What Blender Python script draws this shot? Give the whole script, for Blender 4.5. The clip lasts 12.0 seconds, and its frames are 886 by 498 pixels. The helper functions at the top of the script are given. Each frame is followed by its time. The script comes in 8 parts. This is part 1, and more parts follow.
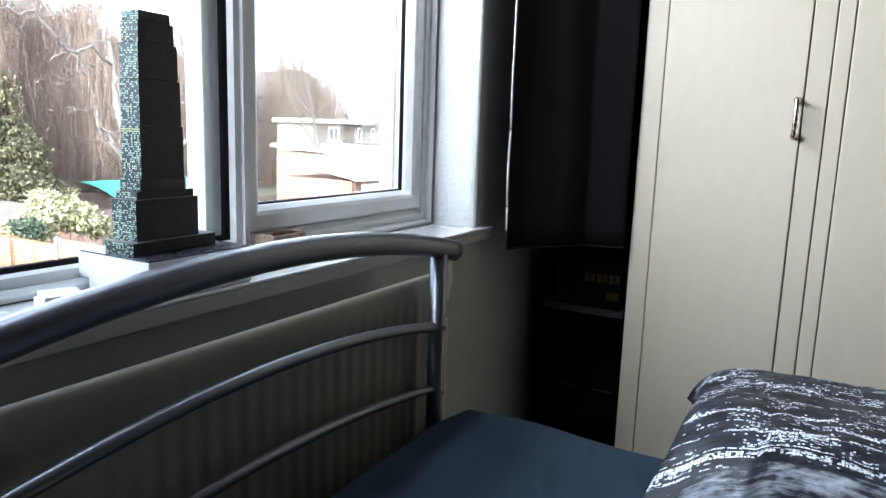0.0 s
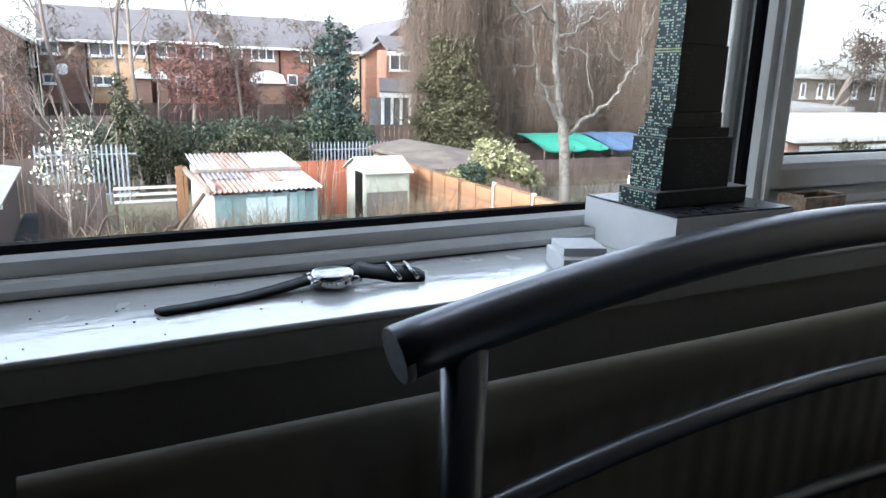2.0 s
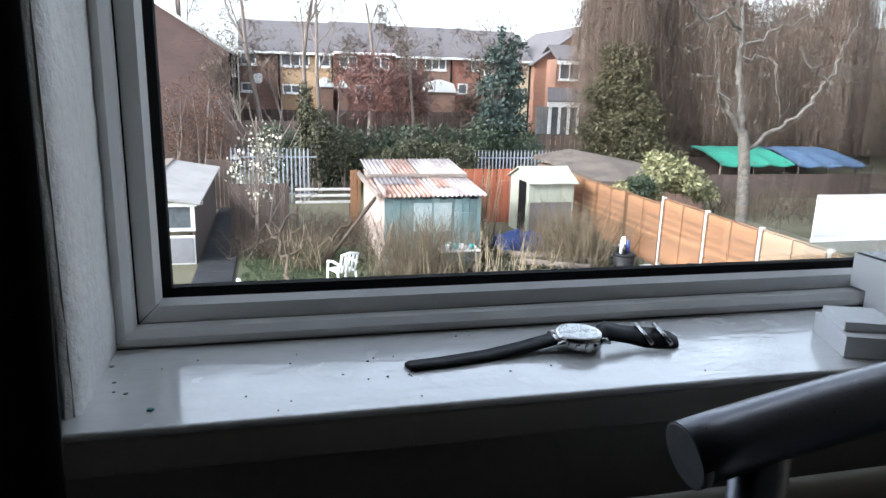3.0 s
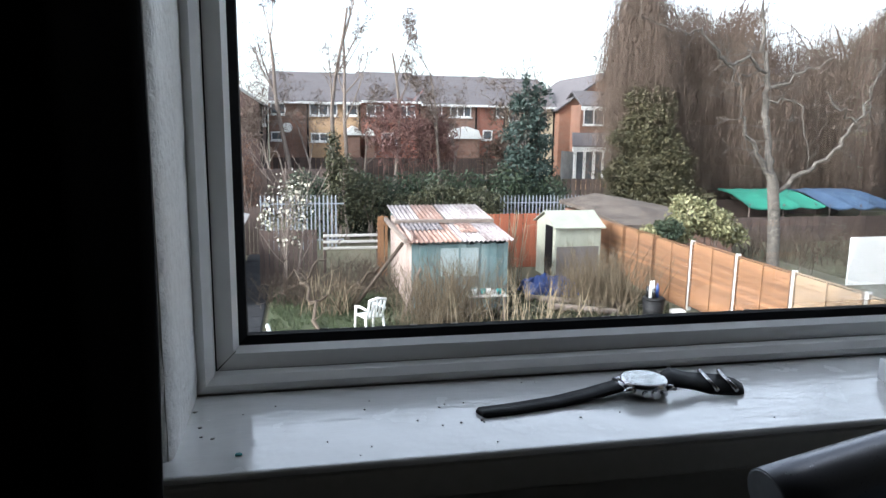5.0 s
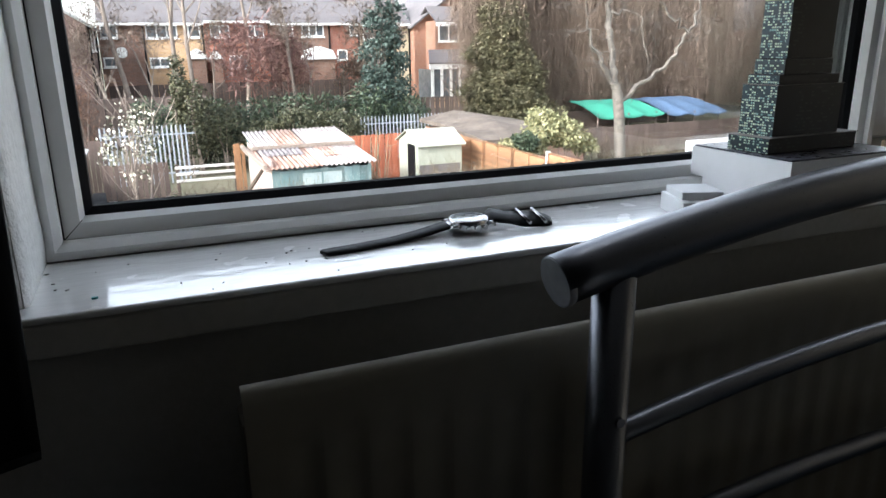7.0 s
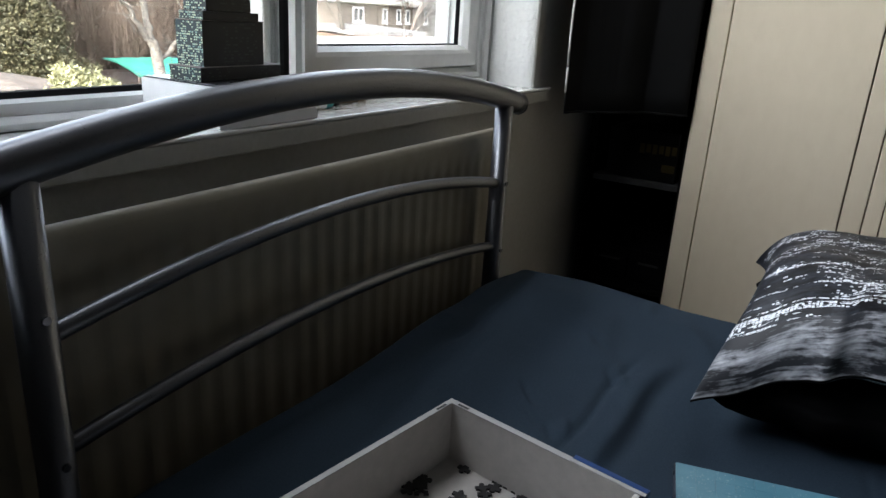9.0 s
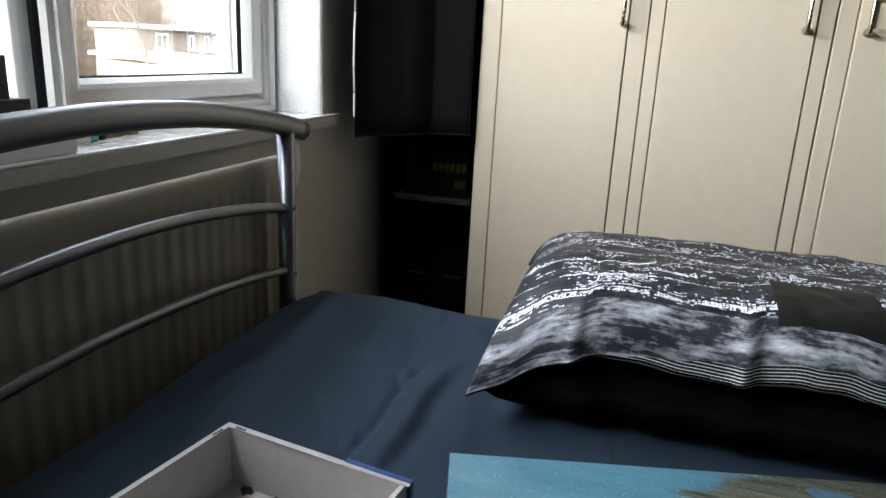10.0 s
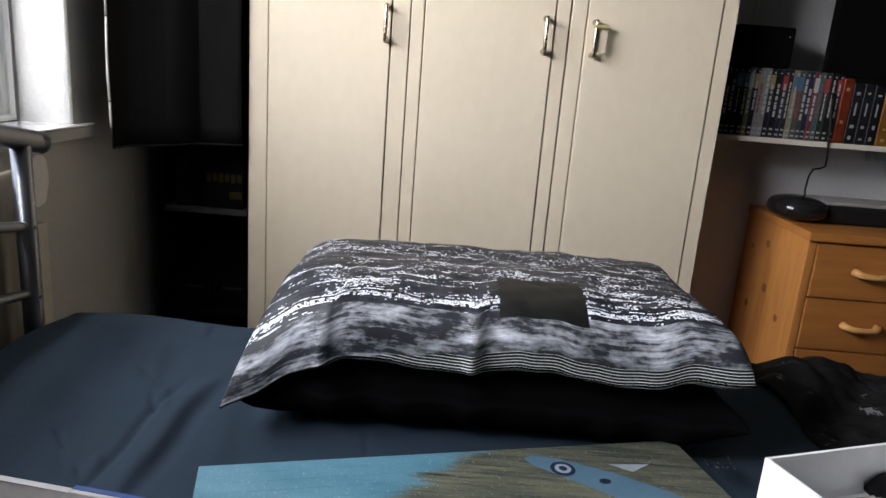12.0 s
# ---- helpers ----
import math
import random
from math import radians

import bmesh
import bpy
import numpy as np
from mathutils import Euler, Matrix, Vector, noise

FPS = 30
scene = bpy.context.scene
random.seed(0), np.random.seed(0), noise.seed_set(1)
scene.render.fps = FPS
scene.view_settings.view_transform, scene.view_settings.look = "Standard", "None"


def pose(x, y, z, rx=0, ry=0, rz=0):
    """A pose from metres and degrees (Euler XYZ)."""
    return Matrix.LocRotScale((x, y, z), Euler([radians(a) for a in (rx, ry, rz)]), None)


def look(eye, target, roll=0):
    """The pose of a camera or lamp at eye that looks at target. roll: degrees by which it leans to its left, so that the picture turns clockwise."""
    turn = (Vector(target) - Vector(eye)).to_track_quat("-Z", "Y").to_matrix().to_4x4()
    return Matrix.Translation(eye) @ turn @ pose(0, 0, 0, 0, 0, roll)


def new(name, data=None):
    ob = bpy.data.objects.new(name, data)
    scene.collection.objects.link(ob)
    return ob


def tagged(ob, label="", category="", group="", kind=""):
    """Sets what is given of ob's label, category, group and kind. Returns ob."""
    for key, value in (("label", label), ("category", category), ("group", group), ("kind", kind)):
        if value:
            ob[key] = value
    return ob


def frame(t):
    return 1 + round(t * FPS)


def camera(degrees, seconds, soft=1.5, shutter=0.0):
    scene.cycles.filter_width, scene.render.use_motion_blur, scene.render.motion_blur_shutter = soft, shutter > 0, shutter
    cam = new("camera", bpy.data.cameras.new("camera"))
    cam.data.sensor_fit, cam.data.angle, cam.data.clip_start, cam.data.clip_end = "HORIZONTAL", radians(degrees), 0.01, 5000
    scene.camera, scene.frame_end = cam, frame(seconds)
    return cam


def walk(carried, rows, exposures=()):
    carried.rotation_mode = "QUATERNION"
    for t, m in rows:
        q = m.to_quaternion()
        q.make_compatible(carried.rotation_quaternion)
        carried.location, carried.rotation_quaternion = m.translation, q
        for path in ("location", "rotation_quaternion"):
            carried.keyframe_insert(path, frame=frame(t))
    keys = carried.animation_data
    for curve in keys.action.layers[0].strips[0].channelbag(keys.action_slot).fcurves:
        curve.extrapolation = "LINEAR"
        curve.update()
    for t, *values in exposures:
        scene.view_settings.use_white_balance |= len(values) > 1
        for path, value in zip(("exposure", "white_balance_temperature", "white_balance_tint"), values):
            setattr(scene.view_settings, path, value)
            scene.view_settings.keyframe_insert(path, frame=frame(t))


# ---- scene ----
cam = camera(65.2, 12.0)
PATH = [
    (0, (0.286, 0.456, 1.109), (2.007, 1.419, 0.777), 1.9),
    (0.5, (0.289, 0.509, 1.111), (1.813, 1.742, 0.715), 2.4),
    (1, (0.303, 0.563, 1.098), (1.685, 1.944, 0.673), 2.4),
    (1.5, (0.322, 0.607, 1.097), (1.612, 2.093, 0.735), 3.3),
    (2, (0.333, 0.704, 1.066), (1.226, 2.426, 0.581), 1.5),
    (2.5, (0.302, 0.75, 1.089), (0.917, 2.597, 0.631), 1.4),
    (3, (0.276, 0.777, 1.094), (0.747, 2.662, 0.62), 1.6),
    (3.5, (0.26, 0.79, 1.105), (0.616, 2.719, 0.714), -0.7),
    (3.7, (0.246, 0.785, 1.103), (0.646, 2.721, 0.802), 0.7),
    (5.3, (0.237, 0.76, 1.099), (0.641, 2.68, 0.709), 0.9),
    (5.5, (0.235, 0.753, 1.095), (0.651, 2.66, 0.657), 0.8),
    (6, (0.223, 0.745, 1.08), (0.675, 2.612, 0.523), 1.8),
    (6.5, (0.222, 0.733, 1.067), (0.755, 2.584, 0.529), 1.2),
    (7, (0.242, 0.688, 1.053), (0.992, 2.454, 0.49), -0.7),
    (7.2, (0.249, 0.672, 1.046), (1.111, 2.387, 0.486), -0.6),
    (8.8, (0.267, 0.554, 1.03), (1.818, 1.646, 0.397), 1.7),
    (9, (0.271, 0.53, 1.03), (1.903, 1.495, 0.391), 3.4),
    (9.5, (0.274, 0.487, 1.033), (2.04, 1.202, 0.424), 3.9),
    (10, (0.264, 0.444, 1.04), (2.11, 0.985, 0.491), 2.9),
    (10.5, (0.266, 0.411, 1.041), (2.139, 0.837, 0.487), 1.3),
    (11, (0.254, 0.386, 1.055), (2.176, 0.611, 0.549), 3.4),
    (11.5, (0.251, 0.373, 1.058), (2.194, 0.411, 0.584), 4.7),
    (12, (0.234, 0.353, 1.064), (2.17, 0.36, 0.562), 4.5),
]
walk(cam, [(t, look(eye, target, roll)) for t, eye, target, roll in PATH],
     [(0, 2.15, 5700, 10), (0.5, 1.95, 5700, 10), (1.0, 1.68, 5700, 10), (1.5, 1.25, 5700, 10), (2.0, 0.95, 5800, 10), (2.5, 0.65, 5950, 11), (3.5, 0.55, 5900, 11), (5.5, 0.35, 6050, 11), (6.0, 0.62, 6150, 11), (6.5, 0.85, 6250, 11), (7.2, 1.08, 6200, 11), (8.8, 1.55, 6350, 10), (9.5, 2.02, 6350, 11), (10.5, 2.5, 6350, 11), (12.0, 2.42, 6550, 15)])

# ---- light ----
SUN_FROM = Vector((-0.8, -0.3, 0.5))
world = bpy.data.worlds.new("sky")
scene.world = world
world.use_nodes = True
sky = world.node_tree.nodes.new("ShaderNodeTexSky")
sky.sky_type, sky.sun_disc = "NISHITA", False
sky.sun_elevation, sky.sun_rotation = radians(30), radians(249)
sky.dust_density, sky.air_density = 3.0, 1.0
bg = world.node_tree.nodes["Background"]
bg.inputs["Strength"].default_value = 0.15
haze = world.node_tree.nodes.new("ShaderNodeHueSaturation")
haze.inputs["Saturation"].default_value, haze.inputs["Value"].default_value = 0.32, 3.45
world.node_tree.links.new(sky.outputs[0], haze.inputs["Color"])
world.node_tree.links.new(haze.outputs[0], bg.inputs[0])
sun_data = bpy.data.lights.new("sun", "SUN")
sun_data.energy, sun_data.angle, sun_data.color = 2.7, radians(2.0), (1.0, 0.975, 0.945)
new("sun", sun_data).matrix_world = look(SUN_FROM * 40, (0, 0, 0))
# the sky's light in the upper part of the window opening
daylight = bpy.data.lights.new("window_daylight", "AREA")
daylight.shape, daylight.size, daylight.size_y, daylight.energy, daylight.color = "RECTANGLE", 1.5, 0.36, 9.0, (0.97, 0.985, 1.0)
daylight.spread = radians(164)
new("window_daylight", daylight).matrix_world = look((1.02, 1.44, 1.69), (1.35, 0.35, 1.73))


# ---- materials ----
def ramp2(nt, fac, c1, c2, lo=0.35, hi=0.65):
    r = nt.nodes.new("ShaderNodeValToRGB")
    r.color_ramp.elements[0].position, r.color_ramp.elements[0].color = lo, (*c1, 1)
    r.color_ramp.elements[1].position, r.color_ramp.elements[1].color = hi, (*c2, 1)
    nt.links.new(fac, r.inputs[0])
    return r.outputs[0]


def math_node(nt, op, a, b=None, c=None):
    n = nt.nodes.new("ShaderNodeMath")
    n.operation = op
    for i, v in enumerate((a, b, c)):
        if v is None:
            continue
        if isinstance(v, (int, float)):
            n.inputs[i].default_value = v
        else:
            nt.links.new(v, n.inputs[i])
    return n.outputs[0]


def mix_rgb(nt, fac, a, b, mode="MIX"):
    n = nt.nodes.new("ShaderNodeMix")
    n.data_type, n.blend_type = "RGBA", mode
    for i, v in ((0, fac), (6, a), (7, b)):
        if isinstance(v, (int, float)):
            n.inputs[i].default_value = v
        elif isinstance(v, tuple):
            n.inputs[i].default_value = (*v, 1)
        else:
            nt.links.new(v, n.inputs[i])
    return n.outputs[2]


def noise_node(nt, vec, scale, detail=4, rough=0.55):
    n = nt.nodes.new("ShaderNodeTexNoise")
    n.inputs["Scale"].default_value, n.inputs["Detail"].default_value = scale, detail
    n.inputs["Roughness"].default_value = rough
    nt.links.new(vec, n.inputs["Vector"])
    return n.outputs["Fac"]


def coords(nt, stretch=(1, 1, 1), world_space=False):
    if world_space:
        src = nt.nodes.new("ShaderNodeNewGeometry").outputs["Position"]
    else:
        src = nt.nodes.new("ShaderNodeTexCoord").outputs["Object"]
    m = nt.nodes.new("ShaderNodeMapping")
    m.inputs["Scale"].default_value = stretch
    nt.links.new(src, m.inputs["Vector"])
    return m.outputs["Vector"]


def blank(name):
    m = bpy.data.materials.new(name)
    m.use_nodes = True
    nt = m.node_tree
    return m, nt, nt.nodes["Principled BSDF"]


def bump_to(nt, bsdf, height, strength, distance=0.01):
    b = nt.nodes.new("ShaderNodeBump")
    b.inputs["Strength"].default_value, b.inputs["Distance"].default_value = strength, distance
    nt.links.new(height, b.inputs["Height"])
    nt.links.new(b.outputs[0], bsdf.inputs["Normal"])


def mat(name, c1, c2=None, rough=0.6, metal=0.0, scale=3.0, fine=40.0, bump=0.15, dist=0.004, stretch=(1, 1, 1), vary=0.0, island=0.0, spec=0.5, coat=0.0):
    """Two tones mixed by coarse and fine noise, rough and bumped by the fine one."""
    m, nt, bsdf = blank(name)
    c2 = c2 or tuple(v * 0.72 for v in c1)
    vec = coords(nt, stretch)
    coarse, grain = noise_node(nt, vec, scale), noise_node(nt, vec, fine, 3)
    both = math_node(nt, "MULTIPLY_ADD", grain, 0.45, math_node(nt, "MULTIPLY", coarse, 0.6))
    col = ramp2(nt, both, c1, c2, 0.36, 0.7)
    for amount, node, out in ((vary, "ShaderNodeObjectInfo", "Random"), (island, "ShaderNodeNewGeometry", "Random Per Island")):
        if amount:
            h = nt.nodes.new("ShaderNodeHueSaturation")
            nt.links.new(math_node(nt, "MULTIPLY_ADD", nt.nodes.new(node).outputs[out], 2 * amount, 1 - amount), h.inputs["Value"])
            nt.links.new(col, h.inputs["Color"])
            col = h.outputs[0]
    nt.links.new(col, bsdf.inputs["Base Color"])
    nt.links.new(math_node(nt, "MULTIPLY_ADD", grain, 0.3, max(rough - 0.15, 0.02)), bsdf.inputs["Roughness"])
    bsdf.inputs["Metallic"].default_value = metal
    bsdf.inputs["Specular IOR Level"].default_value = spec
    bsdf.inputs["Coat Weight"].default_value = coat
    if bump:
        bump_to(nt, bsdf, grain, bump, dist)
    if coat:
        # brushed gloss: the clear layer keeps soft brush ripples
        bsdf.inputs["Coat Roughness"].default_value = 0.06
        ripple = nt.nodes.new("ShaderNodeBump")
        ripple.inputs["Strength"].default_value, ripple.inputs["Distance"].default_value = 0.22, 0.0035
        strokes = noise_node(nt, coords(nt, (0.5, 1.6, 1)), 55, 3, 0.5)
        nt.links.new(math_node(nt, "MULTIPLY_ADD", coarse, 1.4, strokes), ripple.inputs["Height"])
        nt.links.new(ripple.outputs[0], bsdf.inputs["Coat Normal"])
    return m


def leaf_mat(name, c1, c2, rough=0.6):
    m, nt, bsdf = blank(name)
    rnd = nt.nodes.new("ShaderNodeNewGeometry").outputs["Random Per Island"]
    big = noise_node(nt, coords(nt), 0.7)
    nt.links.new(ramp2(nt, math_node(nt, "MULTIPLY_ADD", rnd, 0.6, math_node(nt, "MULTIPLY", big, 0.5)), c1, c2, 0.2, 0.85), bsdf.inputs["Base Color"])
    bsdf.inputs["Roughness"].default_value = rough
    bsdf.inputs["Specular IOR Level"].default_value = 0.3
    return m


def glass_mat(name, tint=(1, 1, 1), gloss=1.0):
    m, nt, bsdf = blank(name)
    nt.nodes.remove(bsdf)
    tr, gl, mx, fr = (nt.nodes.new("ShaderNode" + k) for k in ("BsdfTransparent", "BsdfGlossy", "MixShader", "Fresnel"))
    tr.inputs[0].default_value = (*tint, 1)
    gl.inputs["Roughness"].default_value = 0.01
    fr.inputs["IOR"].default_value = 1.45
    nt.links.new(math_node(nt, "MULTIPLY", fr.outputs[0], gloss), mx.inputs[0])
    nt.links.new(tr.outputs[0], mx.inputs[1])
    nt.links.new(gl.outputs[0], mx.inputs[2])
    nt.links.new(mx.outputs[0], nt.nodes["Material Output"].inputs[0])
    return m


def brick_mat(name, c1, c2, mortar, size=0.225, axis="xz"):
    m, nt, bsdf = blank(name)
    t = nt.nodes.new("ShaderNodeTexBrick")
    src = nt.nodes.new("ShaderNodeNewGeometry").outputs["Position"]
    sep, com = nt.nodes.new("ShaderNodeSeparateXYZ"), nt.nodes.new("ShaderNodeCombineXYZ")
    nt.links.new(src, sep.inputs[0])
    nt.links.new(math_node(nt, "ADD", sep.outputs[0], sep.outputs[1]), com.inputs[0])
    nt.links.new(sep.outputs[2], com.inputs[1])
    nt.links.new(com.outputs[0], t.inputs["Vector"])
    t.inputs["Color1"].default_value, t.inputs["Color2"].default_value, t.inputs["Mortar"].default_value = (*c1, 1), (*c2, 1), (*mortar, 1)
    t.inputs["Scale"].default_value, t.inputs["Mortar Size"].default_value = 1.0, 0.008
    t.inputs["Brick Width"].default_value, t.inputs["Row Height"].default_value = size, 0.075
    big = noise_node(nt, src, 0.6)
    nt.links.new(mix_rgb(nt, 0.5, t.outputs[0], ramp2(nt, big, (0.55, 0.55, 0.55), (1.25, 1.25, 1.25)), "MULTIPLY"), bsdf.inputs["Base Color"])
    bsdf.inputs["Roughness"].default_value = 0.85
    return m


# ---- building helpers ----
def add_box(bm, x0, y0, z0, x1, y1, z1, bevel=0.0, seg=1):
    made = bmesh.ops.create_cube(bm, size=1)["verts"]
    for v in made:
        v.co = Vector((x0 + (v.co.x + 0.5) * (x1 - x0), y0 + (v.co.y + 0.5) * (y1 - y0), z0 + (v.co.z + 0.5) * (z1 - z0)))
    if bevel:
        edges = list({e for v in made for e in v.link_edges})
        bmesh.ops.bevel(bm, geom=edges, offset=bevel, segments=seg, affect="EDGES", profile=0.6)
    return bm


def box(x0, y0, z0, x1, y1, z1, bevel=0.0, seg=1):
    return add_box(bmesh.new(), x0, y0, z0, x1, y1, z1, bevel, seg)


def add_tube(bm, pts, radius, sides=10, caps=True):
    """A tube along points; radius is a number or one for each point."""
    pts = [Vector(p) for p in pts]
    rings, side = [], None
    for i, p in enumerate(pts):
        d = (pts[min(i + 1, len(pts) - 1)] - pts[max(i - 1, 0)]).normalized()
        if side is None:
            side = d.orthogonal().normalized()
        side = (side - d * side.dot(d)).normalized()
        up = d.cross(side)
        r = radius[i] if isinstance(radius, (list, tuple)) else radius
        rings.append([bm.verts.new(p + (side * math.cos(a) + up * math.sin(a)) * r) for a in (math.tau * k / sides for k in range(sides))])
    for a, b in zip(rings, rings[1:]):
        for k in range(sides):
            bm.faces.new((a[k], a[(k + 1) % sides], b[(k + 1) % sides], b[k])).smooth = True
    if caps:
        bm.faces.new(rings[0][::-1])
        bm.faces.new(rings[-1])
    return bm


def tube(pts, radius, sides=10, caps=True):
    return add_tube(bmesh.new(), pts, radius, sides, caps)


def add_prism(bm, outline, z0, z1):
    """An upright prism over a flat outline of (x, y)."""
    lo, hi = [bm.verts.new((x, y, z0)) for x, y in outline], [bm.verts.new((x, y, z1)) for x, y in outline]
    n = len(outline)
    bm.faces.new(lo[::-1])
    bm.faces.new(hi)
    for k in range(n):
        bm.faces.new((lo[k], lo[(k + 1) % n], hi[(k + 1) % n], hi[k]))
    return bm


def base_of(ob):
    p = Vector((0, 0, 0))
    while ob:
        p += ob.location
        ob = ob.parent
    return p


def link_mesh(name, me, material, parent, label):
    me.materials.append(material)
    ob = new(name, me)
    if parent:
        ob.parent = parent
    if label:
        ob["label"] = label
    return ob


def part(name, bm, material, parent=None, label=""):
    """Links a bmesh, built in the world's metres, as one mesh under a thing or a part."""
    shift = base_of(parent) if parent else Vector((0, 0, 0))
    if shift.length:
        bmesh.ops.translate(bm, verts=bm.verts, vec=-shift)
    bmesh.ops.recalc_face_normals(bm, faces=bm.faces)
    me = bpy.data.meshes.new(name)
    bm.to_mesh(me)
    bm.free()
    return link_mesh(name, me, material, parent, label)


def part_data(name, verts, faces, material, parent=None, label="", smooth=False):
    shift = base_of(parent) if parent else Vector((0, 0, 0))
    me = bpy.data.meshes.new(name)
    me.from_pydata([tuple(Vector(v) - shift) for v in verts], [], faces)
    if smooth:
        me.polygons.foreach_set("use_smooth", [True] * len(me.polygons))
    return link_mesh(name, me, material, parent, label)


def thing(name, at, label, category, group="", kind=""):
    ob = new(name)
    ob.location = at
    ob.empty_display_size = 0.05
    return tagged(ob, label, category, group, kind)


def spun(bm, angle, about):
    bmesh.ops.rotate(bm, verts=bm.verts, cent=Vector(about), matrix=Matrix.Rotation(radians(angle), 3, "Z"))
    return bm


def single(name, bm, material, label, category, group="", kind="", bake=None):
    """A thing of one mesh, its origin at its base."""
    at = bake or Vector((0, 0, 0))
    bmesh.ops.translate(bm, verts=bm.verts, vec=-Vector(at))
    ob = part(name, bm, material)
    ob.location = at
    return tagged(ob, label, category, group, kind)

WALL = mat("wall_paint", (0.5, 0.495, 0.472), (0.43, 0.425, 0.4), rough=0.75, scale=1.2, fine=120, bump=0.25, dist=0.002)
CHIP = mat("textured_reveal_paint", (0.84, 0.84, 0.82), (0.74, 0.74, 0.72), rough=0.42, scale=2, fine=110, bump=0.7, dist=0.004)
# for the walls out of view: set dark to keep bounced light down
DARK_WALL = mat("bounce_cutting_grey", (0.05, 0.05, 0.054), (0.035, 0.035, 0.04), rough=0.8, scale=1.2, fine=120, bump=0.2, dist=0.002)
# unseen ceiling, coloured dark only to cut bounced light
CEIL = mat("dark_unseen_ceiling", (0.1, 0.1, 0.098), rough=0.85, scale=1, fine=60)
# carpet out of view, darkened to lower the room's bounced light
CARPET = mat("carpet", (0.05, 0.047, 0.048), (0.03, 0.028, 0.028), rough=0.95, fine=260, bump=0.6)
UPVC = mat("white_plastic_frame", (0.8, 0.8, 0.785), (0.68, 0.68, 0.665), rough=0.35, scale=5, fine=30, bump=0.03)
GASKET = mat("black_rubber", (0.003, 0.003, 0.0035), (0.006, 0.006, 0.007), rough=0.75, fine=80, spec=0.1)
SILL = mat("gloss_sill_paint", (0.87, 0.875, 0.87), (0.76, 0.77, 0.765), rough=0.24, scale=4, fine=24, bump=0.34, dist=0.003, coat=1.0)
GLASS = glass_mat("window_glass", (0.97, 0.985, 0.98), 0.5)
FAR_GLASS = mat("dark_house_glass", (0.05, 0.06, 0.07), (0.12, 0.13, 0.14), rough=0.15, scale=2, fine=5, bump=0)
# cream enamel darkened to hold the shade under the sill
RAD = mat("shade_dimmed_enamel", (0.255, 0.233, 0.187), (0.21, 0.193, 0.155), rough=0.5, scale=3, fine=30, bump=0.05)
STEEL = mat("silver_tube_paint", (0.165, 0.172, 0.19), (0.145, 0.15, 0.168), rough=0.33, metal=0.85, scale=2, fine=700, bump=0)
CURTAIN = mat("black_curtain_cloth", (0.0055, 0.0055, 0.0058), (0.0088, 0.0088, 0.0092), rough=0.85, scale=4, fine=400, bump=0.3, dist=0.001, spec=0.12)
EDGE_LIGHT = mat("curtain_edge_light", (0.75, 0.74, 0.7), rough=0.8)
CREAM = mat("cream_wardrobe_laminate", (0.66, 0.58, 0.445), (0.61, 0.53, 0.4), rough=0.5, scale=1.3, fine=34, bump=0.03, stretch=(1, 1, 0.6))
GAP = mat("brown_joint", (0.09, 0.06, 0.035), (0.16, 0.11, 0.07), rough=0.8)
CHROME = mat("worn_chrome", (0.6, 0.55, 0.44), (0.36, 0.32, 0.25), rough=0.25, metal=1.0, scale=20, fine=90, bump=0.05)
SHEET = mat("slate_bed_cloth", (0.0255, 0.041, 0.061), (0.018, 0.029, 0.0435), rough=0.85, scale=2.5, fine=500, bump=0.25, dist=0.0008, spec=0.12)
BLACK_CLOTH = mat("black_pillow_cloth", (0.0028, 0.0028, 0.0032), (0.005, 0.005, 0.0054), rough=0.95, fine=300, spec=0.04)
PINE = mat("orange_pine", (0.5, 0.22, 0.06), (0.38, 0.15, 0.04), rough=0.42, scale=2.5, fine=9, bump=0.04, stretch=(7, 7, 0.8))
PINE_FRONT = mat("pine_drawer_front", (0.42, 0.17, 0.04), (0.3, 0.11, 0.025), rough=0.42, scale=2.5, fine=9, bump=0.04, stretch=(7, 0.8, 7))
PINE_KNOB = mat("pale_pine_handle", (0.62, 0.33, 0.12), (0.52, 0.25, 0.08), rough=0.38, scale=6, fine=30, bump=0.03)
KNOT = mat("pine_knot", (0.16, 0.06, 0.02), (0.24, 0.09, 0.03), rough=0.5)
SHELF = mat("pale_shelf_board", (0.62, 0.57, 0.48), (0.54, 0.49, 0.41), rough=0.5, stretch=(1, 0.3, 1))
BLACK_GLOSS = mat("black_gloss_plastic", (0.008, 0.008, 0.009), (0.015, 0.015, 0.016), rough=0.14, scale=4, fine=20, bump=0.01)
BLACK_MATT = mat("black_matt_plastic", (0.006, 0.006, 0.0065), (0.011, 0.011, 0.012), rough=0.6, fine=200, bump=0.1, spec=0.25)
CARD = mat("white_card", (0.9, 0.91, 0.92), (0.84, 0.85, 0.86), rough=0.6, scale=3, fine=60, bump=0.04)
GREY_CARD = mat("grey_card_inside", (0.46, 0.44, 0.42), (0.38, 0.365, 0.35), rough=0.75, scale=3, fine=90, bump=0.08)
BLUE_CARD = mat("blue_card", (0.006, 0.045, 0.19), (0.005, 0.035, 0.14), rough=0.5)
DARK_CARD = mat("dark_printed_card", (0.022, 0.025, 0.035), (0.05, 0.05, 0.07), rough=0.3, scale=14, fine=80, bump=0.05)
PIECE = mat("dark_puzzle_card", (0.006, 0.0065, 0.0075), (0.018, 0.018, 0.019), rough=0.6)
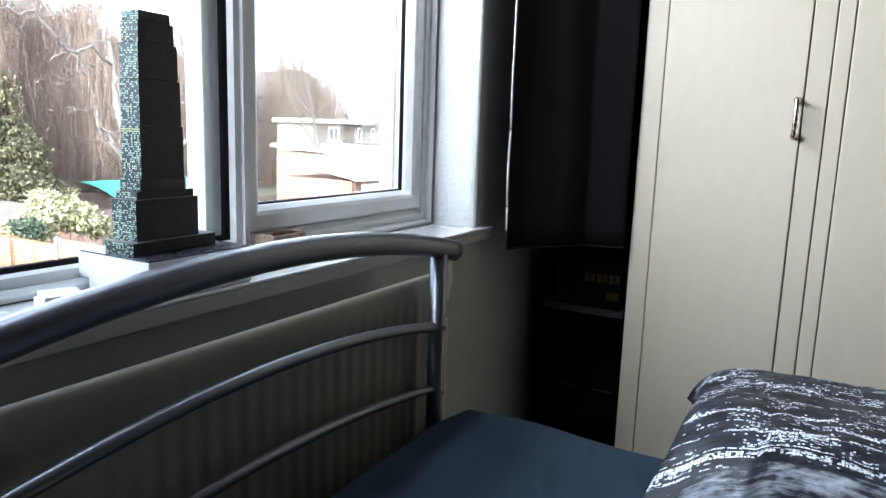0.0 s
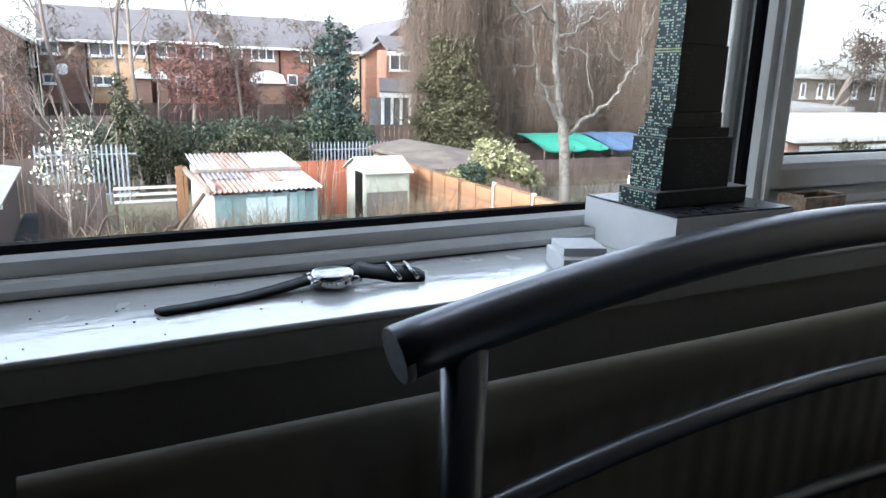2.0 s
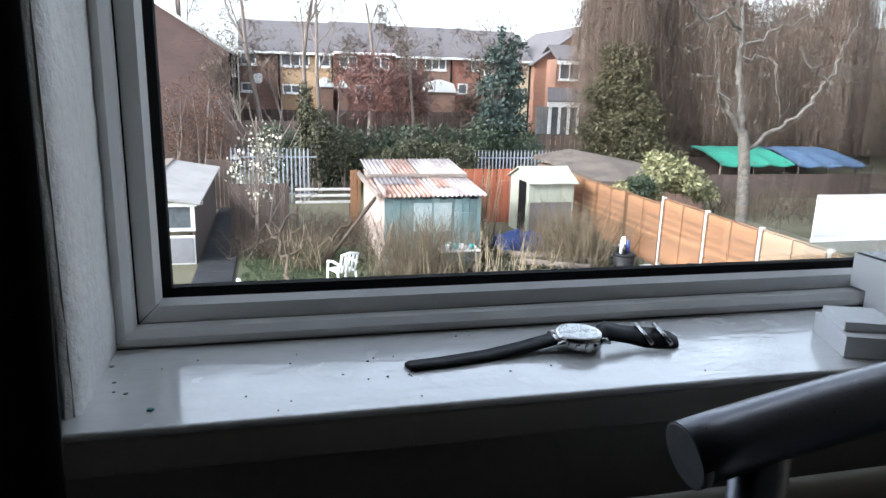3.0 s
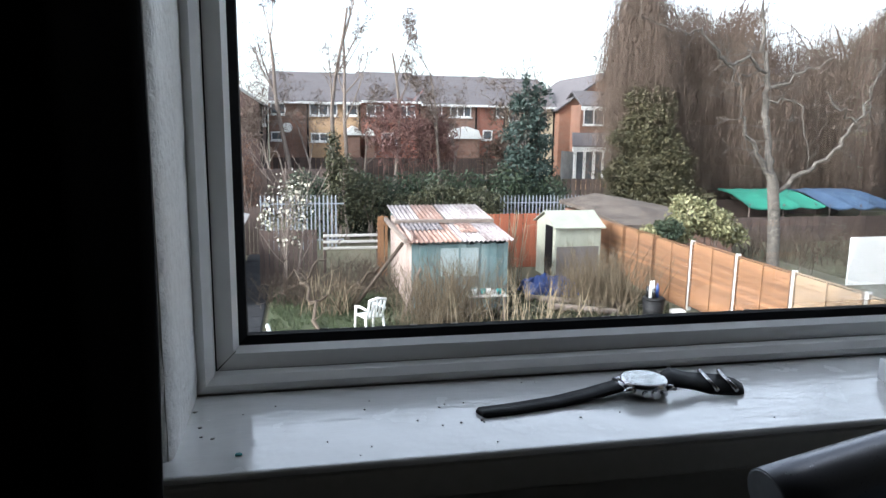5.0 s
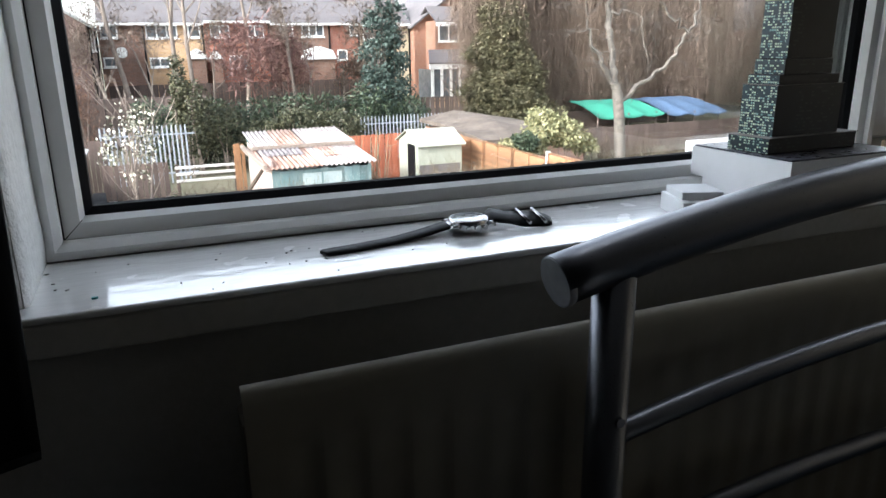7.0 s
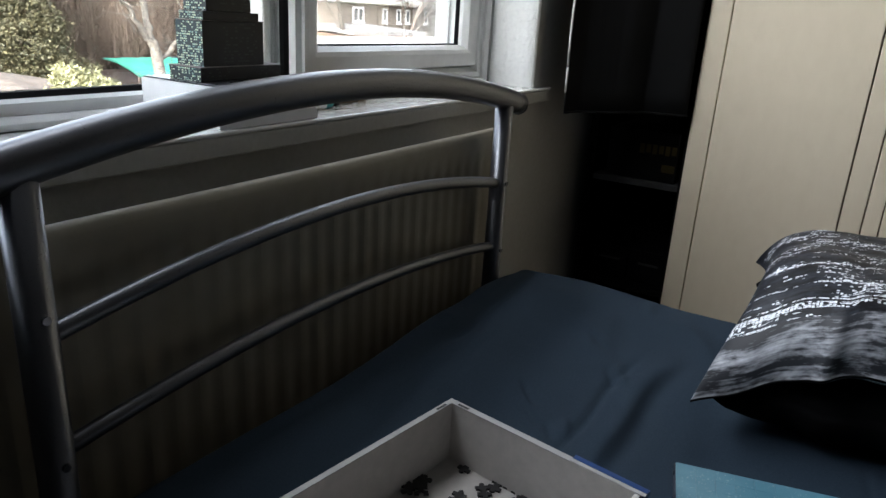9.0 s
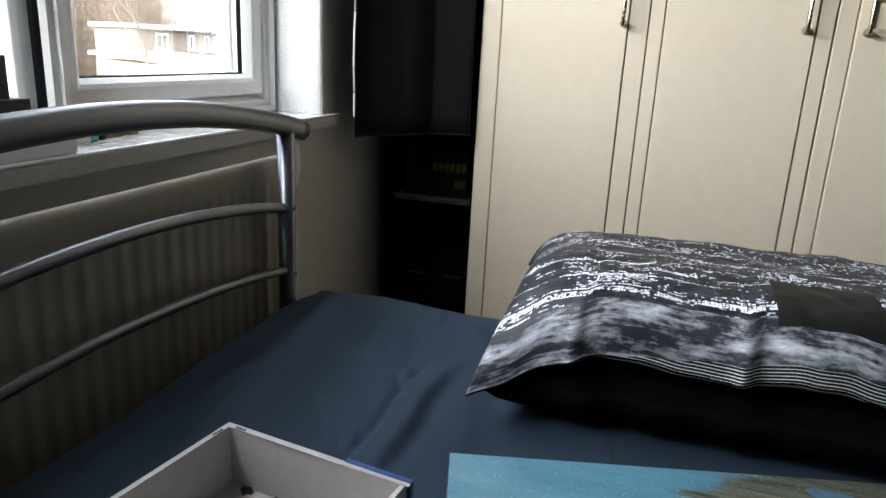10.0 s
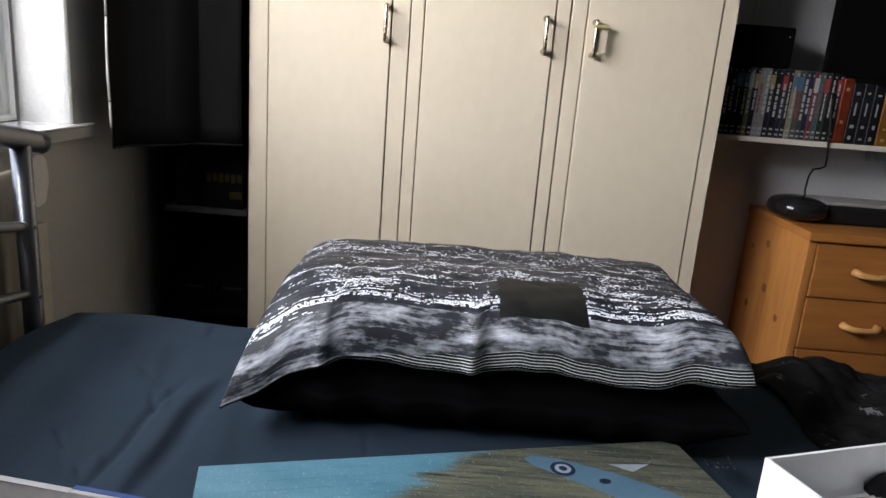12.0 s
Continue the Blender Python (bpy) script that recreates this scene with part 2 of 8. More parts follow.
STRAP = mat("black_rubber_strap", (0.004, 0.0045, 0.006), (0.007, 0.0075, 0.0095), rough=0.5, fine=90, spec=0.22)
WATCH_STEEL = mat("polished_watch_steel", (0.75, 0.75, 0.76), (0.5, 0.5, 0.52), rough=0.16, metal=1.0, scale=40, fine=120, bump=0.03)
DIAL = mat("silver_dial", (0.42, 0.43, 0.45), (0.3, 0.31, 0.33), rough=0.3, scale=60)
INK = mat("black_ink", (0.01, 0.01, 0.012), rough=0.5)
TEAL = mat("teal_plastic", (0.02, 0.3, 0.3), (0.015, 0.22, 0.23), rough=0.35)
WICKER = mat("brown_marbled_card", (0.1, 0.05, 0.03), (0.5, 0.36, 0.24), rough=0.45, scale=45, fine=120)
DIRT = mat("dirt_flakes", (0.16, 0.16, 0.15), (0.3, 0.3, 0.29), rough=0.9)
YELLOW = mat("dimmed_yellow_ink", (0.035, 0.026, 0.008), rough=0.6, spec=0.05)
PAPER = mat("white_paper", (0.75, 0.74, 0.7), rough=0.7)
# outdoors
EARTH = mat("garden_earth", (0.1, 0.085, 0.055), (0.06, 0.065, 0.03), rough=0.95, scale=0.35, fine=9, bump=0.8, dist=0.03)
LAWN = mat("lawn_soil", (0.04, 0.058, 0.022), (0.06, 0.066, 0.032), rough=0.95, scale=1.2, fine=30, bump=0.6, dist=0.02)
FENCE = mat("orange_fence_wood", (0.25, 0.125, 0.057), (0.15, 0.073, 0.036), rough=0.8, scale=1.5, fine=30, stretch=(1, 0.4, 4), vary=0.14, island=0.28)
OLD_FENCE = mat("brown_old_fence", (0.095, 0.066, 0.055), (0.06, 0.045, 0.04), rough=0.9, scale=1.5, fine=26, stretch=(3, 3, 0.6), vary=0.2)
RED_FENCE = mat("red_brown_fence", (0.34, 0.1, 0.05), (0.24, 0.075, 0.04), rough=0.85, scale=1.5, fine=26, stretch=(3, 3, 0.6), vary=0.15)
POST = mat("concrete_post", (0.5, 0.485, 0.45), (0.38, 0.365, 0.335), rough=0.85, fine=30)
TIN = mat("teal_painted_tin", (0.07, 0.125, 0.13), (0.155, 0.19, 0.187), rough=0.6, scale=1.6, fine=14, stretch=(1, 1, 0.4), vary=0.3)
RUST = mat("rusty_pink_roof_sheet", (0.36, 0.25, 0.21), (0.17, 0.075, 0.045), rough=0.75, scale=2.2, fine=13, stretch=(2.2, 0.5, 1), vary=0.22)
WHITE_TIN = mat("weathered_white_roof_sheet", (0.44, 0.4, 0.39), (0.15, 0.105, 0.1), rough=0.65, scale=2.0, fine=13, stretch=(2.2, 0.4, 1), vary=0.22)
PLASTER = mat("pink_white_render", (0.38, 0.31, 0.275), (0.26, 0.19, 0.16), rough=0.85, scale=1.3, fine=18, bump=0.3)
CREAM_TIN = mat("cream_metal_shed", (0.34, 0.345, 0.28), (0.24, 0.255, 0.205), rough=0.55, scale=1.6, fine=16, stretch=(2, 2, 0.5), vary=0.1)
GREY_FELT = mat("grey_roof_felt", (0.3, 0.285, 0.27), (0.2, 0.19, 0.185), rough=0.9, scale=1.2, fine=30)
MOSS = mat("brown_mossy_roof", (0.045, 0.034, 0.028), (0.14, 0.112, 0.09), rough=0.95, scale=1.5, fine=9, bump=0.8, dist=0.04)
CARD_RIM = mat("cut_card_edge", (0.36, 0.36, 0.36), (0.29, 0.29, 0.29), rough=0.7)
WHITE_WOOD = mat("white_painted_wood", (0.72, 0.72, 0.7), (0.6, 0.6, 0.58), rough=0.6, fine=40)
WHITE_PLASTIC = mat("white_garden_plastic", (0.78, 0.78, 0.76), (0.7, 0.7, 0.67), rough=0.45)
DARK_STEEL = mat("pale_palisade_steel", (0.3, 0.32, 0.36), (0.22, 0.24, 0.27), rough=0.6, metal=0.2)
GREEN_TARP = mat("green_tarpaulin", (0.022, 0.2, 0.135), (0.015, 0.14, 0.095), rough=0.8, scale=1.2, fine=12)
BLUE_TARP = mat("blue_tarpaulin", (0.065, 0.115, 0.2), (0.045, 0.08, 0.14), rough=0.8, scale=1.2, fine=12)
SLATE = mat("slate_house_roof", (0.12, 0.106, 0.108), (0.085, 0.077, 0.08), rough=0.85, scale=0.5, fine=9, stretch=(1, 3, 3))
BRICK_RED = brick_mat("red_brick", (0.3, 0.095, 0.055), (0.24, 0.075, 0.05), (0.3, 0.24, 0.2))
BRICK_BUFF = brick_mat("buff_brick", (0.45, 0.28, 0.14), (0.38, 0.23, 0.12), (0.42, 0.34, 0.26))
BRICK_BROWN = brick_mat("brown_brick", (0.2, 0.1, 0.065), (0.155, 0.08, 0.055), (0.22, 0.175, 0.15))
# brown brick darkened to hold the shade over the end house
BRICK_DARK = brick_mat("shade_darkened_brick", (0.078, 0.042, 0.036), (0.062, 0.035, 0.03), (0.09, 0.07, 0.063))
BRICK_ORANGE = brick_mat("orange_brick", (0.27, 0.12, 0.072), (0.22, 0.1, 0.062), (0.28, 0.21, 0.17))
BRICK_PALE = brick_mat("grey_tan_brick", (0.17, 0.143, 0.12), (0.145, 0.12, 0.1), (0.18, 0.155, 0.135))
CREAM_RENDER = mat("cream_house_render", (0.52, 0.43, 0.3), (0.42, 0.34, 0.23), rough=0.85, scale=0.8, fine=9, bump=0.2)
BARK = mat("grey_bark", (0.22, 0.18, 0.15), (0.13, 0.1, 0.085), rough=0.9, scale=3, fine=30, bump=0.5, dist=0.02)
PALE_BARK = mat("pale_bark", (0.16, 0.14, 0.118), (0.036, 0.031, 0.027), rough=0.85, scale=8, fine=25, bump=0.5, dist=0.03)
TWIG = leaf_mat("brown_twigs", (0.1, 0.072, 0.055), (0.16, 0.118, 0.092), 0.85)
RED_TWIG = leaf_mat("red_brown_twigs", (0.11, 0.058, 0.05), (0.2, 0.11, 0.098), 0.8)
BRUSH = leaf_mat("dull_brown_brush", (0.042, 0.032, 0.025), (0.11, 0.083, 0.06), 0.85)
STRAW = leaf_mat("straw_stems", (0.2, 0.155, 0.1), (0.32, 0.265, 0.18), 0.7)
LEAF_DARK = leaf_mat("dark_evergreen_leaves", (0.014, 0.024, 0.016), (0.046, 0.062, 0.032))
LEAF_BLUE = leaf_mat("blue_green_leaves", (0.014, 0.026, 0.022), (0.05, 0.072, 0.06))
LEAF_OLIVE = leaf_mat("olive_evergreen_leaves", (0.018, 0.023, 0.013), (0.075, 0.072, 0.038))
LEAF_BROWN = leaf_mat("olive_brown_leaves", (0.026, 0.027, 0.014), (0.1, 0.088, 0.045))
COPPER = leaf_mat("copper_hedge_leaves", (0.06, 0.032, 0.022), (0.16, 0.085, 0.055))
LEAF_YELLOW = leaf_mat("yellow_green_leaves", (0.075, 0.08, 0.036), (0.33, 0.31, 0.17))
BLOSSOM = leaf_mat("white_blossom", (0.42, 0.4, 0.31), (0.68, 0.66, 0.57))
GRASS = leaf_mat("grass_blades", (0.02, 0.036, 0.012), (0.054, 0.07, 0.026))
TAN_BRUSH = leaf_mat("tan_brush", (0.07, 0.054, 0.036), (0.18, 0.14, 0.092), 0.85)
DARK_TIN = mat("dark_grey_roof_sheet", (0.1, 0.088, 0.092), (0.2, 0.175, 0.175), rough=0.7, scale=2.5, fine=14, stretch=(2, 0.5, 1))
# paler copy of the fence wood, with sky reflection put into its colour
SKY_PALED = mat("sky_paled_fence_wood", (0.26, 0.19, 0.125), (0.19, 0.125, 0.075), rough=0.85, scale=1.5, fine=30, stretch=(1, 0.4, 4), vary=0.14, island=0.22)
DULL_PANEL = mat("dull_painted_panel", (0.2, 0.2, 0.205), (0.13, 0.13, 0.135), rough=0.7, scale=2, fine=20)
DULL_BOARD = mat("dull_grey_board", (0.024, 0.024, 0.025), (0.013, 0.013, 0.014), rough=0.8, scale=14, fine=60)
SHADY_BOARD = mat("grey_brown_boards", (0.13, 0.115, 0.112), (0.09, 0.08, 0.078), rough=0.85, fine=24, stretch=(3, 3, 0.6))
BLUE_PLASTIC = mat("blue_plastic_sheet", (0.03, 0.07, 0.25), (0.02, 0.045, 0.16), rough=0.4)
CLOUDY = mat("cloudy_plastic_sheet", (0.3, 0.345, 0.345), (0.2, 0.25, 0.25), rough=0.35, scale=3, fine=14)


def cell_print(name, cell, dark, lights, share, stretch_noise=6.0, rough=0.4):
    """Rows of small lit rectangles on a dark print."""
    m, nt, bsdf = blank(name)
    vec = coords(nt, tuple(1 / c for c in cell))
    fl, wn, fr = nt.nodes.new("ShaderNodeVectorMath"), nt.nodes.new("ShaderNodeTexWhiteNoise"), nt.nodes.new("ShaderNodeVectorMath")
    fl.operation, fr.operation = "FLOOR", "FRACTION"
    nt.links.new(vec, fl.inputs[0])
    nt.links.new(vec, fr.inputs[0])
    nt.links.new(fl.outputs[0], wn.inputs["Vector"])
    sep = nt.nodes.new("ShaderNodeSeparateXYZ")
    nt.links.new(fr.outputs[0], sep.inputs[0])
    inside = 1.0
    for k, (lo, hi) in enumerate(((0.2, 0.8), (0.25, 0.78), (0.28, 0.72))):
        a = math_node(nt, "MULTIPLY", math_node(nt, "GREATER_THAN", sep.outputs[k], lo), math_node(nt, "LESS_THAN", sep.outputs[k], hi))
        inside = a if k == 1 else math_node(nt, "MULTIPLY", inside, a) if k == 2 else inside
    patch = noise_node(nt, coords(nt), stretch_noise * 10, 2)
    lit = math_node(nt, "GREATER_THAN", math_node(nt, "MULTIPLY_ADD", patch, 0.5, math_node(nt, "MULTIPLY", wn.outputs["Value"], 0.75)), 1 - share)
    tone = ramp2(nt, wn.outputs["Value"], lights[0], lights[1], 0.3, 1.0)
    base = ramp2(nt, noise_node(nt, coords(nt), 60), dark, tuple(c * 2.2 for c in dark), 0.4, 0.7)
    nt.links.new(mix_rgb(nt, math_node(nt, "MULTIPLY", lit, inside), base, tone), bsdf.inputs["Base Color"])
    bsdf.inputs["Roughness"].default_value = rough
    return m


def tower_print():
    """A night tower: dense lit windows in columns, and bands of bright floors."""
    m, nt, bsdf = blank("skyscraper_print")
    sep = nt.nodes.new("ShaderNodeSeparateXYZ")
    nt.links.new(coords(nt, world_space=True), sep.inputs[0])
    com, fl, fr, wn, sp = (nt.nodes.new("ShaderNode" + k) for k in ("CombineXYZ", "VectorMath", "VectorMath", "TexWhiteNoise", "SeparateXYZ"))
    nt.links.new(math_node(nt, "MULTIPLY", sep.outputs[1], 1 / 0.0031), com.inputs[0])
    nt.links.new(math_node(nt, "MULTIPLY", sep.outputs[2], 1 / 0.0029), com.inputs[1])
    fl.operation, fr.operation = "FLOOR", "FRACTION"
    for node in (fl, fr):
        nt.links.new(com.outputs[0], node.inputs[0])
    nt.links.new(fl.outputs[0], wn.inputs["Vector"])
    nt.links.new(fr.outputs[0], sp.inputs[0])
    wide = math_node(nt, "LESS_THAN", sp.outputs[0], 0.78)
    tall = math_node(nt, "LESS_THAN", sp.outputs[1], 0.62)
    patch = noise_node(nt, coords(nt, (1, 1, 2.2), True), 38, 2)
    on = math_node(nt, "GREATER_THAN", math_node(nt, "MULTIPLY_ADD", patch, 0.8, math_node(nt, "MULTIPLY", wn.outputs["Value"], 0.75)), 0.78)
    lit = math_node(nt, "MULTIPLY", on, math_node(nt, "MULTIPLY", wide, tall))
    # every so often a run of bright floors
    run = noise_node(nt, coords(nt, (0, 0, 1), True), 46, 1)
    bright = math_node(nt, "MULTIPLY", math_node(nt, "GREATER_THAN", run, 0.62), math_node(nt, "LESS_THAN", sp.outputs[1], 0.55))
    base = ramp2(nt, noise_node(nt, coords(nt, world_space=True), 60), (0.004, 0.019, 0.03), (0.012, 0.046, 0.064), 0.35, 0.7)
    tone = ramp2(nt, wn.outputs["Value"], (0.1, 0.34, 0.38), (0.72, 0.85, 0.62), 0.3, 1.0)
    col = mix_rgb(nt, math_node(nt, "MINIMUM", lit, 1.0), base, tone)
    col = mix_rgb(nt, math_node(nt, "MULTIPLY", bright, 0.8), col, (0.5, 0.6, 0.26))
    nt.links.new(col, bsdf.inputs["Base Color"])
    bsdf.inputs["Roughness"].default_value = 0.35
    return m


TOWER = tower_print()
# dimmed copy of the print, holding the shade of the tower's other faces
TOWER_SHADED = cell_print("skyscraper_painted_shade", (0.004, 0.004, 0.0042), (0.003, 0.004, 0.006), ((0.006, 0.014, 0.018), (0.025, 0.035, 0.03)), 0.25)
DIMMED_LABEL = mat("dimmed_label", (0.02, 0.02, 0.02), (0.03, 0.03, 0.03), rough=0.7, spec=0.05)
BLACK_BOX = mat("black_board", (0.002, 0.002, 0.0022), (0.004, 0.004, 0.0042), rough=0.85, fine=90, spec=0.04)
# wall grey lightened to stand in for light beside the wardrobe
EAST_PAINT = mat("lightened_wall_paint", (0.6, 0.6, 0.61), (0.52, 0.52, 0.53), rough=0.8, scale=1.2, fine=120, bump=0.25, dist=0.002)

YELLOWED = mat("yellowed_tape", (0.42, 0.36, 0.16), (0.32, 0.27, 0.12), rough=0.5)
# grey concrete darkened to hold the cabin's shade on the path
SHADED_CONCRETE = mat("shaded_concrete", (0.028, 0.028, 0.031), (0.014, 0.016, 0.017), rough=0.8, scale=1.2, fine=18, vary=0.12, spec=0.2)
END_CAP = mat("grey_plastic_cap", (0.24, 0.245, 0.255), (0.19, 0.195, 0.205), rough=0.45, scale=20, fine=120, bump=0.02)

# ---- the room ----
EAST, WEST, NORTH, SOUTH, TOP = 2.45, -2.0, 1.22, -2.8, 2.4
OUT = 1.46
WIN_L, WIN_R, WIN_TOP, SILL_Z = 0.15, 1.79, 2.06, 0.88


def structure(name, bm, material, label, category):
    return tagged(part(name, bm, material), label, category, kind="structure")


structure("floor", box(WEST, SOUTH, -0.2, EAST, OUT, 0), CARPET, "unseen carpet floor, dark grey to lower bounced light", "floor")
structure("ceiling", box(WEST - 0.2, SOUTH - 0.2, TOP, EAST + 0.2, OUT, TOP + 0.15), CEIL, "unseen bedroom ceiling, kept dark to cut bounced light", "ceiling")
structure("wall_east", box(EAST, SOUTH - 0.2, -0.2, EAST + 0.2, OUT, TOP), EAST_PAINT, "bedroom wall, its grey lightened in place of light beside the wardrobe", "wall")
structure("wall_west", box(WEST - 0.2, SOUTH - 0.2, -0.2, WEST, OUT, TOP), DARK_WALL, "unseen bedroom wall, dark grey to cut bounced light", "wall")
structure("wall_south", box(WEST, SOUTH - 0.2, -0.2, EAST, SOUTH, TOP), DARK_WALL, "unseen bedroom wall, dark grey to cut bounced light", "wall")


def wall_with_window():
    """The outer wall, its opening cut through, with slightly worn corners at the reveal."""
    bm = bmesh.new()
    add_box(bm, WEST, NORTH, 0, WIN_L, OUT, TOP)
    add_box(bm, WIN_R + 0.012, NORTH, 0, EAST, OUT, TOP)
    add_box(bm, WIN_L, NORTH, 0, WIN_R + 0.012, OUT, SILL_Z - 0.03)
    add_box(bm, WIN_L, NORTH, WIN_TOP, WIN_R + 0.012, OUT, TOP)
    return bm


wall_north = structure("wall_north", wall_with_window(), WALL, "grey painted window wall of the bedroom", "wall")


def reveal_face(name, x, side):
    """A plastered reveal of the opening, with a lumpy room-side edge."""
    bm = bmesh.new()
    rows = []
    ys = [NORTH - 0.003, NORTH + 0.004, NORTH + 0.03, NORTH + 0.07, 1.333]
    n = 60
    for i in range(n + 1):
        z = SILL_Z + (WIN_TOP - SILL_Z) * i / n
        row = []
        for j, y in enumerate(ys):
            lump = 0.0012 * noise.noise((y * 60, z * 45, x)) + (0.0016 * noise.noise((3, z * 60, x)) if j < 2 else 0)
            inset = -0.004 if j == 0 else 0.003
            row.append(bm.verts.new((x + side * (inset + lump), y + (0.002 * noise.noise((9, z * 50, x)) if j < 2 else 0), z)))
        back = bm.verts.new((x - side * 0.006, ys[-1], z))
        front = bm.verts.new((x - side * 0.006, ys[0], z))
        rows.append([front] + row + [back])
    for a, b in zip(rows, rows[1:]):
        for k in range(len(a)):
            bm.faces.new((a[k], a[(k + 1) % len(a)], b[(k + 1) % len(a)], b[k])).smooth = True
    return part(name, bm, CHIP, wall_north, "white textured reveal paint")


reveal_face("reveal", WIN_L, 1)
reveal_face("reveal", WIN_R + 0.012, -1)
structure("house_wall_lower", box(WEST - 0.2, SOUTH - 0.2, -3.65, EAST + 0.2, OUT, -0.2), BRICK_RED, "red brick lower storey of the house", "wall")

# sill board, its nose rounded and its ends standing past the opening
bm = bmesh.new()
add_prism(bm, [(0.06, 1.196), (1.862, 1.196), (1.862, NORTH + 0.001), (WIN_R + 0.011, NORTH + 0.001), (WIN_R + 0.011, 1.40), (WIN_L + 0.001, 1.40), (WIN_L + 0.001, NORTH + 0.001), (0.06, NORTH + 0.001)], SILL_Z - 0.006, SILL_Z)
rim = [e for e in bm.edges if all(v_.co.y < 1.197 for v_ in e.verts) and abs(e.verts[0].co.x - e.verts[1].co.x) > 1]
bmesh.ops.bevel(bm, geom=rim, offset=0.0028, segments=3, profile=0.5, affect="EDGES")
add_box(bm, WIN_L + 0.001, NORTH + 0.001, SILL_Z - 0.03, WIN_R + 0.011, 1.40, SILL_Z - 0.0061)
window_sill = structure("window_sill", bm, SILL, "glossy white painted window sill with specks of dirt", "window sill")


part("nosing", box(0.061, 1.1975, SILL_Z - 0.032, 1.861, NORTH + 0.0005, SILL_Z - 0.0062, 0.004, 3), WALL, window_sill, "sill front painted like the wall")


# ---- the window ----
window_1 = thing("window_1", (0.97, 1.38, SILL_Z), "white plastic window with a fixed pane and an opening casement", "window", kind="structure")


def ring(x0, z0, x1, z1, profile):
    """A mitred frame: profile points are (inset, y), walked round the rectangle."""
    bm = bmesh.new()
    loops = []
    for inset, y in profile:
        loops.append([bm.verts.new(c) for c in ((x0 + inset, y, z0 + inset), (x1 - inset, y, z0 + inset), (x1 - inset, y, z1 - inset), (x0 + inset, y, z1 - inset))])
    n = len(loops)
    for i in range(n):
        a, b = loops[i], loops[(i + 1) % n]
        for k in range(4):
            bm.faces.new((a[k], a[(k + 1) % 4], b[(k + 1) % 4], b[k]))
    return bm


MULL_L, MULL_R = 1.146, 1.168
part("window_frame", ring(WIN_L + 0.001, SILL_Z, WIN_R - 0.001, WIN_TOP, [(0.0, 1.334), (0.009, 1.331), (0.0145, 1.338), (0.0155, 1.415), (0.0, 1.43)]), UPVC, window_1)
# fixed light
part("glazing_bead", ring(WIN_L + 0.0155, SILL_Z + 0.0135, MULL_L + 0.02, WIN_TOP - 0.015, [(0.0, 1.352), (0.0148, 1.3532), (0.0196, 1.3655), (0.0204, 1.386), (0.0, 1.386)]), UPVC, window_1)
part("rubber_gasket", ring(WIN_L + 0.034, SILL_Z + 0.032, MULL_L + 0.002, WIN_TOP - 0.035, [(0.0, 1.363), (0.0068, 1.370), (0.0072, 1.379), (0.0, 1.383)]), GASKET, window_1)
pane = part("pane", box(WIN_L + 0.038, 1.379, SILL_Z + 0.036, MULL_L - 0.003, 1.385, WIN_TOP - 0.04), GLASS, window_1)
pane.visible_shadow = False
part("mullion", box(MULL_L - 0.032, 1.388, SILL_Z + 0.015, MULL_R + 0.03, 1.43, WIN_TOP - 0.015, 0.002), UPVC, window_1)
# opening casement
casement = part("casement", ring(MULL_R - 0.002, SILL_Z + 0.042, WIN_R - 0.034, WIN_TOP - 0.04, [(0.0, 1.352), (0.004, 1.348), (0.028, 1.348), (0.036, 1.352), (0.044, 1.366), (0.046, 1.393), (0.03, 1.395), (0.0, 1.42)]), UPVC, window_1, "grey-white casement frame")
part("rubber_gasket", ring(MULL_R + 0.040, SILL_Z + 0.084, WIN_R - 0.076, WIN_TOP - 0.082, [(0.0, 1.373), (0.0052, 1.376), (0.0058, 1.384), (0.0, 1.388)]), GASKET, casement)
pane = part("pane", box(MULL_R + 0.044, 1.386, SILL_Z + 0.088, WIN_R - 0.08, 1.392, WIN_TOP - 0.086), GLASS, casement)
pane.visible_shadow = False
part("outer_glazing_rim", ring(MULL_R + 0.042, SILL_Z + 0.05, WIN_R - 0.078, WIN_TOP - 0.084, [(0.0, 1.395), (0.01, 1.398), (0.014, 1.43), (0.0, 1.43)]), UPVC, casement)
part("window_frame", ring(MULL_R - 0.004, SILL_Z + 0.0155, WIN_R - 0.0155, WIN_TOP - 0.0155, [(0.0, 1.345), (0.012, 1.347), (0.022, 1.362), (0.024, 1.412), (0.0, 1.412)]), UPVC, window_1)


GRIME = mat("dark_grime", (0.03, 0.028, 0.025), (0.16, 0.15, 0.135), rough=0.9, scale=18, fine=90, bump=0)
# grime in the joints: round the bead and across its corner
part("joint_line", ring(WIN_L + 0.0148, SILL_Z + 0.0128, MULL_L + 0.0205, WIN_TOP - 0.0145, [(0.0, 1.3508), (0.0019, 1.3508), (0.0019, 1.3518), (0.0, 1.3518)]), GASKET, window_1, "dark grime line")
for cx, side in ((WIN_L + 0.016, 1), (MULL_L + 0.0195, -1)):
    part("mitre_line", tube([(cx, 1.3519, SILL_Z + 0.014), (cx + side * 0.0162, 1.3537, SILL_Z + 0.0302)], 0.0004, 5), GASKET, window_1)
rq = random.Random(17)
bm = bmesh.new()
for _ in range(34):
    gx, gw = rq.uniform(WIN_L + 0.045, MULL_L - 0.02), rq.uniform(0.002, 0.009)
    add_box(bm, gx, 1.3775, SILL_Z + 0.0385, gx + gw, 1.3788, SILL_Z + 0.0392 + rq.uniform(0.0001, 0.0008))
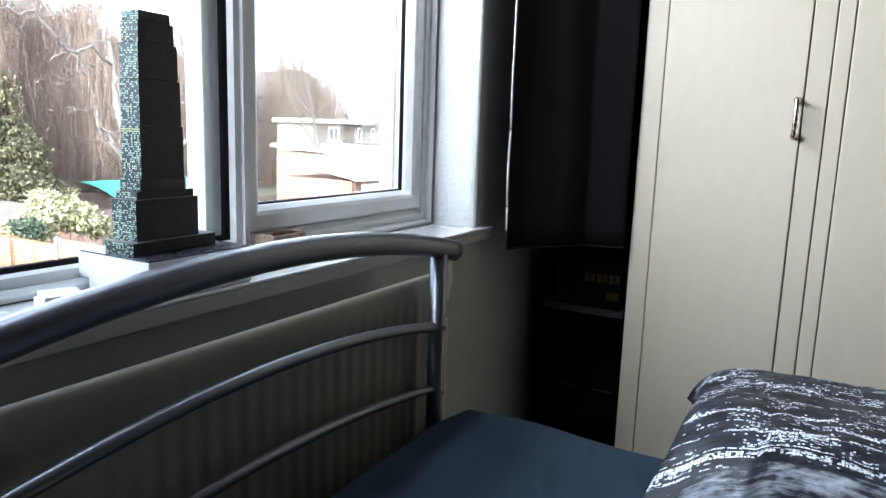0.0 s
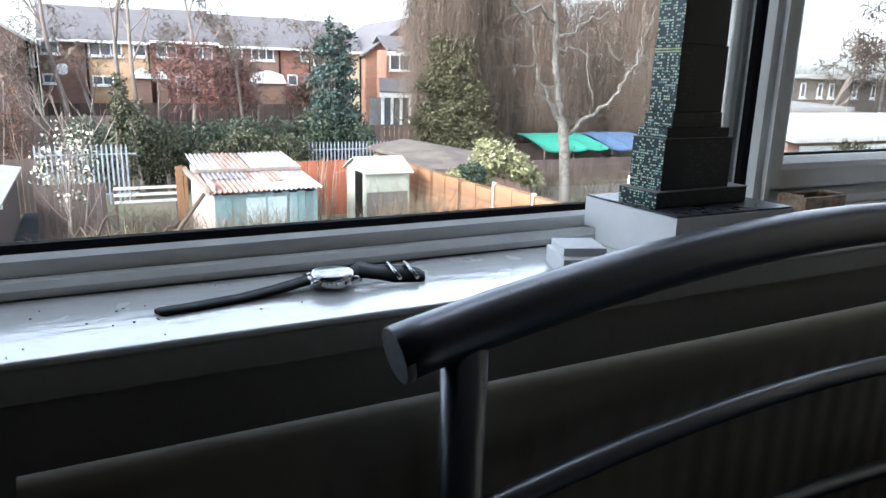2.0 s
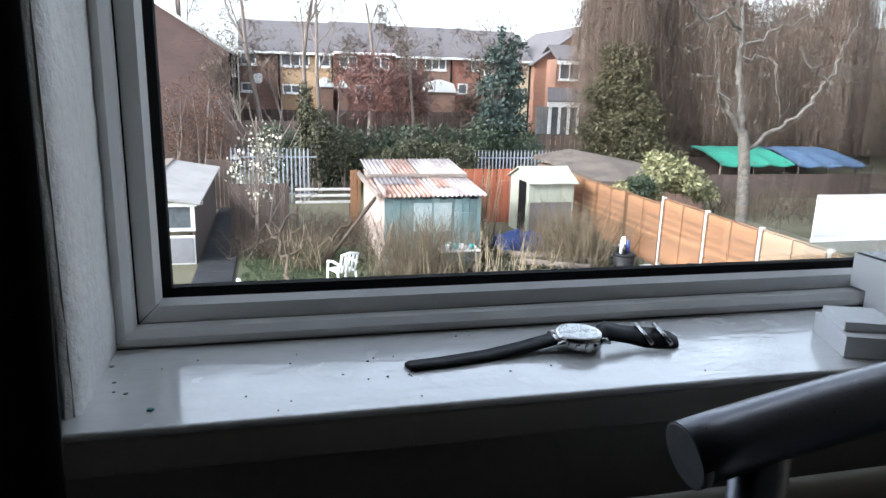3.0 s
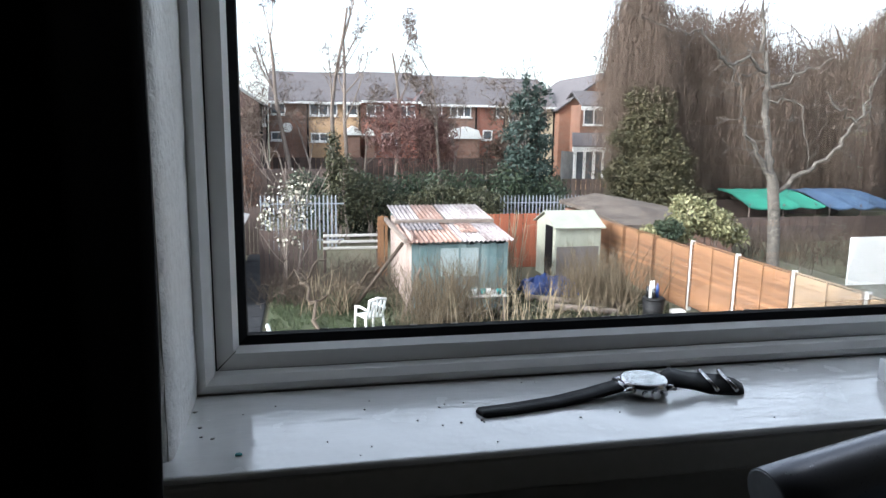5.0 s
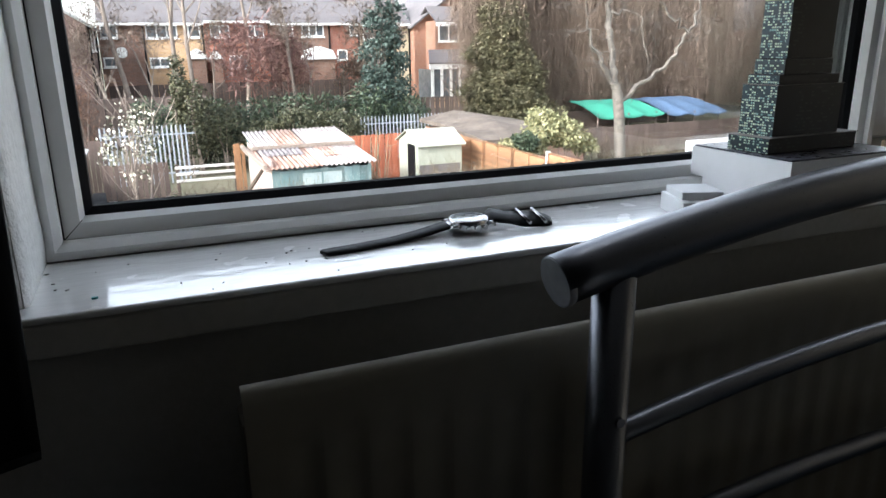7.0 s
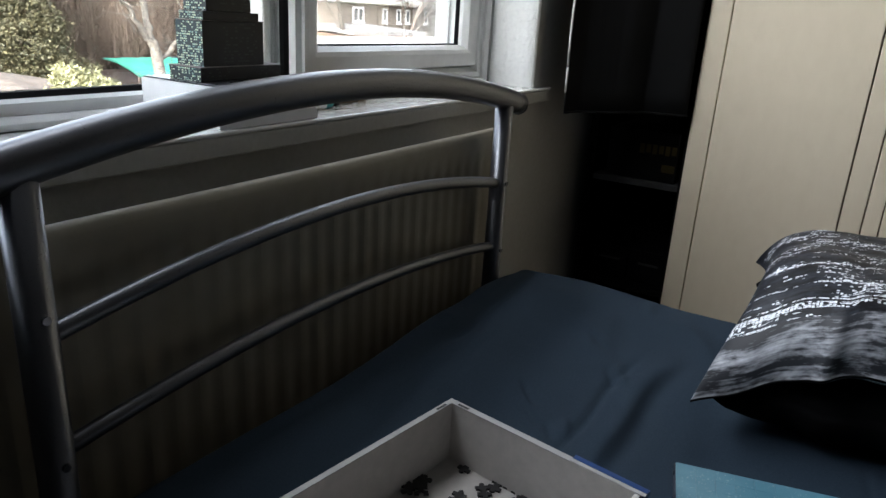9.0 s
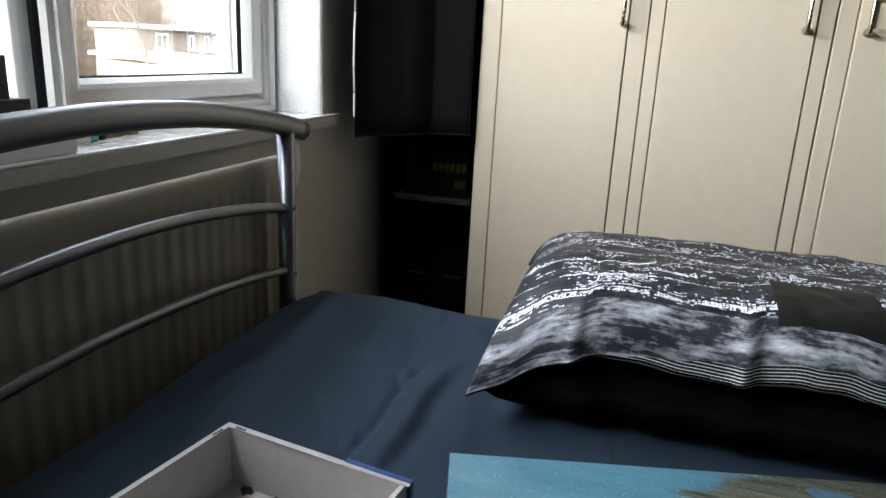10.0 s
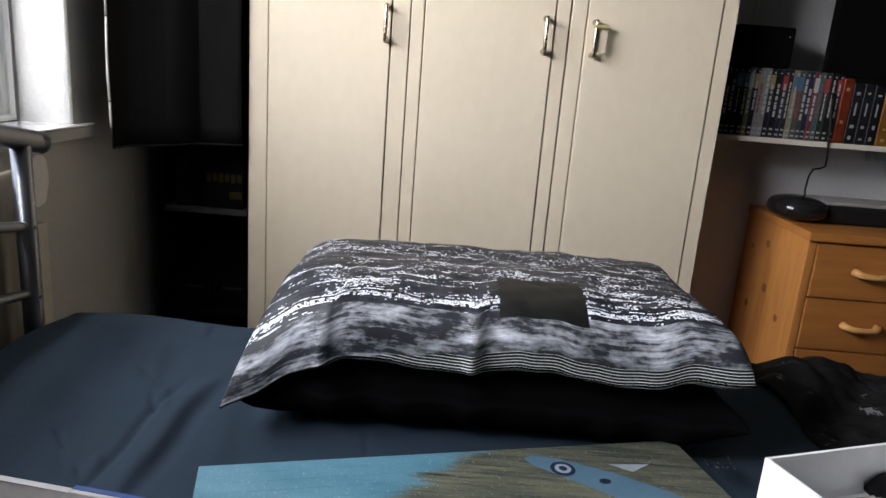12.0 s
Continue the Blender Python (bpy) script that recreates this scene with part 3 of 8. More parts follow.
part("pane_grime", bm, DIRT, window_1, "specks of grime along the pane's lower edge")
part("sill_joint", box(WIN_L + 0.002, 1.3318, SILL_Z + 0.0002, WIN_R - 0.002, 1.3345, SILL_Z + 0.0014), GRIME, window_1, "dirty sealant line")

# ---- curtains ----
def curtain(name, line, z0, z1, folds, seed, label, slant=0.0, amp0=0.018):
    """A hanging cloth whose plan runs along a bent line of (x, y)."""
    (xa, ya), (xb, yb) = line[0], line[-1]
    top = thing(name, ((xa + xb) / 2, (ya + yb) / 2, z0), label, "curtain", "pair of curtains")
    nx, nz = 120, 26
    # even steps along the line, eased at its corners
    legs = [math.hypot(q[0] - p[0], q[1] - p[1]) for p, q in zip(line, line[1:])]

    def on_line(u):
        d = min(max(u, 0), 1) * sum(legs)
        for (p, q), ln in zip(zip(line, line[1:]), legs):
            if d <= ln or q == line[-1]:
                return p[0] + (q[0] - p[0]) * d / ln, p[1] + (q[1] - p[1]) * d / ln
            d -= ln

    def eased(u):
        pts = [on_line(u + k) for k in (-0.12, -0.06, 0, 0.06, 0.12)] if 0.13 < u < 0.87 else [on_line(u)]
        return sum(p[0] for p in pts) / len(pts), sum(p[1] for p in pts) / len(pts)

    front, faces = [], []
    for j in range(nz + 1):
        for i in range(nx + 1):
            u, v = i / nx, j / nz
            amp = amp0 + 0.6 * amp0 * noise.noise((u * 3, v * 0.8, seed))
            ph = u * folds * math.tau + 1.6 * noise.noise((u * 3, v * 0.8, seed + 5))
            x, y = eased(u)
            (x2, y2), (x1, y1) = eased(min(u + 0.02, 1)), eased(max(u - 0.02, 0))
            ln = math.hypot(x2 - x1, y2 - y1)
            tx, ty = (x2 - x1) / ln, (y2 - y1) / ln
            off = amp * math.sin(ph) + 0.01 * noise.noise((u * 5, v * 3, seed))
            slip = 0.006 * math.sin(ph * 2) + 0.006 * noise.noise((v * 3, 4, seed))
            z = z0 + (z1 - z0) * v - slant * u * (1 - v)
            front.append((x - ty * off + tx * slip, y + tx * off + ty * slip, z))
    n = len(front)
    verts = front + [(x, yy + 0.004, z) for x, yy, z in front]
    w = nx + 1
    for j in range(nz):
        for i in range(nx):
            a = j * w + i
            faces.append((a, a + 1, a + w + 1, a + w))
            faces.append((n + a, n + a + w, n + a + w + 1, n + a + 1))
    for i in range(nx):
        faces += [(i, n + i, n + i + 1, i + 1), (nz * w + i, nz * w + i + 1, n + nz * w + i + 1, n + nz * w + i)]
    for j in range(nz):
        a, b = j * w, j * w + nx
        faces += [(a, a + w, n + a + w, n + a), (b, n + b, n + b + w, b + w)]
    part_data("curtain_cloth", verts, faces, CURTAIN, top, smooth=True)
    hem = [p for p in front[:w]]
    part("hem", tube([(x, y - 0.001, z + 0.002) for x, y, z in hem[::2]], 0.0032, 6), CURTAIN, top, "thick stitched hem")
    return top


right_curtain = curtain("curtain", [(1.866, 1.155), (1.975, 1.1), (2.06, 1.01), (2.116, 0.926)], 0.822, 2.3, 1.8, 3.0, "black cloth curtain drawn back beside the window, gathered towards the wardrobe", 0.0, 0.012)
# a pale strip is added for the window light along its leading edge
bm = bmesh.new()
for z0, z1 in ((0.872, 0.93), (0.934, 1.12), (1.123, 1.5), (1.505, 2.0)):
    add_tube(bm, [(1.858 + 0.003 * math.sin(z * 23), 1.158, z) for z in (z0, (2 * z0 + z1) / 3, (z0 + 2 * z1) / 3, z1)], 0.0026, 6)
part("lit_edge", bm, EDGE_LIGHT, right_curtain, "white strip standing for light on the edge")
curtain("curtain", [(-0.42, 1.172), (0.151, 1.172)], 0.79, 2.3, 5, 8.0, "black cloth curtain drawn back in deep shade", 0.0, 0.011)
rod = thing("curtain_rail", (0.95, 1.155, 2.3), "white curtain rail above the window", "curtain rail")
part("rail", tube([(-0.5, 1.155, 2.31), (2.4, 1.155, 2.31)], 0.012), UPVC, rod)
for x in (-0.3, 0.95, 2.2):
    part("bracket", box(x - 0.01, 1.155, 2.3, x + 0.01, NORTH, 2.325, 0.003), UPVC, rod)

# ---- radiator ----
CASING = mat("cream_trunking", (0.66, 0.63, 0.53), (0.56, 0.53, 0.44), rough=0.5, scale=3, fine=40, bump=0.04)
FILLER = mat("pale_filler", (0.82, 0.81, 0.79), (0.72, 0.71, 0.69), rough=0.8, scale=9, fine=60)
radiator = thing("radiator", (0.93, 1.165, 0.3), "cream enamelled panel radiator with vertical flutes, coloured darker for the shade under the sill", "radiator")
RX0, RX1, RY, RZ0, RZ1 = 0.28, 1.462, 1.125, 0.25, 0.832


def fluted_panel():
    bm = bmesh.new()
    pts = []
    pitch = 0.034
    n = int((RX1 - RX0 - 0.04) / pitch)
    for i in range(n):
        x = RX0 + 0.02 + i * pitch
        pts += [(x, 0.0), (x + 0.010, 0.0), (x + 0.015, 0.0021), (x + 0.027, 0.0021), (x + 0.032, 0.0)]
    rows = []
    for z, k in ((RZ0, 0), (RZ0 + 0.03, 0), (RZ0 + 0.05, 1), (RZ1 - 0.058, 1), (RZ1 - 0.044, 0), (RZ1 - 0.024, 0), (RZ1 - 0.013, -0.12), (RZ1 - 0.005, -0.4), (RZ1 - 0.001, -0.85), (RZ1, -1.25)):
        rows.append([bm.verts.new((x, RY + (d * k if k > 0 else -0.009 * k), z)) for x, d in [(RX0, 0.0)] + pts + [(RX1, 0.0)]])
    for a, b in zip(rows, rows[1:]):
        for p, q, r, s in zip(a, a[1:], b[1:], b):
            bm.faces.new((p, q, r, s)).smooth = True
    return bm


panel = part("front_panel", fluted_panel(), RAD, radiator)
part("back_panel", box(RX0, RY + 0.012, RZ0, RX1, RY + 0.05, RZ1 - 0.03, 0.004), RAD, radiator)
part("valve_pipe", tube([(RX1 - 0.02, 1.16, 0.25), (RX1 - 0.02, 1.16, 0.1), (RX1 - 0.02, 1.16, 0.0)], 0.0075, 8), CHROME, radiator)
for x in (RX0 + 0.2, RX1 - 0.2):
    part("wall_bracket", box(x, RY + 0.05, 0.4, x + 0.03, NORTH + 0.001, 0.7), RAD, radiator)
part("pipe_casing", box(1.612, 1.196, 0.0, 1.646, NORTH - 0.0006, 0.688, 0.003, 2), CASING, radiator, "cream pipe casing on the wall")
tagged(part("skirting_board", box(WEST, NORTH - 0.018, 0, EAST, NORTH - 0.0005, 0.1, 0.003), UPVC), "white painted skirting board", "skirting board", kind="structure")

# pale filler patch on the wall beside the bed
bm = bmesh.new()
bmesh.ops.create_circle(bm, cap_ends=True, segments=22, radius=1)
for v in bm.verts:
    a = math.atan2(v.co.y, v.co.x)
    r = 1 + 0.25 * noise.noise((math.cos(a) * 2, math.sin(a) * 2, 1.0))
    v.co = Vector((1.655 + v.co.x * 0.042 * r, NORTH - 0.0035, 0.772 + v.co.y * 0.055 * r))
part("filler_patch", bm, FILLER, wall_north, "pale filler patch on the paint")

# ---- wardrobe ----
WX, WTOP = 2.13, 2.28
wardrobe = thing("wardrobe", (2.3, 0.28, 0), "cream three-door fitted wardrobe with chrome handles, doors shut", "wardrobe")
part("carcass", box(WX + 0.024, -0.351, 0.0, EAST, 0.913, WTOP, 0.002), GAP, wardrobe, "brown carcass in the door gaps")
for y0, y1 in ((0.864, 0.913), (0.4925, 0.5385), (0.4565, 0.4895), (0.0785, 0.1135), (0.0355, 0.0745), (-0.351, -0.313)):
    part("stile", box(WX, y0, 0.0, WX + 0.023, y1, WTOP, 0.0025, 2), CREAM, wardrobe)
part("top_panel", box(WX - 0.004, -0.353, WTOP, EAST, 0.907, WTOP + 0.02, 0.002), CREAM, wardrobe)
part("side_panel", box(WX + 0.024, 0.9135, 0, EAST - 0.001, 0.9195, WTOP), CREAM, wardrobe)
part("side_panel", box(WX + 0.024, -0.358, 0, EAST - 0.001, -0.3515, WTOP), CREAM, wardrobe)
for y0, y1, hy in ((0.5415, 0.861, 0.552), (0.1165, 0.4535, 0.139), (-0.310, 0.0325, 0.012)):
    door = part("door", box(WX - 0.003, y0, 0.06, WX + 0.02, y1, WTOP - 0.03, 0.003, 2), CREAM, wardrobe)
    handle = part("handle", tube([(WX - 0.0285, hy, 1.122), (WX - 0.031, hy, 1.128), (WX - 0.031, hy, 1.208), (WX - 0.0285, hy, 1.214)], 0.0052, 8), CHROME, door, "worn chrome bar handle")
    for z in (1.127, 1.209):
        add = tube([(WX - 0.0025, hy, z), (WX - 0.010, hy, z), (WX - 0.012, hy, z), (WX - 0.030, hy, z)], [0.0085, 0.0085, 0.0055, 0.0055], 10)
        part("handle_foot", add, CHROME, door)

TAG_Y = 0.012
tag = thing("hanging_tag", (WX - 0.024, TAG_Y, 1.13), "cream card tag hung on a wardrobe handle", "tag")
part("card", box(WX - 0.0262, TAG_Y - 0.031, 1.134, WX - 0.0232, TAG_Y + 0.002, 1.1938, 0.001), CREAM, tag)
part("loop", box(WX - 0.0372, TAG_Y - 0.031, 1.194, WX - 0.0225, TAG_Y + 0.0065, 1.2028, 0.0015), YELLOWED, tag, "yellowed tape at its top")

# ---- dark bookcase in the corner ----
# near-black boards, boxes and dimmed lettering hold the corner's shade in their colour
bookcase = thing("bookcase", (2.3, 1.05, 0), "tall black bookcase in the dark corner, full of dark boxes", "bookcase")
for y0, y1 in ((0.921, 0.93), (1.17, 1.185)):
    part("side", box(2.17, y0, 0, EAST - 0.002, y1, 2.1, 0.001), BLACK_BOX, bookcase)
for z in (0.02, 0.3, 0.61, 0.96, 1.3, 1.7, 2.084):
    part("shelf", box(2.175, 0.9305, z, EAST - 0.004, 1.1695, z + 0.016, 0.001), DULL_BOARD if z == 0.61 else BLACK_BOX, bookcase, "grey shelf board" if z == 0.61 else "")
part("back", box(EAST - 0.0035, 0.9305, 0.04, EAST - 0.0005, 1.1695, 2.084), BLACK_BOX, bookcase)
boxed = thing("boxed_game", (2.26, 1.03, 0.626), "black boxed game with a row of yellow lettering, dimmed for the shady corner", "box")
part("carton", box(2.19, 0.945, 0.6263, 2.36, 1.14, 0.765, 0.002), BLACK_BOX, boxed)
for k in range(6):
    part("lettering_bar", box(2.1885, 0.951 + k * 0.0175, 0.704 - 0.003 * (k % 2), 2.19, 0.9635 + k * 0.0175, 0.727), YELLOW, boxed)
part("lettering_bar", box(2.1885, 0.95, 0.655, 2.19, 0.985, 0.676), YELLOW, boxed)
# dark boxes added to keep the shelves black
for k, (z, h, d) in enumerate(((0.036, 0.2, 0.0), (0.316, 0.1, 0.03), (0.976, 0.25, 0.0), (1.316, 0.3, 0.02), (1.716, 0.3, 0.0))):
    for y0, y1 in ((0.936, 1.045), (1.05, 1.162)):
        bx = thing("storage_box", (2.3, (y0 + y1) / 2, z), "dark box added to fill a bookcase shelf", "box", "boxes in the bookcase")
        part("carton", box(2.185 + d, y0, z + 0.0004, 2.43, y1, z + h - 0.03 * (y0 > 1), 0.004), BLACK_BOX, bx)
        part("label_bar", box(2.1845 + d, y0 + 0.02, z + h * 0.55, 2.185 + d, y1 - 0.03, z + h * 0.62), DIMMED_LABEL, bx)

# ---- wall shelf with discs and books ----
wall_shelf = thing("wall_shelf", (2.34, -0.9, 0.93), "pale laminate wall shelf on metal brackets", "shelf")
part("board", box(2.235, -1.6, 0.93, EAST - 0.0005, -0.362, 0.9455, 0.0015), SHELF, wall_shelf)
for y in (-0.95, -1.45):
    part("bracket", box(2.27, y - 0.008, 0.885, EAST - 0.0005, y + 0.008, 0.9295, 0.002), DARK_STEEL, wall_shelf)

disc_cols = [(0.05, 0.06, 0.055), (0.16, 0.17, 0.18), (0.02, 0.025, 0.06), (0.03, 0.03, 0.03), (0.4, 0.03, 0.03), (0.05, 0.05, 0.05), (0.55, 0.55, 0.55), (0.02, 0.02, 0.02), (0.12, 0.12, 0.1), (0.02, 0.02, 0.025), (0.3, 0.28, 0.12), (0.1, 0.25, 0.28), (0.6, 0.55, 0.3), (0.5, 0.52, 0.5), (0.02, 0.02, 0.03), (0.03, 0.04, 0.16), (0.02, 0.03, 0.1), (0.02, 0.02, 0.06)]
disc_mats = [mat("disc_sleeve_%d" % i, tuple(0.16 * v + 0.02 * sum(c) for v in c), tuple(0.34 * v + 0.06 * sum(c) + 0.006 for v in c), rough=0.35, scale=30, fine=160, bump=0, spec=0.15) for i, c in enumerate(disc_cols)]
label_mats = [mat("sleeve_label_%d" % i, c, rough=0.4) for i, c in enumerate(((0.36, 0.36, 0.35), (0.28, 0.035, 0.025), (0.05, 0.12, 0.2), (0.26, 0.21, 0.09)))]
rnd = random.Random(4)
y = -0.392
for i in range(21):
    w = 0.0145 if rnd.random() < 0.85 else 0.021
    lean = rnd.uniform(-0.002, 0.002)
    case = thing("disc_case", (2.31, y - w / 2, 0.946), "upright film disc case with a printed spine", "disc case", "disc cases on the shelf")
    part("sleeve", box(2.243 + lean, y - w + 0.0006, 0.946, 2.378 + lean, y, 1.136 - rnd.uniform(0, 0.003), 0.0012), disc_mats[i * 7 % len(disc_mats)], case)
    face, mid = 2.2424 + lean, y - w / 2
    # the lettering of the title as a broken column of bars
    z, stop = 1.0 + rnd.uniform(0, 0.02), 1.075 + rnd.uniform(0, 0.035)
    ink = label_mats[rnd.randrange(4)] if rnd.random() < 0.3 else label_mats[0]
    half = rnd.uniform(0.0016, 0.0034)
    while z < stop:
        run = rnd.uniform(0.005, 0.02)
        part("lettering_bar", box(face, mid - half, z, 2.243 + lean, mid + half, z + run), ink, case)
        z += run + rnd.uniform(0.002, 0.006)
    for z, n in ((0.953, 2), (0.967, 2), (1.121, 1)):
        bm = bmesh.new()
        for q in range(n):
            add_box(bm, face, mid - 0.0042 + 0.0048 * q, z, 2.243 + lean, mid - 0.0006 + 0.0048 * q, z + 0.0052)
        part("spine_mark", bm, label_mats[0], case)
    if rnd.random() < 0.4:
        part("spine_band", box(2.2427 + lean, y - w + 0.001, 1.08, 2.243 + lean, y - 0.0006, 1.118), label_mats[rnd.randrange(4)], case)
    y -= w
book_cols = [((0.09, 0.014, 0.005), 0.03, 0.178), ((0.006, 0.006, 0.008), 0.03, 0.165), ((0.007, 0.008, 0.01), 0.03, 0.168), ((0.005, 0.005, 0.006), 0.03, 0.165), ((0.13, 0.055, 0.008), 0.036, 0.16), ((0.01, 0.01, 0.01), 0.03, 0.165), ((0.009, 0.009, 0.012), 0.03, 0.17), ((0.03, 0.008, 0.006), 0.03, 0.16), ((0.01, 0.01, 0.01), 0.035, 0.165)]
for i, (c, w, h) in enumerate(book_cols):
    book = thing("book", (2.31, y - w / 2, 0.946), "thick paperback book standing on the wall shelf", "book", "books on the shelf")
    part("cover", box(2.238, y - w + 0.001, 0.946, 2.375, y - 0.001, 0.946 + h, 0.002), mat("book_cover_%d" % i, c, tuple(v * 1.5 for v in c), rough=0.45, scale=12, spec=0.15), book)
    ink = label_mats[3] if i in (0, 4) else label_mats[0]
    for z in (0.958, 0.99, 0.946 + h - 0.03) if i else (1.0, 0.946 + h - 0.034):
        part("spine_mark", box(2.2374, y - w / 2 - rnd.uniform(0.002, 0.006), z, 2.238, y - w / 2 + rnd.uniform(0.002, 0.006), z + rnd.uniform(0.005, 0.011)), ink, book)
    if i:
        part("lettering_bar", box(2.2374, y - w / 2 - 0.0022, 1.025, 2.238, y - w / 2 + 0.0022, 1.06), label_mats[0] if i % 3 == 2 else ink, book)
    y -= w

router = thing("router_box", (2.31, -0.48, 1.137), "black plastic box lying on the disc cases", "router")
part("casing", box(2.246, -0.562, 1.1365, 2.37, -0.40, 1.246, 0.008, 3), BLACK_BOX, router)
part("status_light", box(2.2452, -0.547, 1.219, 2.246, -0.544, 1.2225), GREY_CARD, router)
part("cable", tube([(2.37, -0.5, 1.2), (2.42, -0.515, 1.25), (2.44, -0.52, 1.35), (2.441, -0.52, 1.6)], 0.003, 6), UPVC, router, "white cable up the wall")
monitor = thing("television", (2.34, -0.95, 1.125), "black flat television standing on the books", "television")
part("screen", spun(box(2.30, -1.45, 1.128, 2.335, -0.69, 1.62, 0.006, 2), -4, (2.3, -0.7, 1.2)), BLACK_BOX, monitor)
part("sticker", spun(box(2.298, -0.80, 1.345, 2.30, -0.745, 1.375), -4, (2.3, -0.7, 1.2)), BLUE_CARD, monitor, "small blue sticker")

# ---- chest of drawers ----
CX, CY0, CY1, CZ = 2.05, -1.45, -0.615, 0.72
chest = thing("chest_of_drawers", (2.25, -1.0, 0), "orange pine chest of drawers with curved wooden handles", "chest of drawers")
part("side", box(CX + 0.004, CY1 - 0.022, 0.0, EAST - 0.002, CY1, CZ - 0.0245, 0.002, 2), PINE, chest)
part("side", box(CX + 0.004, CY0, 0.0, EAST - 0.002, CY0 + 0.022, CZ - 0.0245, 0.002, 2), PINE, chest)
part("top", box(CX - 0.006, CY0 - 0.01, CZ - 0.024, EAST - 0.002, CY1 + 0.006, CZ, 0.004, 2), PINE_FRONT, chest)
part("back", box(EAST - 0.012, CY0 + 0.023, 0.03, EAST - 0.0025, CY1 - 0.023, CZ - 0.026), PINE, chest)
part("plinth", box(CX + 0.012, CY0 + 0.0225, 0.0, CX + 0.03, CY1 - 0.0225, 0.06), PINE_FRONT, chest)
for yk, zk, rk in ((0.17, 0.63, 0.012), (0.2, 0.5, 0.014), (0.07, 0.6, 0.008), (0.1, 0.42, 0.012), (0.3, 0.44, 0.011)):
    part("knot", tube([(CX + 0.4 - yk, CY1 - 0.001, zk), (CX + 0.4 - yk, CY1 + 0.0006, zk)], rk, 12), KNOT, chest)
for z0, z1 in ((0.541, 0.69), (0.391, 0.537), (0.241, 0.387), (0.066, 0.237)):
    drawer = part("drawer", box(CX, CY0 + 0.025, z0, CX + 0.02, CY1 - 0.025, z1, 0.003, 2), PINE_FRONT, chest)
    for hy in (-0.797, -1.27):
        zc = (z0 + z1) / 2
        pts = [(CX - 0.001, hy + 0.047, zc + 0.004), (CX - 0.016, hy + 0.043, zc + 0.003), (CX - 0.024, hy + 0.03, zc), (CX - 0.026, hy, zc - 0.002), (CX - 0.024, hy - 0.03, zc), (CX - 0.016, hy - 0.043, zc + 0.003), (CX - 0.001, hy - 0.047, zc + 0.004)]
        part("handle", tube(pts, [0.011, 0.010, 0.0085, 0.008, 0.0085, 0.010, 0.011], 10), PINE_KNOB, drawer, "pale curved wooden handle")

# black rounded speaker dock on the chest
dock = thing("speaker_dock", (2.24, -0.85, CZ), "glossy black rounded speaker dock on the chest", "speaker")
bm = bmesh.new()
bmesh.ops.create_uvsphere(bm, u_segments=28, v_segments=14, radius=1)
for v in bm.verts:
    sx, sy, sz = v.co
    sz = math.copysign(abs(sz) ** 0.8, sz)
    v.co = Vector((2.235 + 0.085 * math.copysign(abs(sx) ** 0.75, sx), -0.655 + 0.075 * math.copysign(abs(sy) ** 0.8, sy), CZ + 0.001 + 0.034 * (sz + 1)))
for f in bm.faces:
    f.smooth = True
part("rounded_end", bm, BLACK_GLOSS, dock)
part("body", box(2.185, -1.25, CZ + 0.0005, 2.33, -0.68, CZ + 0.052, 0.014, 4), BLACK_MATT, dock)
part("top_plate", box(2.2, -1.24, CZ + 0.0525, 2.325, -0.71, CZ + 0.062, 0.004, 2), GREY_FELT, dock)
cable = thing("cable", (2.3, -0.71, CZ), "thin black cable hanging from the shelf to the dock", "cable")
part("flex", tube([(2.237, -0.69, 1.08), (2.232, -0.7, 0.98), (2.231, -0.703, 0.94), (2.245, -0.715, 0.915), (2.29, -0.74, 0.885), (2.3, -0.745, 0.872), (2.3, -0.73, 0.864), (2.3, -0.712, 0.861), (2.3, -0.703, 0.84), (2.295, -0.698, 0.80), (2.27, -0.69, 0.775)], 0.0028, 7), BLACK_MATT, cable)

# ---- bed ----
BY = 1.09
bed = thing("single_bed", (1.0, 0.1, 0), "silver tubular metal single bed frame with an arched headboard", "bed")


def arch(x0, x1, mid, crown, drop, half, n=36):
    return [(x, BY, crown - drop * ((x - mid) / half) ** 2) for x in (x0 + (x1 - x0) * k / n for k in range(n + 1))]


part("top_rail", tube(arch(0.500, 1.464, 0.965, 0.9405, 0.0545, 0.48), 0.0195, 24), STEEL, bed)
part("middle_rail", tube(arch(0.552, 1.405, 0.96, 0.787, 0.041, 0.42), 0.0095, 12), STEEL, bed)
part("lower_rail", tube(arch(0.552, 1.405, 0.925, 0.661, 0.033, 0.42), 0.0088, 12), STEEL, bed)
for x, side in ((0.502, -1), (1.462, 1)):
    z = 0.9405 - 0.0545 * ((x - 0.965) / 0.48) ** 2
    end = Vector((side * 0.979, 0, -0.22)).normalized()
    p = Vector((x, BY, z)) - Vector((0.004 * side, 0, 0))
    part("rail_cap", tube([p, p + end * 0.006, p + end * 0.0063], [0.01955, 0.01955, 0.0188], 24), END_CAP if side < 0 else STEEL, bed, "dull grey end cap")
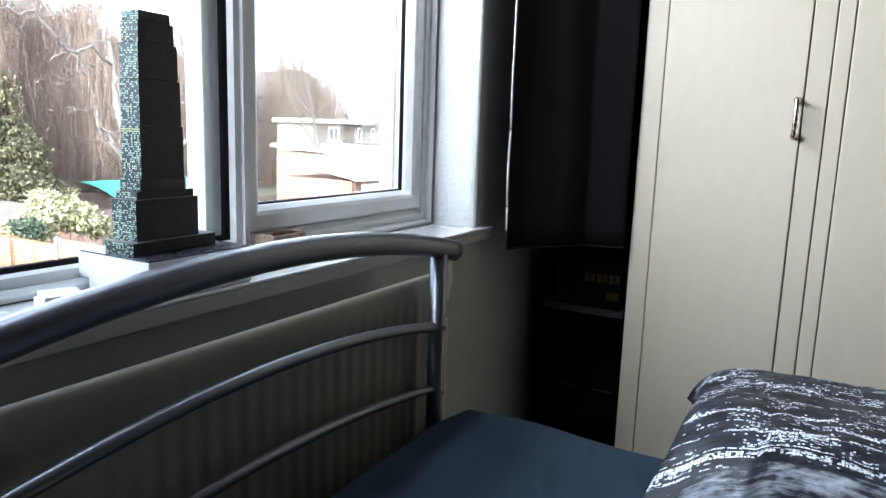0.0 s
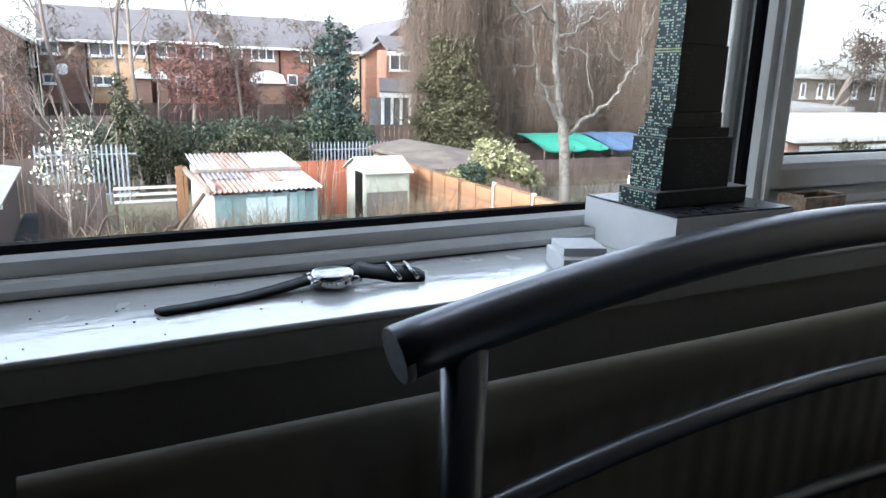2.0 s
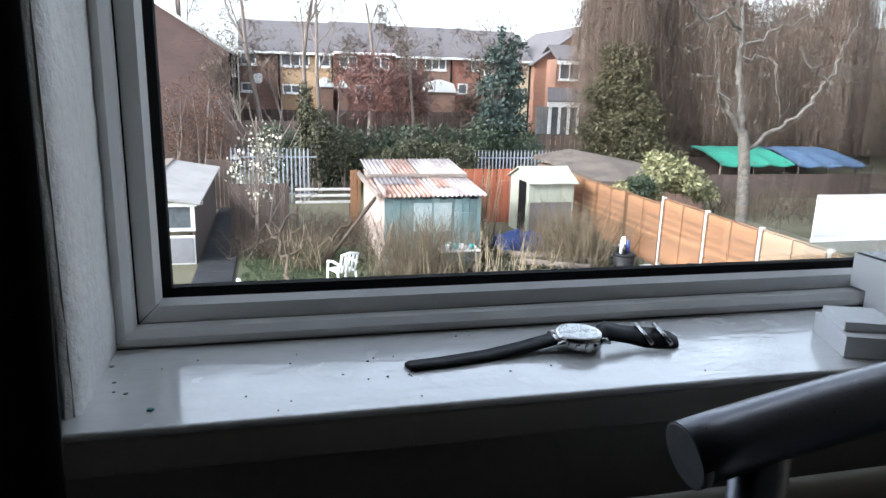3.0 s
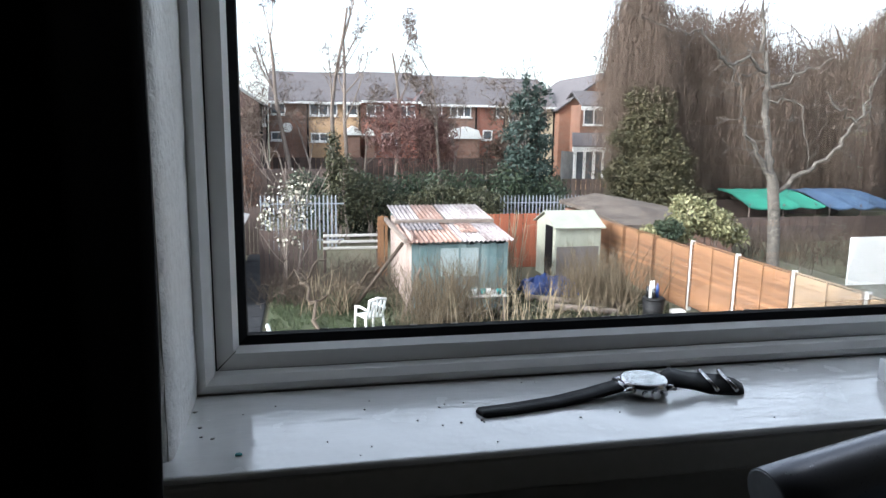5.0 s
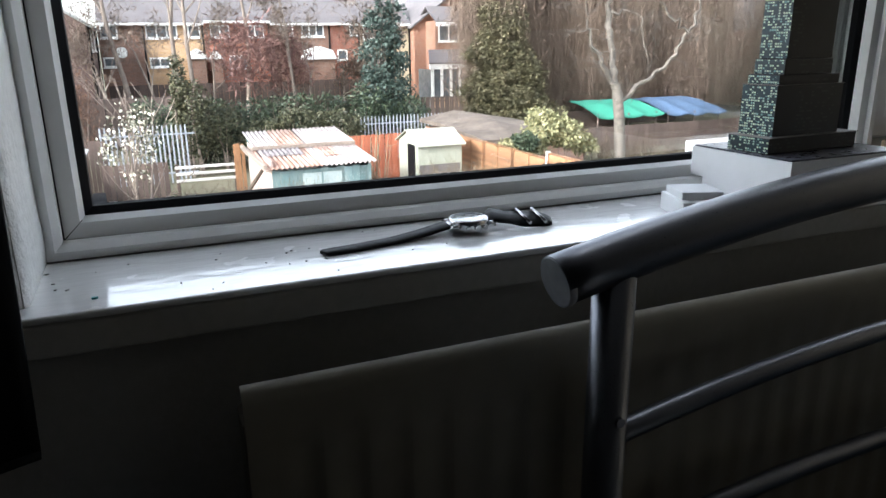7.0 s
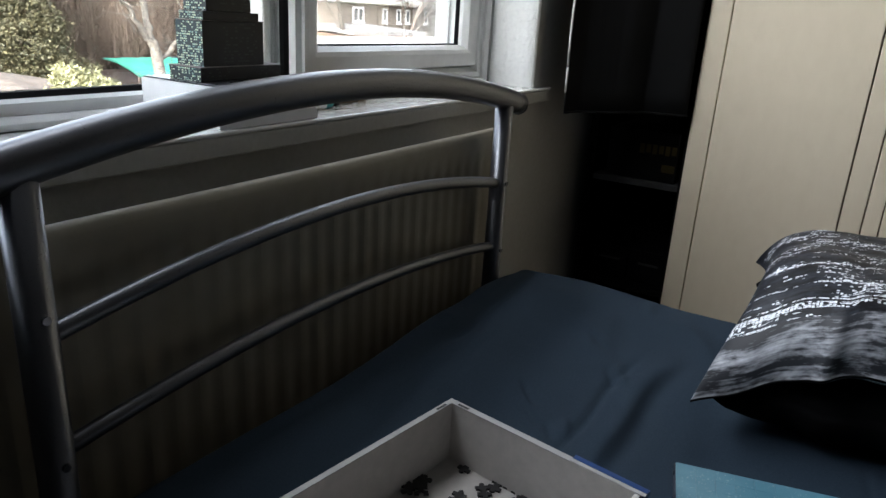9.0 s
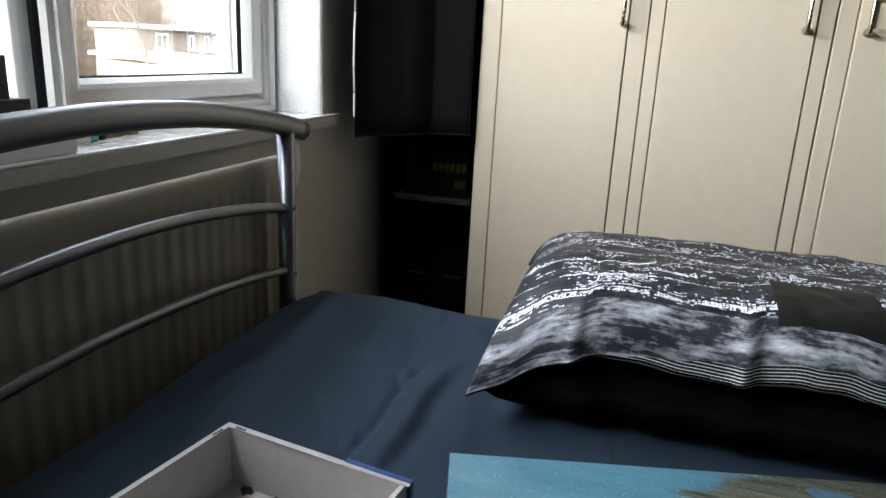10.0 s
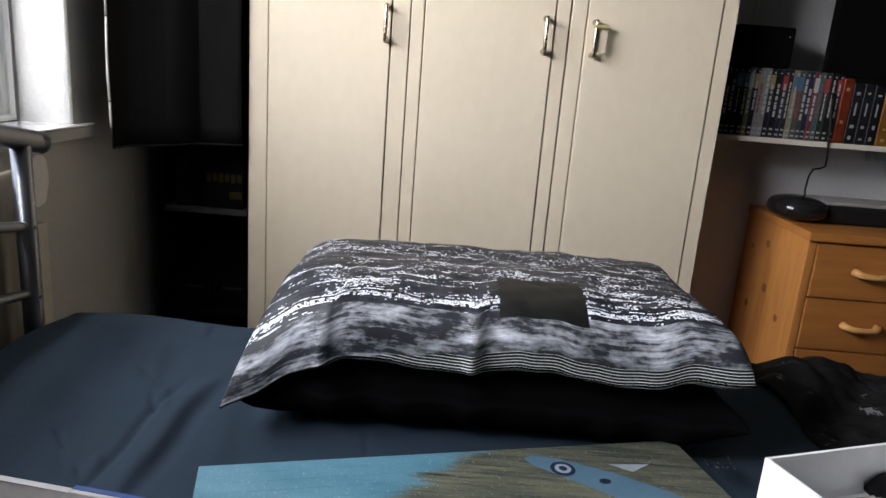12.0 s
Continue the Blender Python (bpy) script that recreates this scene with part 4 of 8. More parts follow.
for x in (0.552, 1.405):
    part("post", tube([(x, BY, 0.0), (x, BY, 0.905)], 0.0165, 14), STEEL, bed)
    part("foot", tube([(x, BY, 0.0), (x, BY, 0.03)], 0.019, 12), BLACK_MATT, bed, "black plastic foot")
    for z in (0.772 if x < 1 else 0.742, 0.628 if x < 1 else 0.612):
        part("screw_cap", tube([(x, BY - 0.0155, z), (x, BY - 0.019, z)], 0.004, 8), STEEL, bed)
    part("side_rail", box(x - 0.012, -0.88, 0.27, x + 0.012, BY, 0.32, 0.003), STEEL, bed)
    part("foot_post", tube([(x, -0.89, 0.0), (x, -0.89, 0.5)], 0.0165, 14), STEEL, bed)
for k in range(12):
    part("slat", box(0.56, -0.8 + k * 0.155, 0.315, 1.397, -0.74 + k * 0.155, 0.328, 0.002), PINE, bed)
single("mattress", box(0.575, -0.86, 0.33, 1.45, 1.02, 0.50, 0.03, 3), PAPER, "white single mattress under the dark cover", "mattress", bake=(1.0, 0.1, 0.33))


# x, y from and to, height (below zero a dent), half width
CREASES = ((0.95, 0.716, 1.21, 0.708, 0.0105, 0.0135), (0.955, 0.757, 1.21, 0.75, -0.0055, 0.007), (1.14, 0.752, 1.185, 0.772, -0.004, 0.005), (1.15, 0.738, 1.2, 0.756, 0.003, 0.005),
           (1.031, 0.831, 1.076, 0.858, -0.006, 0.0045), (0.985, 0.805, 1.028, 0.829, -0.003, 0.0045), (1.03, 1.0, 1.37, 1.012, -0.011, 0.016), (0.8, 0.95, 1.15, 0.985, -0.006, 0.02),
           (0.86, 0.9, 1.3, 0.955, 0.007, 0.04), (1.0, 0.64, 1.25, 0.655, 0.003, 0.02), (1.2, 0.79, 1.34, 0.83, 0.0035, 0.018), (1.235, 0.8, 1.265, 0.84, -0.0025, 0.006), (1.07, 0.442, 1.13, 0.444, -0.0025, 0.005),
           (0.97, 0.775, 1.0, 0.79, -0.004, 0.0045), (0.985, 0.765, 1.02, 0.772, 0.003, 0.005), (1.3, 0.66, 1.42, 0.72, 0.004, 0.02), (1.28, 0.9, 1.4, 0.93, 0.004, 0.03))
rw = random.Random(33)
for _ in range(6):
    cx, cy, a, ln = rw.uniform(0.9, 1.45), rw.uniform(0.5, 1.0), rw.gauss(0.2, 0.5), rw.uniform(0.05, 0.14)
    CREASES += ((cx, cy, cx + ln * math.cos(a), cy + ln * math.sin(a), rw.uniform(-0.0025, 0.0025), rw.uniform(0.006, 0.011)),)


def bed_height(x, y):
    z = 0.553 + 0.012 * math.exp(-((x - 1.36) / 0.16) ** 2 - ((y - 0.97) / 0.16) ** 2) + 0.011 * noise.noise((x * 2.2, y * 2.0, 1.5)) + 0.006 * noise.noise((x * 6, y * 5, 4.0))
    # fine pulled wrinkles that run slantwise, strongest near the middle
    s, c = (x * 0.9 + y * 0.44), (-x * 0.44 + y * 0.9)
    z += 0.001 * (1 - abs(noise.noise((s * 4.5, c * 17, 8.0)))) ** 4 * (0.4 + max(0, noise.noise((x * 3, y * 3, 5))))
    for ax, ay, bx, by, amp, wide in CREASES:
        dx, dy = bx - ax, by - ay
        ln = math.hypot(dx, dy)
        along = ((x - ax) * dx + (y - ay) * dy) / ln - ln / 2
        across = (-(x - ax) * dy + (y - ay) * dx) / ln + 0.012 * noise.noise((along * 9, ax * 9, 2))
        if abs(across) > 5 * wide or abs(along) > ln:
            continue
        # easing towards the window, steep on the other side
        lobe = math.exp(-(across / (wide * 1.9 if across > 0 and amp > 0 else wide * 0.9)) ** 2)
        z += (amp * lobe - 0.3 * max(amp, 0) * math.exp(-((across + wide * 1.6) / wide) ** 2)) * math.exp(-(along / (ln * 0.58)) ** 4)
    # pressed flat under the open box and the jigsaw
    if x < 0.9 and y < 0.9 or x < 1.02 and y < 0.67:
        z = min(z, 0.558)
    return z


def bed_cover():
    nx, ny = 230, 430
    verts, faces = [], []
    x0, x1, y0, y1 = 0.46, 1.585, -0.98, 1.085
    for j in range(ny + 1):
        for i in range(nx + 1):
            u, v = i / nx, j / ny
            x, y = x0 + (x1 - x0) * u, y0 + (y1 - y0) * v
            edge = max(0.555 - x, x - 1.475, 0)
            over = min(edge / 0.11, 1)
            z = bed_height(x, y) - 0.30 * over ** 1.6
            # it rises a little towards the headboard
            if y > 0.84:
                z += 0.024 * min((y - 0.84) / 0.18, 1) ** 2 * (1 - min(max((x - 1.15) / 0.3, 0), 1))
            if y > 1.045:
                tuck = min(max((x - 1.0) / 0.3, 0), 1)
                z -= 0.20 * ((y - 1.045) / 0.04) ** 2 * (1 - 0.82 * tuck)
            if y < -0.9:
                z -= 0.22 * ((-0.9 - y) / 0.08) ** 2
            fold = 0.010 * math.sin(y * 21 + 2 * noise.noise((y * 3, 1, 1))) * over
            xx = x - 0.062 * over ** 2.2 * (1 if x > 1 else -1) + fold
            verts.append((xx, min(y, 1.0675), z))
    w = nx + 1
    for j in range(ny):
        for i in range(nx):
            a = j * w + i
            faces.append((a, a + 1, a + w + 1, a + w))
    n = len(verts)
    verts += [(x, y, z - 0.008) for x, y, z in verts]
    faces += [(n + a, n + d, n + c, n + b) for a, b, c, d in faces]
    for i in range(nx):
        faces += [(i, n + i, n + i + 1, i + 1), (ny * w + i, ny * w + i + 1, n + ny * w + i + 1, n + ny * w + i)]
    for j in range(ny):
        a, b = j * w, j * w + nx
        faces += [(a, a + w, n + a + w, n + a), (b, n + b, n + b + w, b + w)]
    cover = thing("bed_cover", (1.0, 0.05, 0.5), "dark slate blue-grey bed cover, creased, over the mattress", "bed cover")
    part_data("cover_cloth", verts, faces, SHEET, cover, smooth=True)


bed_cover()


# ---- pillows ----
def pillow_print():
    """A night city print laid out over the case: stripes at the front seam, a cloudy grey band, then rows of small lights."""
    m, nt, bsdf = blank("night_city_pillow_print")
    uv = nt.nodes.new("ShaderNodeUVMap")
    uv.uv_map = "cloth"
    sep = nt.nodes.new("ShaderNodeSeparateXYZ")
    nt.links.new(uv.outputs[0], sep.inputs[0])
    s, w = sep.outputs[0], sep.outputs[1]

    def mapped(stretch):
        mp = nt.nodes.new("ShaderNodeMapping")
        mp.inputs["Scale"].default_value = stretch
        nt.links.new(uv.outputs[0], mp.inputs["Vector"])
        return mp.outputs[0]

    def cells(size):
        vec = mapped((1 / size[0], 1 / size[1], 1))
        fl, fr, wn = (nt.nodes.new("ShaderNode" + k) for k in ("VectorMath", "VectorMath", "TexWhiteNoise"))
        fl.operation, fr.operation = "FLOOR", "FRACTION"
        nt.links.new(vec, fl.inputs[0])
        nt.links.new(vec, fr.inputs[0])
        nt.links.new(fl.outputs[0], wn.inputs["Vector"])
        sp = nt.nodes.new("ShaderNodeSeparateXYZ")
        nt.links.new(fr.outputs[0], sp.inputs[0])
        return wn.outputs["Value"], sp.outputs[0], sp.outputs[1]

    streets = noise_node(nt, mapped((70, 8.0, 1)), 1.0, 4, 0.62)
    patches = noise_node(nt, mapped((16, 9, 1)), 1.0, 2)
    block, _, _ = cells((0.016, 0.026))
    glow = math_node(nt, "MULTIPLY_ADD", streets, 1.6, math_node(nt, "MULTIPLY_ADD", patches, 1.1, math_node(nt, "MULTIPLY_ADD", block, 0.2, -1.43)))

    def row(at, half, dip, gain):
        """A street of lights: a narrow band across the case, gently bent."""
        bend = math_node(nt, "MULTIPLY_ADD", noise_node(nt, mapped((0, 3.5, 1)), 1.0, 1), dip, at - dip / 2)
        off = math_node(nt, "ABSOLUTE", math_node(nt, "SUBTRACT", s, bend))
        return math_node(nt, "MULTIPLY", math_node(nt, "LESS_THAN", off, half), gain)

    for at, half, dip, gain in ((0.101, 0.0055, 0.003, 0.6), (0.112, 0.0012, 0.003, 0.5), (0.148, 0.002, 0.006, 0.35), (0.172, 0.0012, 0.004, 0.4), (0.205, 0.003, 0.008, 0.3), (0.262, 0.003, 0.008, 0.3)):
        glow = math_node(nt, "ADD", glow, row(at, half, dip, gain))
    for at in (-0.15, 0.06):
        off = math_node(nt, "ABSOLUTE", math_node(nt, "SUBTRACT", w, math_node(nt, "MULTIPLY_ADD", s, 0.12, at)))
        glow = math_node(nt, "ADD", glow, math_node(nt, "MULTIPLY", math_node(nt, "LESS_THAN", off, 0.0014), 0.12))
    lit = 0.0
    for size, gain in (((0.003, 0.0042), 1.0), ((0.0046, 0.0036), 0.75), ((0.002, 0.011), 0.45)):
        val, fs, fw = cells(size)
        on = math_node(nt, "LESS_THAN", val, math_node(nt, "MULTIPLY", glow, gain))
        inside = math_node(nt, "MULTIPLY", math_node(nt, "LESS_THAN", fs, 0.7), math_node(nt, "LESS_THAN", fw, 0.75))
        one = math_node(nt, "MULTIPLY", math_node(nt, "MULTIPLY", on, inside), math_node(nt, "MULTIPLY_ADD", patches, 1.7, 0.15))
        lit = one if lit == 0.0 else math_node(nt, "MAXIMUM", lit, one)
    haze_ = noise_node(nt, mapped((120, 60, 1)), 1.0, 3, 0.7)
    base = ramp2(nt, math_node(nt, "MULTIPLY_ADD", block, 0.12, math_node(nt, "MULTIPLY_ADD", haze_, 0.4, math_node(nt, "MULTIPLY", streets, 0.55))), (0.0022, 0.0028, 0.0056), (0.042, 0.05, 0.068), 0.46, 0.74)
    top = mix_rgb(nt, math_node(nt, "MINIMUM", lit, 1.0), base, (0.78, 0.82, 0.88))
    # a blank dark block in the print
    ins = math_node(nt, "MULTIPLY", math_node(nt, "GREATER_THAN", s, 0.072), math_node(nt, "LESS_THAN", s, 0.192))
    inw = math_node(nt, "MULTIPLY", math_node(nt, "GREATER_THAN", w, -0.138), math_node(nt, "LESS_THAN", w, -0.014))
    hole = math_node(nt, "MULTIPLY", ins, inw)
    dim = ramp2(nt, noise_node(nt, mapped((30, 30, 1)), 1.0, 2), (0.002, 0.0023, 0.0024), (0.0055, 0.006, 0.006))
    cloud = noise_node(nt, mapped((32, 11, 1)), 1.0, 4, 0.62)
    lines = noise_node(nt, mapped((190, 5, 1)), 1.0, 3, 0.6)
    front = ramp2(nt, math_node(nt, "MULTIPLY_ADD", haze_, 0.45, math_node(nt, "MULTIPLY_ADD", lines, 0.55, math_node(nt, "MULTIPLY_ADD", cloud, 1.4, -0.78))), (0.022, 0.024, 0.03), (0.72, 0.75, 0.82), 0.34, 0.86)
    edge = math_node(nt, "MULTIPLY_ADD", noise_node(nt, mapped((3, 4, 1)), 1.0, 2), 0.006, 0.083)
    # towards one end the lights reach down almost to the seam
    ends = nt.nodes.new("ShaderNodeMapRange")
    ends.inputs["From Min"].default_value, ends.inputs["From Max"].default_value, ends.inputs["To Max"].default_value = 0.12, 0.2, 0.004
    nt.links.new(w, ends.inputs["Value"])
    edge = math_node(nt, "SUBTRACT", edge, ends.outputs["Result"])
    col = mix_rgb(nt, math_node(nt, "GREATER_THAN", s, edge), front, top)
    col = mix_rgb(nt, hole, col, dim)
    stripe = math_node(nt, "GREATER_THAN", math_node(nt, "SINE", math_node(nt, "MULTIPLY", s, 1430)), 0.72)
    hem = mix_rgb(nt, stripe, (0.004, 0.004, 0.005), (0.75, 0.75, 0.75))
    reach = math_node(nt, "MINIMUM", math_node(nt, "MULTIPLY", math_node(nt, "SUBTRACT", 0.17, w), 0.2), 0.023)
    col = mix_rgb(nt, math_node(nt, "LESS_THAN", s, reach), col, hem)
    col = mix_rgb(nt, math_node(nt, "LESS_THAN", s, -0.012), col, (0.005, 0.005, 0.006))
    nt.links.new(col, bsdf.inputs["Base Color"])
    bsdf.inputs["Roughness"].default_value = 0.55
    bsdf.inputs["Specular IOR Level"].default_value = 0.3
    bump_to(nt, bsdf, noise_node(nt, mapped((600, 600, 1)), 1.0, 2), 0.15, 0.0006)
    return m


PRINT = pillow_print()


def pillow_mesh(cx, cy, hx, hy, rim, up, down, droop, seed, crease=1.0, power=5.0, push=lambda u, v: 0.0, end=0.0):
    nx, ny = 64, 180
    verts, faces = [], []
    w = ny + 1

    def height(u, v, sign):
        f = max(0.0, (1 - abs(u) ** power) * (1 - abs(v) ** (end if end and v < 0 else power + 3))) ** 0.42
        wr = 0.004 * noise.noise((u * 2.5, v * 4, seed)) + 0.0035 * noise.noise((u * 7, v * 11, seed + 2)) * crease - 0.004 * crease * (1 - abs(noise.noise((u * 2.2 + v, v * 4.5 - u * 2, seed + 4)))) ** 6
        return sign * f * (up if sign > 0 else down) * (1 + 0.10 * noise.noise((u * 1.3, v * 1.6, seed + 7))) + (f ** 0.5) * wr

    for sign in (1, -1):
        for i in range(nx + 1):
            for j in range(ny + 1):
                u, v = 2 * i / nx - 1, 2 * j / ny - 1
                # rows crowd towards the edges
                u, v = math.sin(u * math.pi / 2), math.sin(v * math.pi / 2)
                pull_x = 1 - 0.05 * (1 - abs(v) ** 4) + 0.035 * abs(u * v) ** 3
                pull_y = 1 - 0.04 * (1 - abs(u) ** 4) + (0.015 if end and v < 0 else 0.05) * abs(u * v) ** 3
                wave = 0.006 * noise.noise((v * 7, 1, seed + 3)) if u < -0.7 else 0
                z = rim + height(u, v, sign) + wave - droop(u, v)
                verts.append((cx + hx * u * pull_x + wave - push(u, v), cy + hy * v * pull_y, z))
    n = (nx + 1) * w
    for i in range(nx):
        for j in range(ny):
            a = i * w + j
            faces.append((a, a + w, a + w + 1, a + 1))
            faces.append((n + a, n + a + 1, n + a + w + 1, n + a + w))
    rimline = [j for j in range(ny)] + [i * w + ny for i in range(nx)] + [nx * w + j for j in range(ny, 0, -1)] + [i * w for i in range(nx, 0, -1)]
    for k, a in enumerate(rimline):
        b = rimline[(k + 1) % len(rimline)]
        faces.append((a, b, n + b, n + a))
    return verts, faces


def corner_droop(u, v):
    d = 0.078 * max(0, -u) ** 3 * max(0, (v - 0.5) / 0.5) ** 1.7 + 0.02 * max(0, u) ** 3 * max(0, v) ** 8
    return d - 0.012 * max(0, -u) ** 3 * max(0, -v) ** 6 + 0.018 * max(0, -u) ** 4 * (math.sin(v * 9) * 0.35)


city = thing("printed_pillow", (1.31, 0.285, 0.56), "pillow with a black and white night city print and striped hem", "pillow")


def front_folds(u, v):
    """Two soft upright folds in the front of the case."""
    ease = (max(0.0, -u - 0.35) / 0.65) ** 2.5
    return ease * (0.0095 * math.exp(-((v - 0.655) / 0.03) ** 2) + 0.011 * math.exp(-((v - 0.07 + 0.1 * (u + 1)) / 0.032) ** 2) - 0.0035 * math.exp(-((v + 0.02) / 0.05) ** 2))


v, f = pillow_mesh(1.315, 0.279, 0.215, 0.348, 0.672, 0.088, 0.012, corner_droop, 2.0, 0.55, 6.0, front_folds, 30.0)
case_ = part_data("pillow_case", v, f, PRINT, city, smooth=True)


def lay_out_cloth(ob, nx, ny):
    """Cloth coordinates in metres: the way over the case from its front seam, and along it."""
    co = np.array([tuple(p.co) for p in ob.data.vertices]).reshape(2, nx + 1, ny + 1, 3)
    run = np.concatenate([np.zeros((2, 1, ny + 1)), np.cumsum(np.linalg.norm(np.diff(co, axis=1), axis=3), axis=1)], axis=1)
    run[1] *= -1
    flat = np.stack([run, co[..., 1]], axis=3).reshape(-1, 2)
    loops = np.zeros(len(ob.data.loops), dtype=np.int32)
    ob.data.loops.foreach_get("vertex_index", loops)
    ob.data.uv_layers.new(name="cloth").data.foreach_set("uv", flat[loops].astype(np.float32).ravel())


lay_out_cloth(case_, 64, 180)
part("piping", tube(v[:181], 0.0014, 6), BLACK_CLOTH, city, "dark piping along the seam")
plain = thing("black_pillow", (1.32, 0.28, 0.555), "flat plain black pillow lying on the bed cover", "pillow")
v, f = pillow_mesh(1.325, 0.275, 0.212, 0.345, 0.612, 0.052, 0.055, lambda u, v: 0, 6.0, 1.0, 7.0)
part_data("pillow_case", v, f, BLACK_CLOTH, plain, smooth=True)


def duvet_print():
    """Black cloth with thin pale scratchy lines."""
    m, nt, bsdf = blank("scratched_dark_print")
    col = (0.003, 0.003, 0.0035)
    for stretch, cut in (((9, 70, 20), 0.63), ((60, 7, 20), 0.66)):
        line = math_node(nt, "GREATER_THAN", noise_node(nt, coords(nt, stretch), 1.0, 3, 0.65), cut)
        thin = math_node(nt, "MULTIPLY", line, math_node(nt, "GREATER_THAN", noise_node(nt, coords(nt), 14, 2), 0.52))
        col = mix_rgb(nt, thin, col, (0.1, 0.1, 0.105))
    nt.links.new(col, bsdf.inputs["Base Color"])
    bsdf.inputs["Roughness"].default_value = 0.8
    bsdf.inputs["Specular IOR Level"].default_value = 0.15
    return m


third = thing("folded_duvet", (1.2, -0.6, 0.555), "crumpled dark printed duvet pushed down the bed", "duvet")
v, f = pillow_mesh(1.24, -0.58, 0.26, 0.36, 0.566, 0.022, 0.016, lambda u, v: 0.012 * math.sin(u * 6 + v * 9), 11.0, 4.0, 5.0)
part_data("duvet_cloth", v, f, duvet_print(), third, smooth=True)


# ---- jigsaw, its boxes and loose pieces ----
PUZ_AT, PUZ_TURN = Vector((0.977, 0.631, 0.560)), 14.2


def puzzle_print():
    m, nt, bsdf = blank("aeroplane_puzzle_print")
    vec = coords(nt, world_space=True)
    sep = nt.nodes.new("ShaderNodeSeparateXYZ")
    nt.links.new(vec, sep.inputs[0])
    x, y, _ = sep.outputs
    a = radians(PUZ_TURN)
    # distance from the far edge, and along it
    back = math_node(nt, "ADD", math_node(nt, "MULTIPLY", math_node(nt, "SUBTRACT", x, PUZ_AT.x), -math.cos(a)), math_node(nt, "MULTIPLY", math_node(nt, "SUBTRACT", y, PUZ_AT.y), -math.sin(a)))
    along = math_node(nt, "ADD", math_node(nt, "MULTIPLY", math_node(nt, "SUBTRACT", x, PUZ_AT.x), math.sin(a)), math_node(nt, "MULTIPLY", math_node(nt, "SUBTRACT", y, PUZ_AT.y), -math.cos(a)))
    wob = noise_node(nt, coords(nt, (5, 0.8, 1), True), 9, 4)
    edge = math_node(nt, "MULTIPLY_ADD", wob, 0.10, math_node(nt, "MULTIPLY_ADD", along, 0.42, math_node(nt, "MULTIPLY_ADD", back, 0.6, -0.145)))
    land = ramp2(nt, edge, (0, 0, 0), (1, 1, 1), 0.045, 0.06)
    sky_c = ramp2(nt, noise_node(nt, coords(nt, (2, 0.6, 1), True), 7, 3), (0.055, 0.17, 0.235), (0.115, 0.255, 0.33))
    field = ramp2(nt, noise_node(nt, coords(nt, (14, 0.8, 1), True), 13, 4, 0.7), (0.02, 0.032, 0.03), (0.17, 0.165, 0.11), 0.36, 0.72)
    col = mix_rgb(nt, land, sky_c, field)
    fleck = math_node(nt, "GREATER_THAN", noise_node(nt, vec, 420, 1), 0.70)
    col = mix_rgb(nt, math_node(nt, "MULTIPLY", fleck, 0.5), col, (0.5, 0.58, 0.6))
    nt.links.new(col, bsdf.inputs["Base Color"])
    bsdf.inputs["Roughness"].default_value = 0.32
    bump_to(nt, bsdf, noise_node(nt, vec, 260, 2), 0.2, 0.0008)
    return m


PUZ_PRINT = puzzle_print()
puzzle = thing("assembled_jigsaw", PUZ_AT, "assembled jigsaw of an aeroplane over fields, on a board", "jigsaw puzzle")
puzzle.rotation_euler = (0, 0, radians(PUZ_TURN))
PUZ_L, PUZ_W, PZ = 0.645, 0.47, 0.0145


def flat_part(name, outline, z0, z1, material, parent, label=""):
    """A slab under a turned thing, its outline in the thing's own metres."""
    bm = add_prism(bmesh.new(), outline, z0, z1)
    bmesh.ops.recalc_face_normals(bm, faces=bm.faces)
    me = bpy.data.meshes.new(name)
    bm.to_mesh(me)
    bm.free()
    return link_mesh(name, me, material, parent, label)


flat_part("board", [(-PUZ_W, -PUZ_L), (0.001, -PUZ_L), (0.001, 0.001), (-PUZ_W, 0.001)], 0.0, PZ - 0.002, DARK_CARD, puzzle, "dark card board")
flat_part("near_pieces", [(-PUZ_W, -PUZ_L), (-0.1772, -PUZ_L), (-0.1772, 0), (-PUZ_W, 0)], PZ - 0.002, PZ, PUZ_PRINT, puzzle)
piece_bm = bmesh.new()
PW, PH = PUZ_L / 32, 0.177 / 9
g = 0.002
add_prism(piece_bm, [(a * PH - PH, b * PW - PW) for a, b in [(g, g), (1 - g, g), (1 - g, 1 - g), (g, 1 - g)]], PZ - 0.002, PZ + 0.0002)
bmesh.ops.bevel(piece_bm, geom=[e for e in piece_bm.edges if min(v.co.z for v in e.verts) > PZ], offset=0.00015, segments=1, affect="EDGES")
piece_me = bpy.data.meshes.new("piece")
piece_bm.to_mesh(piece_me)
piece_bm.free()
piece_me.materials.append(PUZ_PRINT)
for i in range(9):
    for j in range(32):
        ob = new("piece", piece_me)
        ob.parent, ob.location = puzzle, (-i * PH, -j * PW, 0)
# the printed aeroplane, as thin shapes on the picture
PLANE_BLUE = mat("print_grey_blue", (0.06, 0.13, 0.19), (0.09, 0.17, 0.23), rough=0.4, scale=30, fine=200)
PRINT_PALE = mat("print_pale_blue", (0.3, 0.36, 0.4), rough=0.4)
PLANE_NAVY = mat("print_navy", (0.012, 0.02, 0.05), rough=0.4)
wing = [(x - 0.012, y - 0.045) for x, y in ((-0.006, -0.378), (-0.013, -0.365), (-0.03, -0.372), (-0.085, -0.428), (-0.16, -0.50), (-0.16, -0.56), (-0.11, -0.53), (-0.06, -0.475), (-0.02, -0.415))]
